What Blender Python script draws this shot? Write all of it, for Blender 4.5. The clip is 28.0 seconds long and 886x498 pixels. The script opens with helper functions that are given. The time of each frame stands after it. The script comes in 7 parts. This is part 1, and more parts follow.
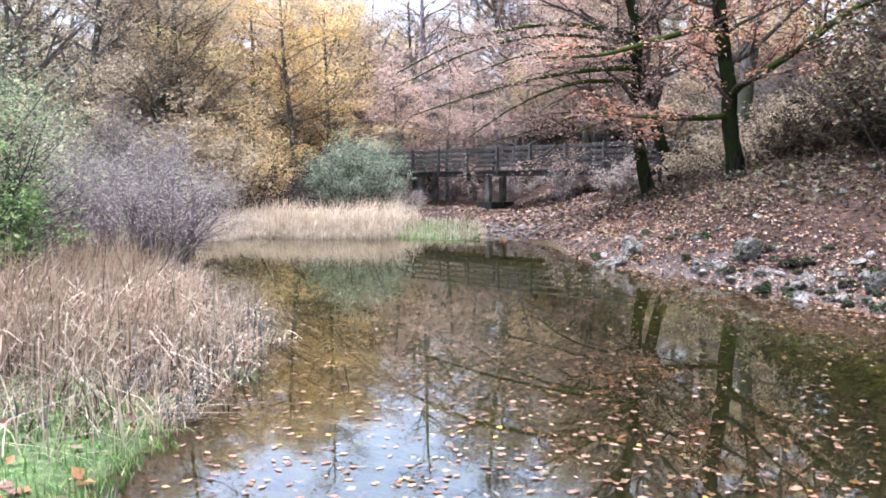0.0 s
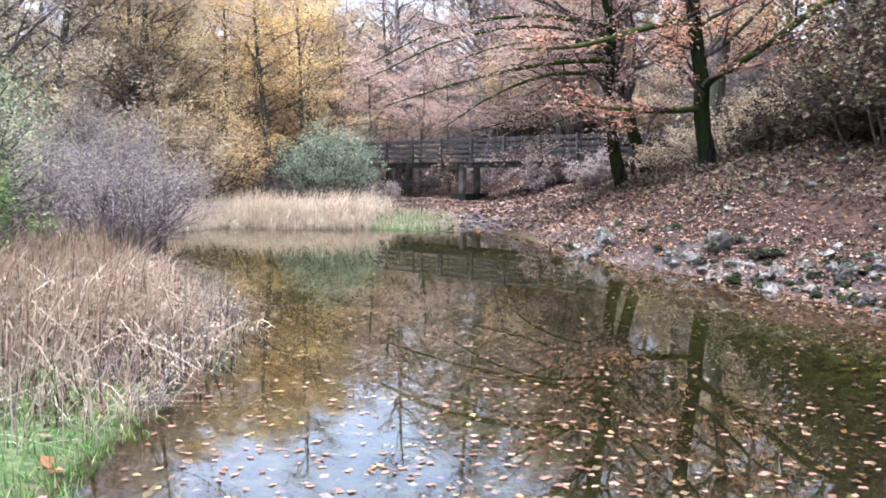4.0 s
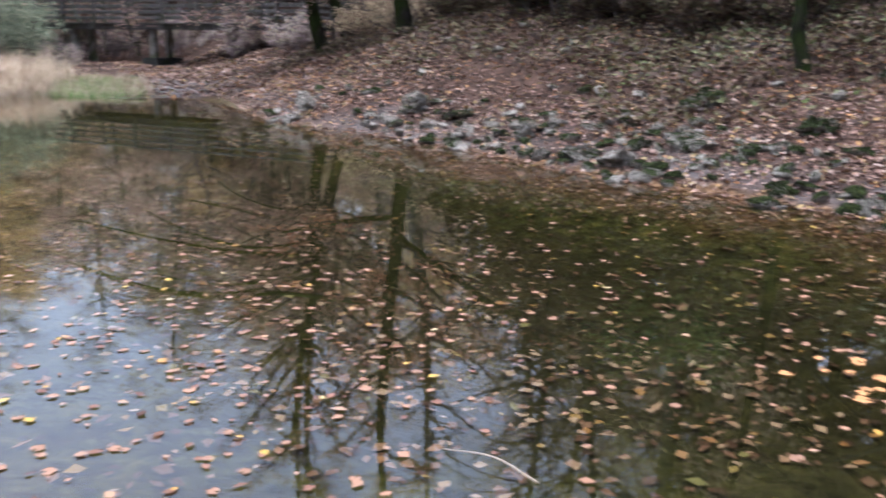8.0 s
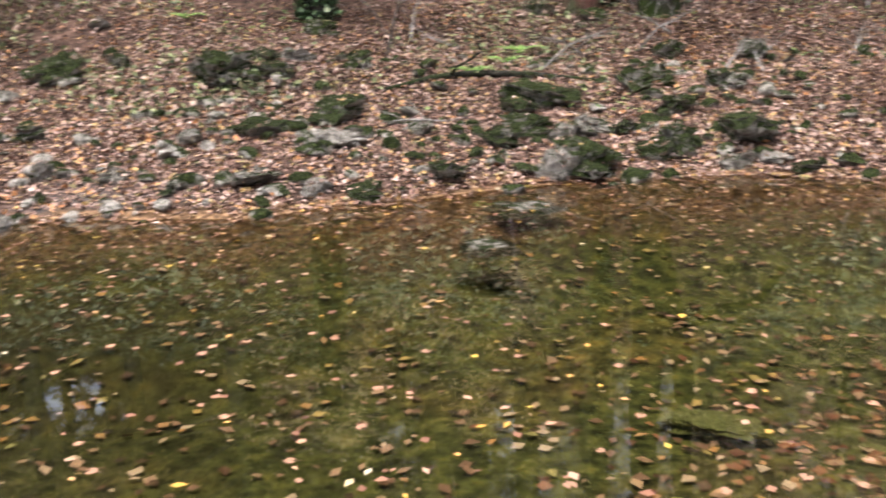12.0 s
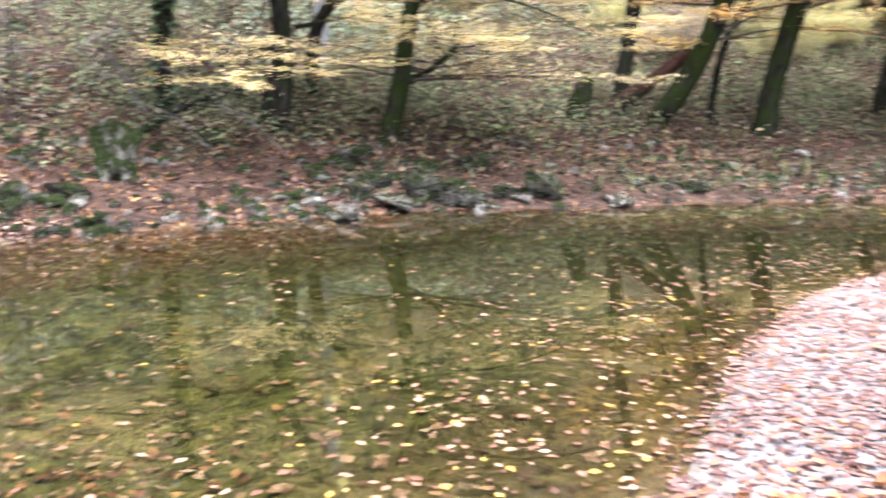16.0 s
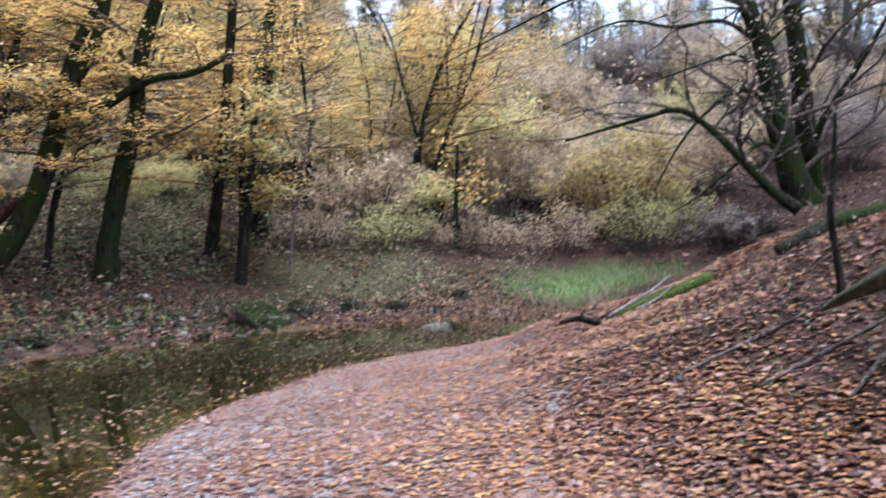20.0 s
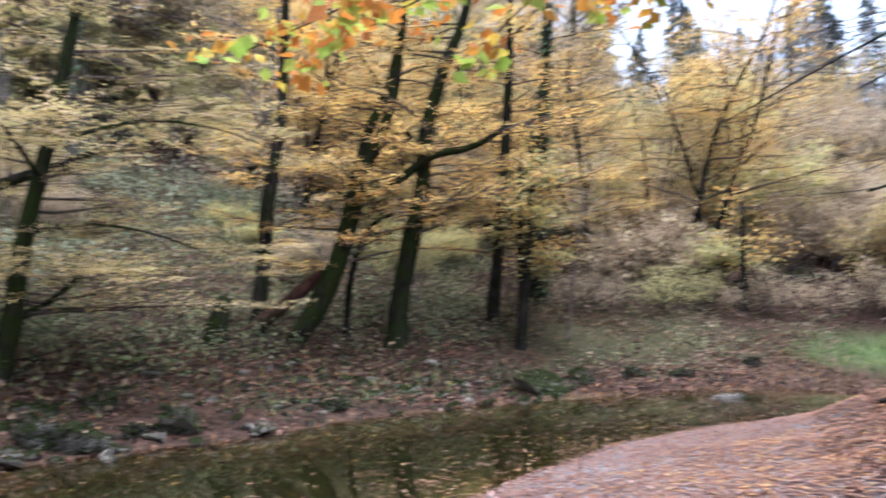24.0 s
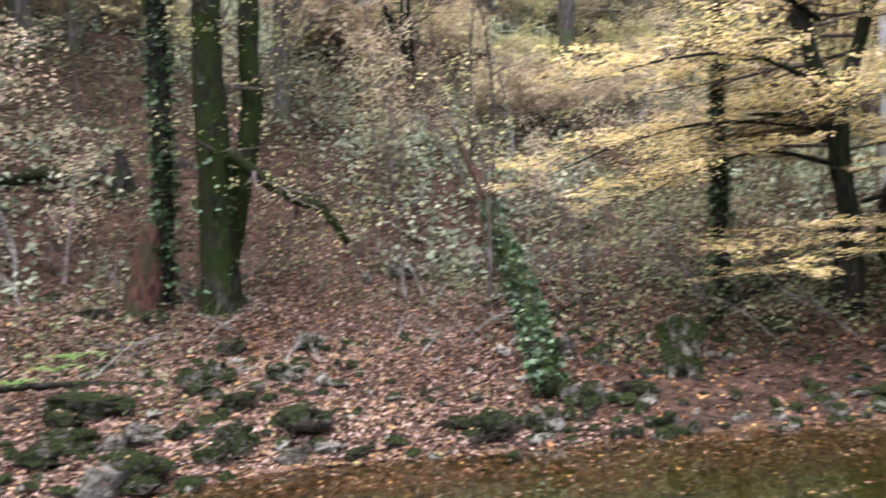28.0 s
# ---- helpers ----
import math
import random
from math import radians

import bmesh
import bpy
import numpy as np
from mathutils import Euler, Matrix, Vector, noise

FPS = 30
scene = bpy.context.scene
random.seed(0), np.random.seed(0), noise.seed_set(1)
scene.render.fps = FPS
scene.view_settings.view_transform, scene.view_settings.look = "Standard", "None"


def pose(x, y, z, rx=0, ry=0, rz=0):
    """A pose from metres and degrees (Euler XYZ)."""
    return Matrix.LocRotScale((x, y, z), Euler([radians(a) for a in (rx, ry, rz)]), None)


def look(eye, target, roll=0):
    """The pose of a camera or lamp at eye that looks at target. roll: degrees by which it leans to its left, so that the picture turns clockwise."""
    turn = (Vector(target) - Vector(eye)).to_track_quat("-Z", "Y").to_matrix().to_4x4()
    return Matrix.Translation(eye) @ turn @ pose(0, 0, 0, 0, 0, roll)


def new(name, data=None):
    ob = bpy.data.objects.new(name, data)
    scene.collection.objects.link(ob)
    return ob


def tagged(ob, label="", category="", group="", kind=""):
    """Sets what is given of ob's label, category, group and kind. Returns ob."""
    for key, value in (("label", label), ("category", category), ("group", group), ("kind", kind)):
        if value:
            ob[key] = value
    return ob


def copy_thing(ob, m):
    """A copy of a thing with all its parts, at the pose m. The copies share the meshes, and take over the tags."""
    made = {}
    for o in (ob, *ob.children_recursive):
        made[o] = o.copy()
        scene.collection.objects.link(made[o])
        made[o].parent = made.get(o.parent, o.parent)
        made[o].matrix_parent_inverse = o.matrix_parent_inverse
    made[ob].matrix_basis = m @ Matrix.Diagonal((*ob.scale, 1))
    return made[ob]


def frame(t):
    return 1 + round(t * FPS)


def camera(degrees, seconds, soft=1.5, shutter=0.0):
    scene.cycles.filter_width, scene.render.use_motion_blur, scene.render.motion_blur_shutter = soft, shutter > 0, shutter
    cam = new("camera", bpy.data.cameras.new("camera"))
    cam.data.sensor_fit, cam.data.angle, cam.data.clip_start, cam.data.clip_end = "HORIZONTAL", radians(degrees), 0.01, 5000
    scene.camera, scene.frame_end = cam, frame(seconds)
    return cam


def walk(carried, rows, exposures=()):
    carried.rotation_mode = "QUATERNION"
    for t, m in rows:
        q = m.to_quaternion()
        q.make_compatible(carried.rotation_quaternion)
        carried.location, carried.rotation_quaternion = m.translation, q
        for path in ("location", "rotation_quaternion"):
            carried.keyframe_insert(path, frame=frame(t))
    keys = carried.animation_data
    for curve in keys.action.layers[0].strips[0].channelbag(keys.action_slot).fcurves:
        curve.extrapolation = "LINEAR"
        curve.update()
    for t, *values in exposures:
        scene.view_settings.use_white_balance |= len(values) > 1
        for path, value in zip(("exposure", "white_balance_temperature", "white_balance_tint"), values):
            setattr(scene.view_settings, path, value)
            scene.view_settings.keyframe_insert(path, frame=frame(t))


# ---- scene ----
cam = camera(54.3, 28.0, soft=1.75, shutter=0.65)
PATH = [
    (0.0, 0.000, 0.000, 1.633, 85.302, 0.587, -0.048),
    (0.5, 0.004, 0.002, 1.628, 85.080, 0.808, -0.445),
    (1.0, 0.001, -0.004, 1.624, 84.974, 0.669, -0.900),
    (1.5, 0.003, -0.007, 1.622, 84.908, 0.739, -0.900),
    (2.0, 0.006, -0.008, 1.622, 85.202, 0.678, -1.020),
    (2.5, 0.002, -0.008, 1.622, 85.292, 0.507, -0.908),
    (4.5, -0.006, 0.000, 1.603, 83.987, -0.093, -2.382),
    (5.0, -0.010, 0.006, 1.594, 82.467, -0.462, -3.125),
    (5.5, -0.007, 0.009, 1.585, 80.852, -0.549, -4.026),
    (6.0, -0.006, 0.008, 1.579, 79.683, -0.633, -5.657),
    (6.5, -0.014, 0.006, 1.574, 78.834, -0.572, -8.399),
    (7.0, -0.003, -0.005, 1.560, 77.327, -0.567, -11.533),
    (7.5, 0.040, -0.015, 1.542, 76.810, -1.030, -15.307),
    (8.0, 0.084, -0.035, 1.526, 76.192, -0.570, -20.956),
    (8.5, 0.101, -0.089, 1.536, 76.406, -0.702, -27.106),
    (9.0, 0.142, -0.191, 1.573, 76.561, -0.345, -34.058),
    (9.5, 0.198, -0.312, 1.607, 76.223, -0.020, -41.456),
    (10.0, 0.260, -0.424, 1.622, 75.527, 0.476, -49.798),
    (10.5, 0.306, -0.536, 1.624, 75.665, 0.520, -57.137),
    (11.0, 0.351, -0.612, 1.613, 76.048, 0.229, -63.452),
    (11.5, 0.383, -0.665, 1.604, 75.196, 0.567, -70.369),
    (12.0, 0.406, -0.662, 1.613, 74.950, 1.514, -77.262),
    (12.5, 0.414, -0.675, 1.607, 75.111, 1.513, -83.072),
    (13.0, 0.420, -0.729, 1.581, 75.010, 0.812, -91.506),
    (13.5, 0.446, -0.801, 1.567, 75.606, -0.373, -101.899),
    (15.5, 0.244, -1.097, 1.463, 80.071, -0.768, -129.837),
    (16.0, 0.219, -1.152, 1.452, 80.215, -0.753, -138.460),
    (16.5, 0.211, -1.190, 1.461, 80.709, 0.338, -145.590),
    (17.0, 0.179, -1.228, 1.456, 81.266, -0.209, -152.014),
    (17.5, 0.135, -1.261, 1.453, 81.904, -0.168, -158.367),
    (18.0, 0.094, -1.283, 1.456, 82.100, -0.315, -165.325),
    (18.5, 0.047, -1.276, 1.471, 82.553, -0.239, -171.867),
    (19.0, 0.019, -1.263, 1.492, 84.446, 1.177, -175.971),
    (19.5, 0.001, -1.240, 1.527, 87.375, 2.311, -177.397),
    (20.0, -0.028, -1.219, 1.570, 89.269, 1.205, -179.261),
    (20.5, -0.043, -1.208, 1.614, 91.525, 0.560, 178.191),
    (22.5, 0.005, -1.216, 1.662, 94.713, -0.166, -177.028),
    (23.0, 0.046, -1.265, 1.678, 94.278, 0.727, -172.711),
    (23.5, 0.061, -1.312, 1.692, 93.947, 1.373, -168.098),
    (24.0, 0.075, -1.340, 1.695, 93.695, 2.004, -161.196),
    (24.5, 0.105, -1.370, 1.719, 93.275, 2.687, -153.275),
    (25.0, 0.158, -1.386, 1.734, 93.095, 3.349, -145.735),
    (25.5, 0.189, -1.377, 1.736, 93.550, 3.807, -140.164),
    (26.0, 0.241, -1.362, 1.735, 93.530, 3.914, -134.339),
    (26.5, 0.312, -1.312, 1.717, 93.815, 3.955, -125.817),
    (27.0, 0.395, -1.247, 1.708, 94.162, 4.670, -116.188),
    (27.5, 0.452, -1.206, 1.704, 93.661, 4.550, -109.000),
    (28.0, 0.486, -1.166, 1.698, 92.713, 3.947, -103.316),
]
EXPOSURES = [
    (0.0, 2.7, 5250, 13), (5.0, 2.6, 5250, 13), (8.0, 2.1, 5350, 13), (9.5, 2.4, 5900, 13), (11.0, 2.6, 6200, 13), (13.0, 2.5, 6000, 12), (16.0, 3.3, 5500, 13), (18.0, 2.65, 5500, 11),
    (20.0, 2.05, 5150, 12), (23.0, 1.8, 5200, 14), (25.0, 2.45, 5400, 13), (28.0, 2.4, 5700, 14),
]
walk(cam, [(t, pose(x, y, z, rx, ry, rz)) for t, x, y, z, rx, ry, rz in PATH], EXPOSURES)

# ---- sky and light: an overcast day ----
world = bpy.data.worlds.new("overcast_sky")
scene.world = world
world.use_nodes = True
wn, wl = world.node_tree.nodes, world.node_tree.links
sky = wn.new("ShaderNodeTexSky")
sky.sky_type, sky.sun_disc = "NISHITA", False
sky.sun_elevation, sky.sun_rotation = radians(79), radians(300)
sky.air_density, sky.dust_density, sky.ozone_density = 1.0, 8.0, 1.5
soften = wn.new("ShaderNodeHueSaturation")
soften.inputs["Saturation"].default_value = 0.5
wl.new(sky.outputs[0], soften.inputs["Color"])
wl.new(soften.outputs[0], wn["Background"].inputs["Color"])
wn["Background"].inputs["Strength"].default_value = 0.15
sun = new("sun", bpy.data.lights.new("sun", "SUN"))
sun.data.energy, sun.data.angle, sun.data.color = 0.7, radians(50), (1.0, 0.98, 0.95)
sun.matrix_world = look((-8.4, 4.9, 50), (0, 0, 0))


# ---- materials ----
def material(name, rough=0.9):
    m = bpy.data.materials.new(name)
    m.use_nodes = True
    b = m.node_tree.nodes["Principled BSDF"]
    b.inputs["Roughness"].default_value = rough
    b.inputs["Specular IOR Level"].default_value = 0.25
    return m, m.node_tree.nodes, m.node_tree.links, b


def ramp(nodes, stops, kind="LINEAR"):
    r = nodes.new("ShaderNodeValToRGB")
    r.color_ramp.interpolation = kind
    el = r.color_ramp.elements
    while len(el) < len(stops):
        el.new(0.5)
    for e, (p, c) in zip(el, stops):
        e.position, e.color = p, (*c, 1)
    return r


def noise_of(nodes, links, scale, detail=4, where="Object", rough=0.55):
    tc = nodes.new("ShaderNodeTexCoord")
    n = nodes.new("ShaderNodeTexNoise")
    n.inputs["Scale"].default_value, n.inputs["Detail"].default_value, n.inputs["Roughness"].default_value = scale, detail, rough
    links.new(tc.outputs[where], n.inputs["Vector"])
    return n.outputs[0]


def mix(nodes, links, fac, a, b, kind="MIX"):
    m = nodes.new("ShaderNodeMix")
    m.data_type, m.blend_type = "RGBA", kind
    for sock, v in ((m.inputs[0], fac), (m.inputs[6], a), (m.inputs[7], b)):
        if isinstance(v, (int, float)):
            sock.default_value = v
        elif isinstance(v, tuple):
            sock.default_value = (*v, 1)
        else:
            links.new(v, sock)
    return m.outputs[2]


def bump(nodes, links, b, height_socket, strength, distance):
    u = nodes.new("ShaderNodeBump")
    u.inputs["Strength"].default_value, u.inputs["Distance"].default_value = strength, distance
    links.new(height_socket, u.inputs["Height"])
    links.new(u.outputs[0], b.inputs["Normal"])


def leaf_material(name, stops, translucent=0.35, rough=0.7):
    """Leaves of many tones: each leaf takes its own."""
    m, n, l, b = material(name, rough)
    g = n.new("ShaderNodeNewGeometry")
    r = ramp(n, stops)
    l.new(g.outputs["Random Per Island"], r.inputs[0])
    o = n.new("ShaderNodeObjectInfo")
    tone = n.new("ShaderNodeHueSaturation")
    val = n.new("ShaderNodeMapRange")
    val.inputs["To Min"].default_value, val.inputs["To Max"].default_value = 0.8, 1.2
    l.new(o.outputs["Random"], val.inputs["Value"])
    l.new(val.outputs[0], tone.inputs["Value"])
    l.new(mix(n, l, 0.35, r.outputs[0], ramp_on(n, l, 40, [(0.3, (0.5, 0.5, 0.5)), (0.7, (1, 1, 1))]), "MULTIPLY"), tone.inputs["Color"])
    l.new(tone.outputs[0], b.inputs["Base Color"])
    t = n.new("ShaderNodeBsdfTranslucent")
    l.new(tone.outputs[0], t.inputs["Color"])
    s = n.new("ShaderNodeMixShader")
    s.inputs[0].default_value = translucent
    l.new(b.outputs[0], s.inputs[1])
    l.new(t.outputs[0], s.inputs[2])
    l.new(s.outputs[0], n["Material Output"].inputs[0])
    return m


def ramp_on(nodes, links, scale, stops, where="Object"):
    r = ramp(nodes, stops)
    links.new(noise_of(nodes, links, scale, 5, where), r.inputs[0])
    return r.outputs[0]


def bark_material(name, dark, pale, moss, amount):
    """Bark with ridges, and moss in patches."""
    m, n, l, b = material(name, 0.92)
    b.inputs["Specular IOR Level"].default_value = 0.06
    tc = n.new("ShaderNodeTexCoord")
    mp = n.new("ShaderNodeMapping")
    mp.inputs["Scale"].default_value = (14, 14, 2.2)
    l.new(tc.outputs["Object"], mp.inputs["Vector"])
    nz = n.new("ShaderNodeTexNoise")
    nz.inputs["Scale"].default_value, nz.inputs["Detail"].default_value = 1.6, 6
    l.new(mp.outputs[0], nz.inputs["Vector"])
    r = ramp(n, [(0.42, dark), (0.62, pale)])
    l.new(nz.outputs[0], r.inputs[0])
    mask = ramp(n, [(0.55 - 0.4 * amount, (0, 0, 0)), (0.75 - 0.4 * amount, (1, 1, 1))])
    l.new(noise_of(n, l, 2.3, 5), mask.inputs[0])
    c = mix(n, l, mask.outputs[0], r.outputs[0], ramp_on(n, l, 30, [(0.3, tuple(0.5 * v for v in moss)), (0.7, moss)]))
    l.new(c, b.inputs["Base Color"])
    bump(n, l, b, nz.outputs[0], 1.0, 0.06)
    return m


BARK = bark_material("bark_mossy", (0.004, 0.003, 0.003), (0.03, 0.025, 0.02), (0.018, 0.025, 0.006), 0.5)
BARK_GREEN = bark_material("bark_green_moss", (0.02, 0.018, 0.011), (0.07, 0.06, 0.04), (0.046, 0.06, 0.012), 0.85)
BARK_DARK = bark_material("bark_dark", (0.004, 0.0035, 0.003), (0.03, 0.025, 0.021), (0.014, 0.019, 0.006), 0.3)
BARK_WHITE = bark_material("bark_pale", (0.2, 0.2, 0.2), (0.42, 0.41, 0.42), (0.25, 0.25, 0.21), 0.1)
BARK_RED = bark_material("wood_red_rotten", (0.022, 0.01, 0.008), (0.065, 0.032, 0.023), (0.03, 0.03, 0.015), 0.35)
WOOD_GREY = bark_material("wood_weathered", (0.05, 0.05, 0.042), (0.15, 0.145, 0.125), (0.07, 0.075, 0.045), 0.3)
WOOD_STICK = bark_material("wood_bare_stick", (0.09, 0.08, 0.07), (0.2, 0.185, 0.17), (0.11, 0.1, 0.08), 0.2)
# Far trunks: greyed and lightened, with distance haze put into the colour.
BARK_HAZED = bark_material("bark_hazed", (0.045, 0.038, 0.034), (0.13, 0.115, 0.105), (0.09, 0.095, 0.05), 0.35)
WOOD_BRIDGE = bark_material("wood_bridge", (0.035, 0.031, 0.031), (0.115, 0.105, 0.1), (0.06, 0.065, 0.04), 0.25)
TWIG = bark_material("bark_twig", (0.04, 0.03, 0.026), (0.12, 0.095, 0.085), (0.07, 0.07, 0.04), 0.2)
# Far twigs: lightened in colour for the same haze.
TWIG_HAZED = bark_material("bark_twig_hazed", (0.09, 0.072, 0.062), (0.2, 0.165, 0.148), (0.12, 0.12, 0.07), 0.2)
TWIG_PURPLE = bark_material("bark_twig_purple", (0.1, 0.07, 0.075), (0.24, 0.19, 0.195), (0.16, 0.15, 0.11), 0.2)
CONCRETE = bark_material("concrete_stained", (0.12, 0.11, 0.1), (0.26, 0.25, 0.23), (0.1, 0.11, 0.06), 0.3)
DARK_STONE = bark_material("stone_dark", (0.015, 0.015, 0.014), (0.05, 0.048, 0.045), (0.03, 0.035, 0.02), 0.2)

LITTER = [(0.0, (0.06, 0.026, 0.018)), (0.2, (0.16, 0.075, 0.057)), (0.45, (0.22, 0.125, 0.1)), (0.66, (0.28, 0.185, 0.152)), (0.8, (0.26, 0.115, 0.048)), (0.92, (0.2, 0.08, 0.038)), (1.0, (0.32, 0.245, 0.21))]
LEAF_LITTER = leaf_material("leaves_fallen", LITTER, 0.3)
LEAF_SLOPE = leaf_material("leaves_fallen_slope", [(0.0, (0.0174, 0.00957, 0.00609)), (0.2, (0.0696, 0.0331, 0.02)), (0.45, (0.165, 0.0914, 0.0653)), (0.66, (0.278, 0.174, 0.132)),
                           (0.8, (0.365, 0.274, 0.226)), (0.88, (0.278, 0.131, 0.0478)), (0.95, (0.296, 0.209, 0.0783)), (1.0, (0.148, 0.148, 0.0609))], 0.1)
LEAF_RUST = leaf_material("leaves_fallen_rust", [(0.0, (0.024, 0.0096, 0.0064)), (0.3, (0.088, 0.0304, 0.0176)), (0.6, (0.176, 0.068, 0.0336)), (0.8, (0.248, 0.12, 0.06)), (1.0, (0.24, 0.152, 0.112))], 0.1)
# Leaf litter coloured darker to carry the shade under the bank trees.
LEAF_SHADED = leaf_material("leaves_fallen_shaded", [(0.0, (0.006, 0.003, 0.002)), (0.3, (0.022, 0.01, 0.006)), (0.5, (0.09, 0.042, 0.026)), (0.7, (0.16, 0.085, 0.057)), (0.84, (0.21, 0.135, 0.1)), (0.9, (0.19, 0.075, 0.02)), (1.0, (0.19, 0.12, 0.036))], 0.1)
LEAF_FLOAT = leaf_material("leaves_floating", [(0.0, (0.05, 0.02, 0.01)), (0.3, (0.13, 0.056, 0.03)), (0.6, (0.2, 0.105, 0.06)), (0.8, (0.225, 0.137, 0.086)), (0.9, (0.26, 0.135, 0.022)), (0.96, (0.29, 0.195, 0.026)), (1.0, (0.25, 0.2, 0.13))], 0.05, 0.6)
LEAF_YELLOW = leaf_material("leaves_yellow", [(0.0, (0.25, 0.17, 0.065)), (0.25, (0.48, 0.37, 0.14)), (0.5, (0.6, 0.46, 0.2)), (0.7, (0.46, 0.44, 0.16)), (0.85, (0.6, 0.43, 0.29)), (1.0, (0.66, 0.5, 0.33))], 0.6)
LEAF_LIME = leaf_material("leaves_yellow_green", [(0.0, (0.157, 0.162, 0.067)), (0.4, (0.358, 0.347, 0.145)), (0.7, (0.526, 0.470, 0.205)), (1.0, (0.638, 0.526, 0.302))], 0.62)
LEAF_AMBER = leaf_material("leaves_amber", [(0.0, (0.24, 0.15, 0.08)), (0.4, (0.46, 0.32, 0.15)), (0.7, (0.6, 0.43, 0.19)), (1.0, (0.56, 0.47, 0.27))], 0.62)
LEAF_GOLD = leaf_material("leaves_gold", [(0.0, (0.26, 0.13, 0.06)), (0.3, (0.52, 0.29, 0.085)), (0.58, (0.66, 0.44, 0.11)), (0.8, (0.58, 0.47, 0.15)), (1.0, (0.58, 0.41, 0.23))], 0.62)
LEAF_PINK = leaf_material("leaves_russet", [(0.0, (0.19, 0.105, 0.085)), (0.4, (0.38, 0.24, 0.195)), (0.7, (0.5, 0.35, 0.28)), (1.0, (0.5, 0.41, 0.25))], 0.55)
LEAF_ORANGE = leaf_material("leaves_orange_brown", [(0.0, (0.18, 0.075, 0.04)), (0.4, (0.36, 0.17, 0.10)), (0.7, (0.47, 0.26, 0.16)), (1.0, (0.44, 0.31, 0.19))], 0.55)
LEAF_TAN = leaf_material("leaves_tan", [(0.0, (0.169, 0.117, 0.083)), (0.4, (0.364, 0.273, 0.187)), (0.7, (0.494, 0.390, 0.254)), (1.0, (0.520, 0.468, 0.284))], 0.55)
LEAF_GREEN = leaf_material("leaves_green", [(0.0, (0.041, 0.068, 0.020)), (0.5, (0.108, 0.176, 0.054)), (0.8, (0.216, 0.297, 0.095)), (1.0, (0.324, 0.338, 0.135))], 0.35)
LEAF_WILLOW = leaf_material("leaves_willow_green", [(0.0, (0.088, 0.105, 0.066)), (0.5, (0.231, 0.264, 0.176)), (0.8, (0.330, 0.363, 0.253)), (1.0, (0.418, 0.407, 0.264))], 0.55)
LEAF_GREY = leaf_material("leaves_grey_purple", [(0.0, (0.120, 0.090, 0.084)), (0.4, (0.240, 0.186, 0.180)), (0.7, (0.324, 0.264, 0.240)), (1.0, (0.288, 0.300, 0.156))], 0.55)
LEAF_MIXED = leaf_material("leaves_orange_and_green", [(0.0, (0.3, 0.1, 0.02)), (0.4, (0.5, 0.2, 0.03)), (0.65, (0.5, 0.33, 0.05)), (0.8, (0.25, 0.36, 0.05)), (1.0, (0.38, 0.42, 0.08))], 0.5)
LEAF_BRAMBLE = leaf_material("leaves_bramble", [(0.0, (0.02, 0.022, 0.01)), (0.3, (0.06, 0.07, 0.03)), (0.55, (0.12, 0.14, 0.06)), (0.7, (0.2, 0.21, 0.1)), (0.8, (0.17, 0.11, 0.08)), (1.0, (0.27, 0.2, 0.15))], 0.3)
LEAF_BRIGHT = leaf_material("leaves_fallen_orange", [(0.0, (0.125, 0.046, 0.015)), (0.4, (0.265, 0.114, 0.038)), (0.7, (0.328, 0.167, 0.061)), (1.0, (0.328, 0.213, 0.076))], 0.1)
LEAF_PRIVET = leaf_material("leaves_muted_green", [(0.0, (0.05, 0.065, 0.03)), (0.35, (0.13, 0.165, 0.08)), (0.65, (0.24, 0.27, 0.14)), (0.85, (0.36, 0.35, 0.19)), (1.0, (0.2, 0.11, 0.09))], 0.5)
LEAF_DARK = leaf_material("leaves_wilted_dark", [(0.0, (0.02, 0.014, 0.01)), (0.4, (0.07, 0.04, 0.028)), (0.7, (0.12, 0.08, 0.04)), (0.9, (0.1, 0.11, 0.04)), (1.0, (0.2, 0.13, 0.08))], 0.25)
LEAF_IVY = leaf_material("leaves_ivy", [(0.0, (0.015, 0.03, 0.012)), (0.6, (0.045, 0.08, 0.03)), (0.9, (0.1, 0.15, 0.06)), (1.0, (0.2, 0.22, 0.12))], 0.15, 0.45)
# Conifer needles greyed and lightened to carry the distance haze.
LEAF_CONIFER = leaf_material("needles_hazed", [(0.0, (0.077, 0.092, 0.082)), (0.6, (0.162, 0.182, 0.166)), (1.0, (0.283, 0.284, 0.260))], 0.2)
REED = leaf_material("reeds_dry", [(0.0, (0.22, 0.155, 0.105)), (0.4, (0.38, 0.295, 0.21)), (0.8, (0.48, 0.395, 0.295)), (1.0, (0.29, 0.27, 0.155))], 0.25)
SEDGE = leaf_material("sedge_russet", [(0.0, (0.07, 0.045, 0.03)), (0.35, (0.24, 0.155, 0.1)), (0.75, (0.38, 0.275, 0.19)), (1.0, (0.18, 0.18, 0.09))], 0.3)
DRY_DARK = leaf_material("stems_withered", [(0.0, (0.035, 0.024, 0.018)), (0.5, (0.11, 0.075, 0.055)), (0.85, (0.22, 0.16, 0.12)), (1.0, (0.1, 0.11, 0.05))], 0.2)
GRASS = leaf_material("grass_blades", [(0.0, (0.05, 0.09, 0.02)), (0.5, (0.11, 0.2, 0.04)), (0.8, (0.18, 0.27, 0.065)), (1.0, (0.32, 0.3, 0.16))], 0.35)


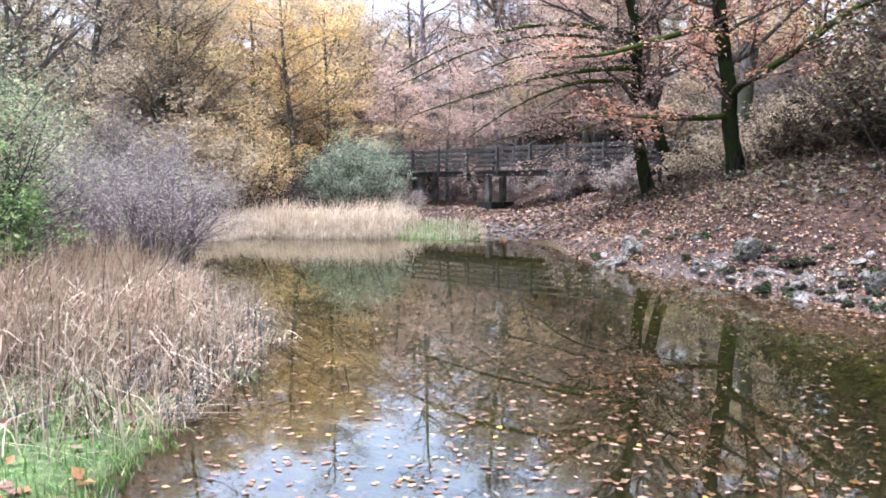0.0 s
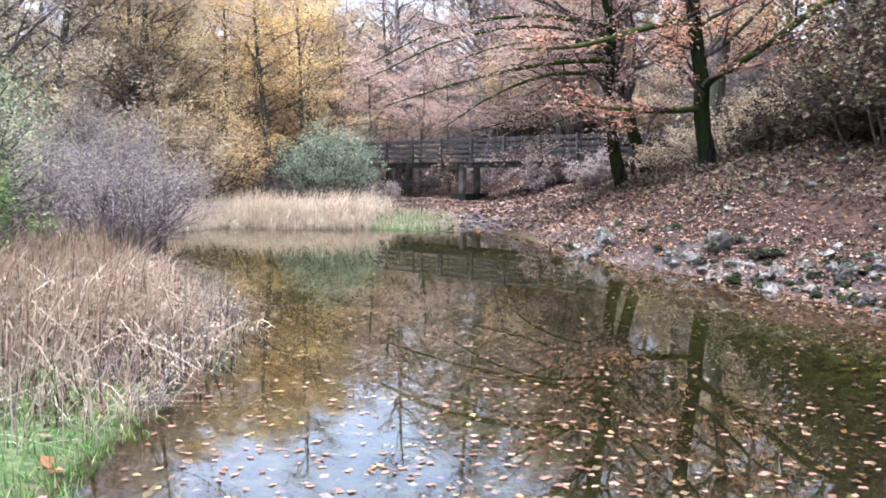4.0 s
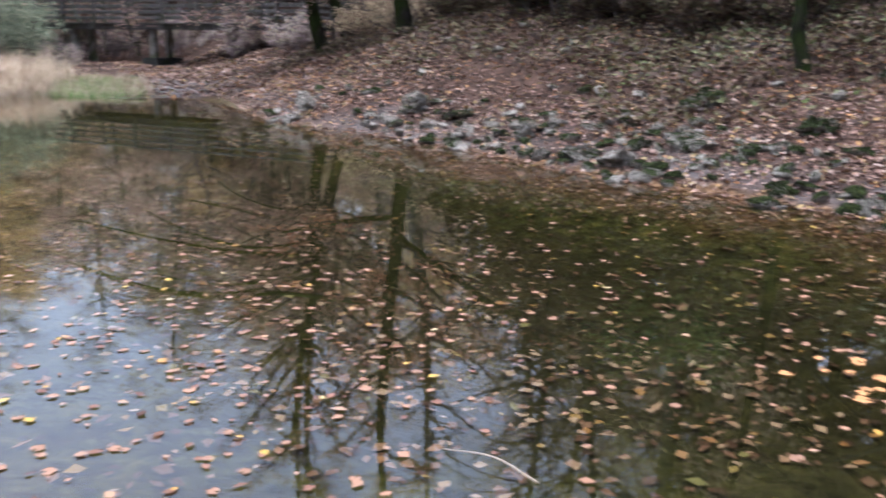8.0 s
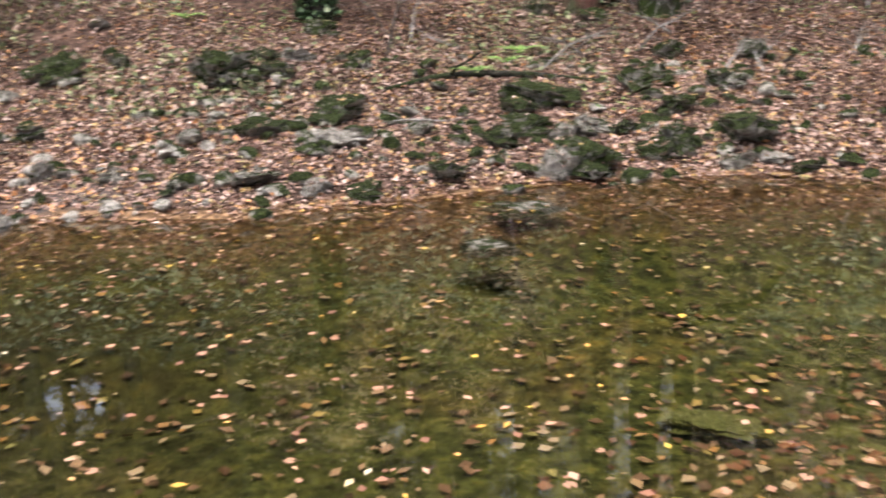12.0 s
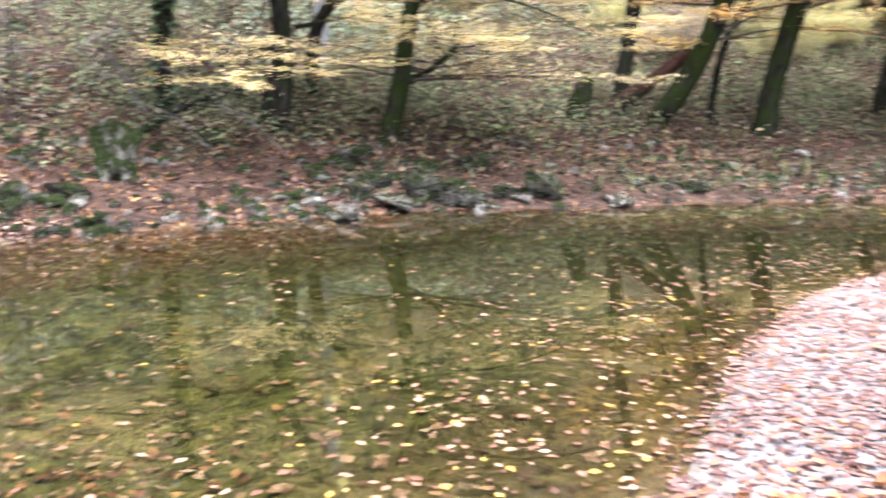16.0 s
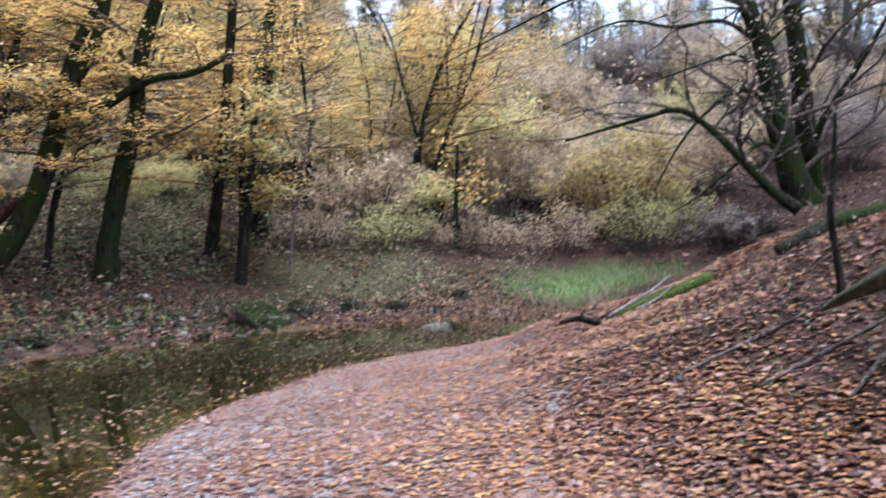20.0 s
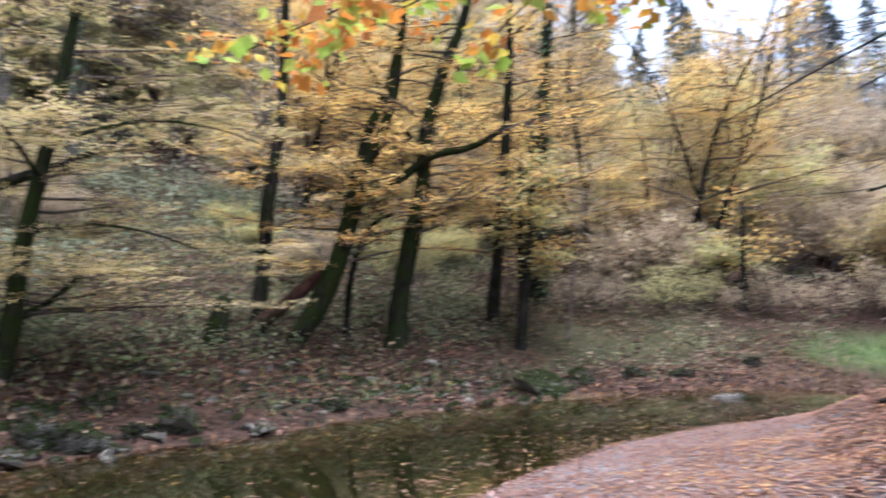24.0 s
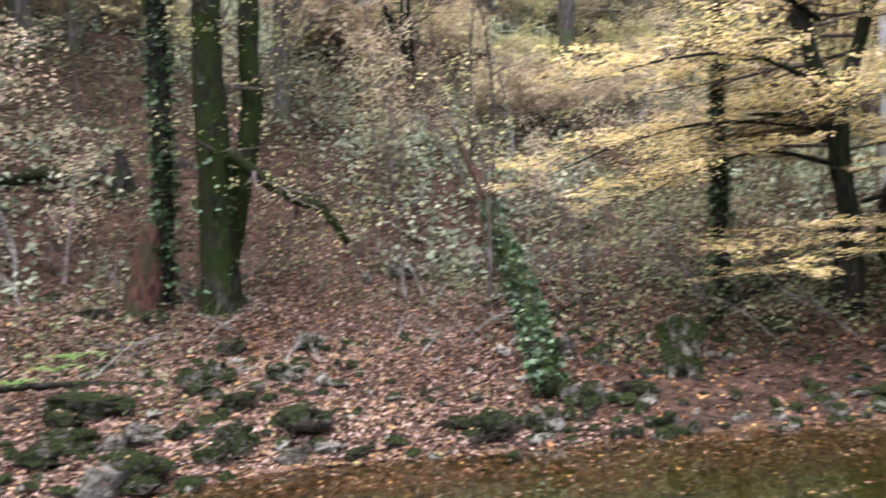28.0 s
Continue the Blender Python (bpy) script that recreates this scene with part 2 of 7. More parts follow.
def ground_material():
    m, n, l, b = material("forest_floor", 0.95)
    b.inputs["Specular IOR Level"].default_value = 0.08
    litter = ramp_on(n, l, 9, [(0.28, (0.008, 0.005, 0.004)), (0.42, (0.021, 0.012, 0.008)), (0.55, (0.044, 0.025, 0.017)), (0.7, (0.075, 0.045, 0.033))])
    soil = ramp_on(n, l, 1.3, [(0.4, (1, 1, 1)), (0.62, (0.3, 0.3, 0.25))])
    forest = mix(n, l, 0.6, litter, soil, "MULTIPLY")
    vo = n.new("ShaderNodeTexVoronoi")
    vo.inputs["Scale"].default_value = 24
    tc = n.new("ShaderNodeTexCoord")
    l.new(tc.outputs["Object"], vo.inputs["Vector"])
    pebble = ramp(n, [(0.0, (0.11, 0.1, 0.097)), (0.5, (0.17, 0.157, 0.152)), (1.0, (0.23, 0.215, 0.208))])
    l.new(vo.outputs["Color"], pebble.inputs[0])
    edge = ramp(n, [(0.25, (1, 1, 1)), (0.75, (0.62, 0.58, 0.56))])
    l.new(vo.outputs["Distance"], edge.inputs[0])
    gravel = mix(n, l, 0.8, pebble.outputs[0], edge.outputs[0], "MULTIPLY")
    grass = ramp_on(n, l, 14, [(0.3, (0.03, 0.04, 0.016)), (0.55, (0.07, 0.10, 0.035)), (0.75, (0.16, 0.14, 0.07))])
    bed_base = ramp_on(n, l, 1.1, [(0.3, (0.044, 0.048, 0.022)), (0.55, (0.07, 0.072, 0.034)), (0.75, (0.096, 0.072, 0.036))])
    mottle = ramp_on(n, l, 7.5, [(0.3, (0.12, 0.12, 0.1)), (0.46, (0.55, 0.58, 0.45)), (0.6, (1.1, 1.1, 0.75)), (0.72, (1.6, 1.35, 0.75))])
    fine = ramp_on(n, l, 26, [(0.3, (0.45, 0.45, 0.4)), (0.7, (1.35, 1.35, 1.3))])
    bed = mix(n, l, 0.8, mix(n, l, 1.0, bed_base, mottle, "MULTIPLY"), fine, "MULTIPLY")
    shallows = ramp_on(n, l, 13, [(0.32, (0.02, 0.012, 0.006)), (0.5, (0.07, 0.04, 0.02)), (0.68, (0.15, 0.088, 0.044))])

    def zone(name):
        a = n.new("ShaderNodeAttribute")
        a.attribute_name = name
        return a.outputs["Fac"]

    c = mix(n, l, zone("gravel"), forest, gravel)
    c = mix(n, l, zone("grass"), c, grass)
    c = mix(n, l, zone("bed"), c, bed)
    c = mix(n, l, zone("shallow"), c, shallows)
    # Dark reflections of woods and banks, put into the bed colour.
    c = mix(n, l, zone("bed_shade"), c, ramp_on(n, l, 5, [(0.3, (0.008, 0.008, 0.004)), (0.7, (0.028, 0.025, 0.012))]))
    l.new(c, b.inputs["Base Color"])
    bump(n, l, b, noise_of(n, l, 22, 6), 0.7, 0.04)
    return m


def water_material():
    """Clear brownish water: it mirrors at a flat angle and lets the bed show at a steep one."""
    m, n, l, b = material("pond_water", 0.0)
    n.remove(b)
    clear = n.new("ShaderNodeBsdfTransparent")
    clear.inputs["Color"].default_value = (0.58, 0.56, 0.45, 1)
    gloss = n.new("ShaderNodeBsdfGlossy")
    gloss.inputs["Roughness"].default_value = 0.015
    gloss.inputs["Color"].default_value = (1, 1, 1, 1)
    fr = n.new("ShaderNodeFresnel")
    fr.inputs["IOR"].default_value = 1.5
    s = n.new("ShaderNodeMixShader")
    l.new(fr.outputs[0], s.inputs[0])
    l.new(clear.outputs[0], s.inputs[1])
    l.new(gloss.outputs[0], s.inputs[2])
    l.new(s.outputs[0], n["Material Output"].inputs[0])
    return m


def rock_material(name, moss):
    """Weathered limestone: pale faces, dark cracks, moss and algae in patches."""
    m, n, l, b = material(name, 0.92)
    b.inputs["Specular IOR Level"].default_value = 0.06
    stone = ramp_on(n, l, 5, [(0.3, (0.075, 0.067, 0.055)), (0.47, (0.195, 0.175, 0.147)), (0.62, (0.31, 0.28, 0.24))])
    crack = ramp_on(n, l, 17, [(0.36, (0.12, 0.12, 0.11)), (0.5, (1, 1, 1))])
    stone = mix(n, l, 0.8, stone, crack, "MULTIPLY")
    g = n.new("ShaderNodeNewGeometry")
    sep = n.new("ShaderNodeSeparateXYZ")
    l.new(g.outputs["Normal"], sep.inputs[0])
    add = n.new("ShaderNodeMath")
    add.operation = "MULTIPLY_ADD"
    add.inputs[1].default_value = 0.16
    l.new(sep.outputs["Z"], add.inputs[0])
    l.new(noise_of(n, l, 4.2, 8, "Object", 0.7), add.inputs[2])
    mask = ramp(n, [(0.88 - 0.5 * moss, (0, 0, 0)), (0.95 - 0.5 * moss, (1, 1, 1))])
    l.new(add.outputs[0], mask.inputs[0])
    green = ramp_on(n, l, 30, [(0.32, (0.003, 0.004, 0.002)), (0.5, (0.014, 0.018, 0.005)), (0.68, (0.037, 0.047, 0.013))])
    l.new(mix(n, l, mask.outputs[0], stone, green), b.inputs["Base Color"])
    bump(n, l, b, noise_of(n, l, 12, 9, "Object", 0.75), 1.0, 0.1)
    return m


GROUND, WATER = ground_material(), water_material()
ROCK_MOSS, ROCK_HALF, ROCK_PALE = rock_material("rock_mossy", 0.86), rock_material("rock_half_mossy", 0.6), rock_material("rock_pale", 0.35)


# ---- mesh tools ----
def fast_mesh(name, verts, faces, mat=None, smooth=False):
    """A mesh from arrays; faces is an array of triangles or quads, or a list of such arrays."""
    me = bpy.data.meshes.new(name)
    verts = np.asarray(verts, np.float32).reshape(-1, 3)
    faces = [np.asarray(f) for f in (faces if isinstance(faces, list) else [faces]) if len(f)]
    me.vertices.add(len(verts))
    me.vertices.foreach_set("co", verts.ravel())
    counts = np.concatenate([np.full(len(f), f.shape[1]) for f in faces])
    loops = np.concatenate([f.ravel() for f in faces])
    me.loops.add(len(loops))
    me.loops.foreach_set("vertex_index", loops.astype(np.int32))
    me.polygons.add(len(counts))
    me.polygons.foreach_set("loop_start", np.concatenate([[0], np.cumsum(counts)[:-1]]).astype(np.int32))
    me.polygons.foreach_set("loop_total", counts.astype(np.int32))
    me.polygons.foreach_set("use_smooth", np.full(len(counts), smooth))
    me.update(calc_edges=True)
    if mat:
        me.materials.append(mat)
    return me


def thing(name, label, category, where=(0, 0, 0), group="", kind=""):
    ob = new(name)
    ob.empty_display_size = 0.1
    ob.location = where
    return tagged(ob, label, category, group, kind)


def part(name, data, parent, label="", kind=""):
    """A mesh under a thing, with its geometry given in the thing's own space."""
    ob = new(name, data)
    ob.parent = parent
    return tagged(ob, label, kind=kind)


def smooth_line(pts, per=4):
    """A Catmull-Rom line through points of any width."""
    p = np.asarray(pts, float)
    if len(p) < 3:
        s = np.linspace(0, 1, per + 1)[:, None]
        return p[0] * (1 - s) + p[-1] * s
    q = np.vstack([2 * p[0] - p[1], p, 2 * p[-1] - p[-2]])
    out = []
    for i in range(1, len(q) - 2):
        for s in np.arange(per) / per:
            out.append(0.5 * (2 * q[i] + (q[i + 1] - q[i - 1]) * s + (2 * q[i - 1] - 5 * q[i] + 4 * q[i + 1] - q[i + 2]) * s * s
                              + (3 * q[i] - q[i - 1] - 3 * q[i + 1] + q[i + 2]) * s ** 3))
    out.append(p[-1])
    return np.array(out)


def tube(line, sides=6, knob=0.0, rng=None, cap=True):
    """A round limb along a line of x, y, z, radius."""
    line = np.asarray(line, float)
    c, r = line[:, :3], line[:, 3]
    d = np.gradient(c, axis=0)
    d /= np.linalg.norm(d, axis=1)[:, None] + 1e-9
    ref = np.where(np.abs(d[:, 2:3]) > 0.9, [[1.0, 0, 0]], [[0, 0, 1.0]])
    u = np.cross(d, ref)
    u /= np.linalg.norm(u, axis=1)[:, None] + 1e-9
    for i in range(1, len(u)):
        u[i] = u[i - 1] - d[i] * np.dot(u[i - 1], d[i])
        u[i] /= np.linalg.norm(u[i]) + 1e-9
    v = np.cross(d, u)
    a = np.arange(sides) * 2 * math.pi / sides
    rr = np.repeat(r[:, None], sides, 1)
    if knob and rng is not None:
        rr = rr * (1 + knob * (rng.rand(1, sides) - 0.5) + knob * (rng.rand(len(r), sides) - 0.5))
    ring = c[:, None] + rr[..., None] * (np.cos(a)[None, :, None] * u[:, None] + np.sin(a)[None, :, None] * v[:, None])
    n = len(c)
    i, j = np.meshgrid(np.arange(n - 1), np.arange(sides), indexing="ij")
    k = (j + 1) % sides
    f = np.stack([i * sides + j, i * sides + k, (i + 1) * sides + k, (i + 1) * sides + j], -1).reshape(-1, 4)
    verts = ring.reshape(-1, 3)
    if cap:
        verts = np.vstack([verts, c[-1] + d[-1] * r[-1] * 0.3, c[0] - d[0] * r[0] * 0.05])
        e = (n - 1) * sides
        j = np.arange(sides)
        k = (j + 1) % sides
        top = np.stack([e + j, e + k, np.full(sides, n * sides), np.full(sides, n * sides)], -1)
        low = np.stack([k, j, np.full(sides, n * sides + 1), np.full(sides, n * sides + 1)], -1)
        return verts, f, np.vstack([top[:, :3], low[:, :3]])
    return verts, f, np.zeros((0, 3), int)


def tubes_mesh(name, lines, mat, sides=6, knob=0.0, seed=0):
    """Many limbs in one mesh, worked out in batches of equal length."""
    rng = np.random.RandomState(seed)
    sets = {}
    for ln in lines:
        sets.setdefault(len(ln), []).append(np.asarray(ln, float))
    vs, qs, ts, total = [], [], [], 0
    for n, group in sets.items():
        g = np.stack(group)
        if len(g) < 3 or knob:
            for ln in g:
                v, q, t = tube(ln, sides, knob, rng)
                vs.append(v)
                qs.append(q + total)
                ts.append(t + total)
                total += len(v)
            continue
        c, r = g[..., :3], g[..., 3]
        d = np.gradient(c, axis=1)
        d /= np.linalg.norm(d, axis=2, keepdims=True) + 1e-9
        ref = np.where(np.abs(d[:, :1, 2:3]) > 0.8, [[[1.0, 0, 0]]], [[[0, 0, 1.0]]])
        u = np.cross(d, np.broadcast_to(ref, d.shape))
        u /= np.linalg.norm(u, axis=2, keepdims=True) + 1e-9
        v = np.cross(d, u)
        a = np.arange(sides) * 2 * math.pi / sides
        ring = c[:, :, None] + r[:, :, None, None] * (np.cos(a)[:, None] * u[:, :, None] + np.sin(a)[:, None] * v[:, :, None])
        i, j = np.meshgrid(np.arange(n - 1), np.arange(sides), indexing="ij")
        k = (j + 1) % sides
        f = np.stack([i * sides + j, i * sides + k, (i + 1) * sides + k, (i + 1) * sides + j], -1).reshape(-1, 4)
        off = total + np.arange(len(g))[:, None, None] * n * sides
        vs.append(ring.reshape(-1, 3))
        qs.append((f[None] + off).reshape(-1, 4))
        total += len(g) * n * sides
    return fast_mesh(name, np.vstack(vs), [np.vstack(qs)] + ([np.vstack(ts)] if ts else []), mat, True)


def leaves_mesh(name, centres, sizes, mat, rng, flat=0.5, width=0.6, fold=0.25, droop=None):
    """Leaves as folded blades. flat: 1 lies level, 0 turns any way."""
    n = len(centres)
    yaw = rng.uniform(0, 2 * math.pi, n)
    tilt = rng.normal(0, 1, (n, 3)) * (1 - flat)
    nz = np.array([0, 0, 1.0]) + tilt
    nz /= np.linalg.norm(nz, axis=1)[:, None] + 1e-9
    ax = np.stack([np.cos(yaw), np.sin(yaw), np.zeros(n)], 1)
    if droop is not None:
        ax[:, 2] -= droop
    ax -= nz * np.sum(ax * nz, 1)[:, None]
    ax /= np.linalg.norm(ax, axis=1)[:, None] + 1e-9
    sd = np.cross(nz, ax)
    s = np.asarray(sizes).reshape(-1, 1)
    w = s * width * 0.5 * rng.uniform(0.75, 1.25, (n, 1))
    c = np.asarray(centres, float)
    lift = nz * s * fold * rng.uniform(0.0, 0.6, (n, 1))
    verts = np.stack([c - ax * s * 0.5, c + sd * w + lift - ax * s * 0.08, c + ax * s * 0.5 + lift * rng.uniform(-0.6, 0.8, (n, 1)), c - sd * w + lift - ax * s * 0.08], 1)
    i = np.arange(n)[:, None] * 4
    f = np.concatenate([i + [[0, 1, 2]], i + [[0, 2, 3]]])
    return fast_mesh(name, verts.reshape(-1, 3), f, mat)


def blades_mesh(name, roots, lengths, mat, rng, lean=0.35, width=0.012, segs=3):
    """Grass or reed blades that bend over."""
    n = len(roots)
    yaw = rng.uniform(0, 2 * math.pi, n)
    out = np.stack([np.cos(yaw), np.sin(yaw), np.zeros(n)], 1)
    side = np.stack([-np.sin(yaw), np.cos(yaw), np.zeros(n)], 1)
    bend = np.abs(rng.normal(0, lean, n))[:, None]
    L = np.asarray(lengths).reshape(-1, 1)
    wd = (width * rng.uniform(0.6, 1.4, n))[:, None]
    rows = []
    for k in range(segs + 1):
        s = k / segs
        p = roots + out * L * bend * s ** 1.7 + np.array([0, 0, 1.0]) * L * s * (1 - 0.35 * bend * s)
        w = wd * (1 - 0.85 * s)
        rows += [p - side * w, p + side * w]
    verts = np.stack(rows, 1)
    m = 2 * (segs + 1)
    i = np.arange(n)[:, None] * m
    f = np.concatenate([i + [[2 * k, 2 * k + 1, 2 * k + 3, 2 * k + 2]] for k in range(segs)])
    return fast_mesh(name, verts.reshape(-1, 3), f, mat)


def box(bm, size, at=(0, 0, 0), turn=0.0, bevel=0.008):
    made = bmesh.ops.create_cube(bm, size=1, matrix=pose(*at, 0, 0, turn) @ Matrix.Diagonal((*size, 1)))
    es = list({e for v in made["verts"] for e in v.link_edges})
    bmesh.ops.bevel(bm, geom=es, offset=bevel, segments=1, affect="EDGES")


def bm_mesh(name, bm, mat):
    me = bpy.data.meshes.new(name)
    bm.to_mesh(me)
    bm.free()
    me.materials.append(mat)
    return me


# ---- the lie of the land ----
# Shoreline of the pond, anticlockwise, with the bank behind each corner: x, y, bank
WEST_SHORE = [
    (-1.7, 4.5, "n"), (-1.2, 3.0, "b"), (-0.4, 1.9, "b"), (0.7, 1.3, "b"), (1.4, 0.3, "b"), (1.5, -1.2, "b"),
    (1.5, -2.8, "b"), (1.62, -4.4, "b"), (2.1, -6.1, "b"), (2.4, -7.8, "b"), (2.1, -9.6, "b"), (1.6, -11.5, "b"),
    (0.5, -13.0, "b"), (-0.6, -14.1, "c"), (-1.5, -14.8, "c"), (-2.0, -16.0, "c"), (-1.6, -17.2, "s"), (-0.5, -17.9, "s"),
    (0.9, -17.8, "d"), (2.7, -16.7, "d"),
]
EAST_SHORE = [
    (4.3, -15.2, "d"), (5.8, -13.3, "d"), (6.3, -11.6, "d"), (7.6, -10.1, "d"), (8.4, -8.6, "d"), (8.6, -7.3, "e"),
    (8.8, -5.6, "e"), (9.0, -4.0, "e"), (9.4, -2.6, "e"), (9.5, -1.6, "e"), (9.2, -0.5, "e"), (8.6, 0.8, "e"),
    (7.8, 1.7, "e"), (7.2, 2.7, "e"), (7.0, 3.6, "e"), (6.75, 4.6, "e"), (6.2, 6.0, "e"), (5.7, 7.5, "e"),
    (5.1, 9.1, "e"), (4.6, 11.4, "e"), (4.1, 12.6, "e"), (3.5, 14.6, "f"), (2.9, 15.8, "f"), (2.8, 18.5, "f"),
    (2.8, 20.9, "f"), (1.7, 22.3, "g"), (0.2, 22.2, "g"), (-1.4, 23.8, "g"), (-3.5, 24.4, "g"), (-6.3, 25.0, "g"),
    (-6.6, 21.5, "n"), (-5.2, 17.0, "n"), (-3.6, 12.6, "n"), (-1.85, 9.0, "n"), (-1.65, 7.0, "n"),
]
SHORE = WEST_SHORE + EAST_SHORE
# Bank profiles: distance from the water and height above it
BANKS = {
    "b": ((0, 3.0, 5.2, 9, 40, 200), (0, 0.2, 1.05, 2.9, 15, 20)),
    "c": ((0, 1.2, 4.5, 9, 40, 200), (0, 0.3, 2.3, 3.7, 8, 15)),
    "s": ((0, 8, 16, 30, 60, 200), (0, 0.35, 0.7, 1.5, 4, 14)),
    "d": ((0, 2.0, 5, 10, 30, 60, 200), (0, 0.45, 1.5, 3.0, 9.5, 16, 20)),
    "e": ((0, 1.0, 4.5, 8, 40, 200), (0, 0.22, 1.0, 2.3, 29, 40)),
    "f": ((0, 1.5, 4, 9, 40, 200), (0, 0.65, 1.7, 3.9, 13, 20)),
    "g": ((0, 3, 20, 40, 80, 200), (0, 0.12, 0.35, 1.2, 5, 14)),
    "n": ((0, 1.5, 6, 14, 40, 200), (0, 0.14, 0.6, 1.2, 5, 16)),
}


def shore_samples():
    out = []
    for i, (x, y, k) in enumerate(SHORE):
        x2, y2, k2 = SHORE[(i + 1) % len(SHORE)]
        n = max(1, int(math.hypot(x2 - x, y2 - y) / 0.5))
        for j in range(n):
            s = j / n
            out.append((x + (x2 - x) * s, y + (y2 - y) * s, k if s < 0.5 else k2))
    return out


SAMPLES = shore_samples()
SAMPLE_X, SAMPLE_Y = np.array([s[0] for s in SAMPLES]), np.array([s[1] for s in SAMPLES])
SAMPLE_BANK = {k: np.array([s[2] == k for s in SAMPLES], float) for k in BANKS}


def wave(x, y, seed):
    """Smooth unevenness of about plus or minus one."""
    r = np.random.RandomState(seed)
    v = 0
    for i in range(6):
        a, f, p = r.uniform(0, 6.28), r.uniform(0.6, 1.5), r.uniform(0, 6.28)
        v = v + np.sin(f * (x * math.cos(a) + y * math.sin(a)) + p + 0.8 * np.sin(0.7 * f * (y * math.cos(a) - x * math.sin(a)) + p))
    return v / 3.0


def inside(x, y):
    c = np.zeros(np.shape(x), bool)
    for i, (x1, y1, _) in enumerate(SHORE):
        x2, y2, _ = SHORE[(i + 1) % len(SHORE)]
        if y1 != y2:
            c ^= ((y1 > y) != (y2 > y)) & (x < (x2 - x1) * (y - y1) / (y2 - y1) + x1)
    return c


def shore_distance(x, y):
    """Distance to the waterline, minus in the water."""
    d = np.full(np.shape(x), 1e9)
    for i, (x1, y1, _) in enumerate(SHORE):
        x2, y2, _ = SHORE[(i + 1) % len(SHORE)]
        ex, ey = x2 - x1, y2 - y1
        s = np.clip(((x - x1) * ex + (y - y1) * ey) / (ex * ex + ey * ey), 0, 1)
        d = np.minimum(d, np.hypot(x - x1 - s * ex, y - y1 - s * ey))
    return np.where(inside(x, y), -d, d)


def height(x, y):
    """Height of the ground over the water."""
    x, y = np.asarray(x, float), np.asarray(y, float)
    x = x + 0.18 * wave(1.7 * x, 1.7 * y, 3)
    y = y + 0.18 * wave(1.7 * x, 1.7 * y, 4)
    d = shore_distance(x, y)
    flat_x, flat_y, flat_d = x.ravel(), y.ravel(), np.maximum(d.ravel(), 0)
    h = np.empty(flat_x.shape)
    for i in range(0, len(h), 4096):
        k = slice(i, i + 4096)
        w = 1 / ((flat_x[k, None] - SAMPLE_X) ** 2 + (flat_y[k, None] - SAMPLE_Y) ** 2 + 0.4) ** 3
        h[k] = sum((w @ SAMPLE_BANK[b]) * np.interp(flat_d[k], *v) for b, v in BANKS.items()) / w.sum(1)
    h = h.reshape(x.shape)
    side = np.clip((np.abs(x - 0.1 + 0.05 * (y - 22)) - 2.4) / 3.6, 0, 1)
    floor = np.clip((y - 21.5) / 2.5, 0, 1) * (1 - side * side * (3 - 2 * side))
    h = h * (1 - floor) + floor * np.minimum(h, 0.1 + 0.014 * (y - 21))
    rough = np.clip(d / 3, 0, 1)
    h = h + rough * (0.05 * wave(2.3 * x, 2.3 * y, 7) + 0.10 * np.clip(d / 8, 0, 2) * wave(0.8 * x, 0.8 * y, 8))
    return np.where(d < 0, np.maximum(-0.5, 0.16 * d) + 0.03 * wave(2 * x, 2 * y, 9) * np.clip(-d, 0, 1), h)


# ---- the ground and the pond ----
def steps(*spans):
    out = [np.array([spans[0][0]])]
    for a, b, s in spans:
        out.append(np.linspace(a, b, max(2, int(round((b - a) / s)) + 1))[1:])
    return np.concatenate(out)


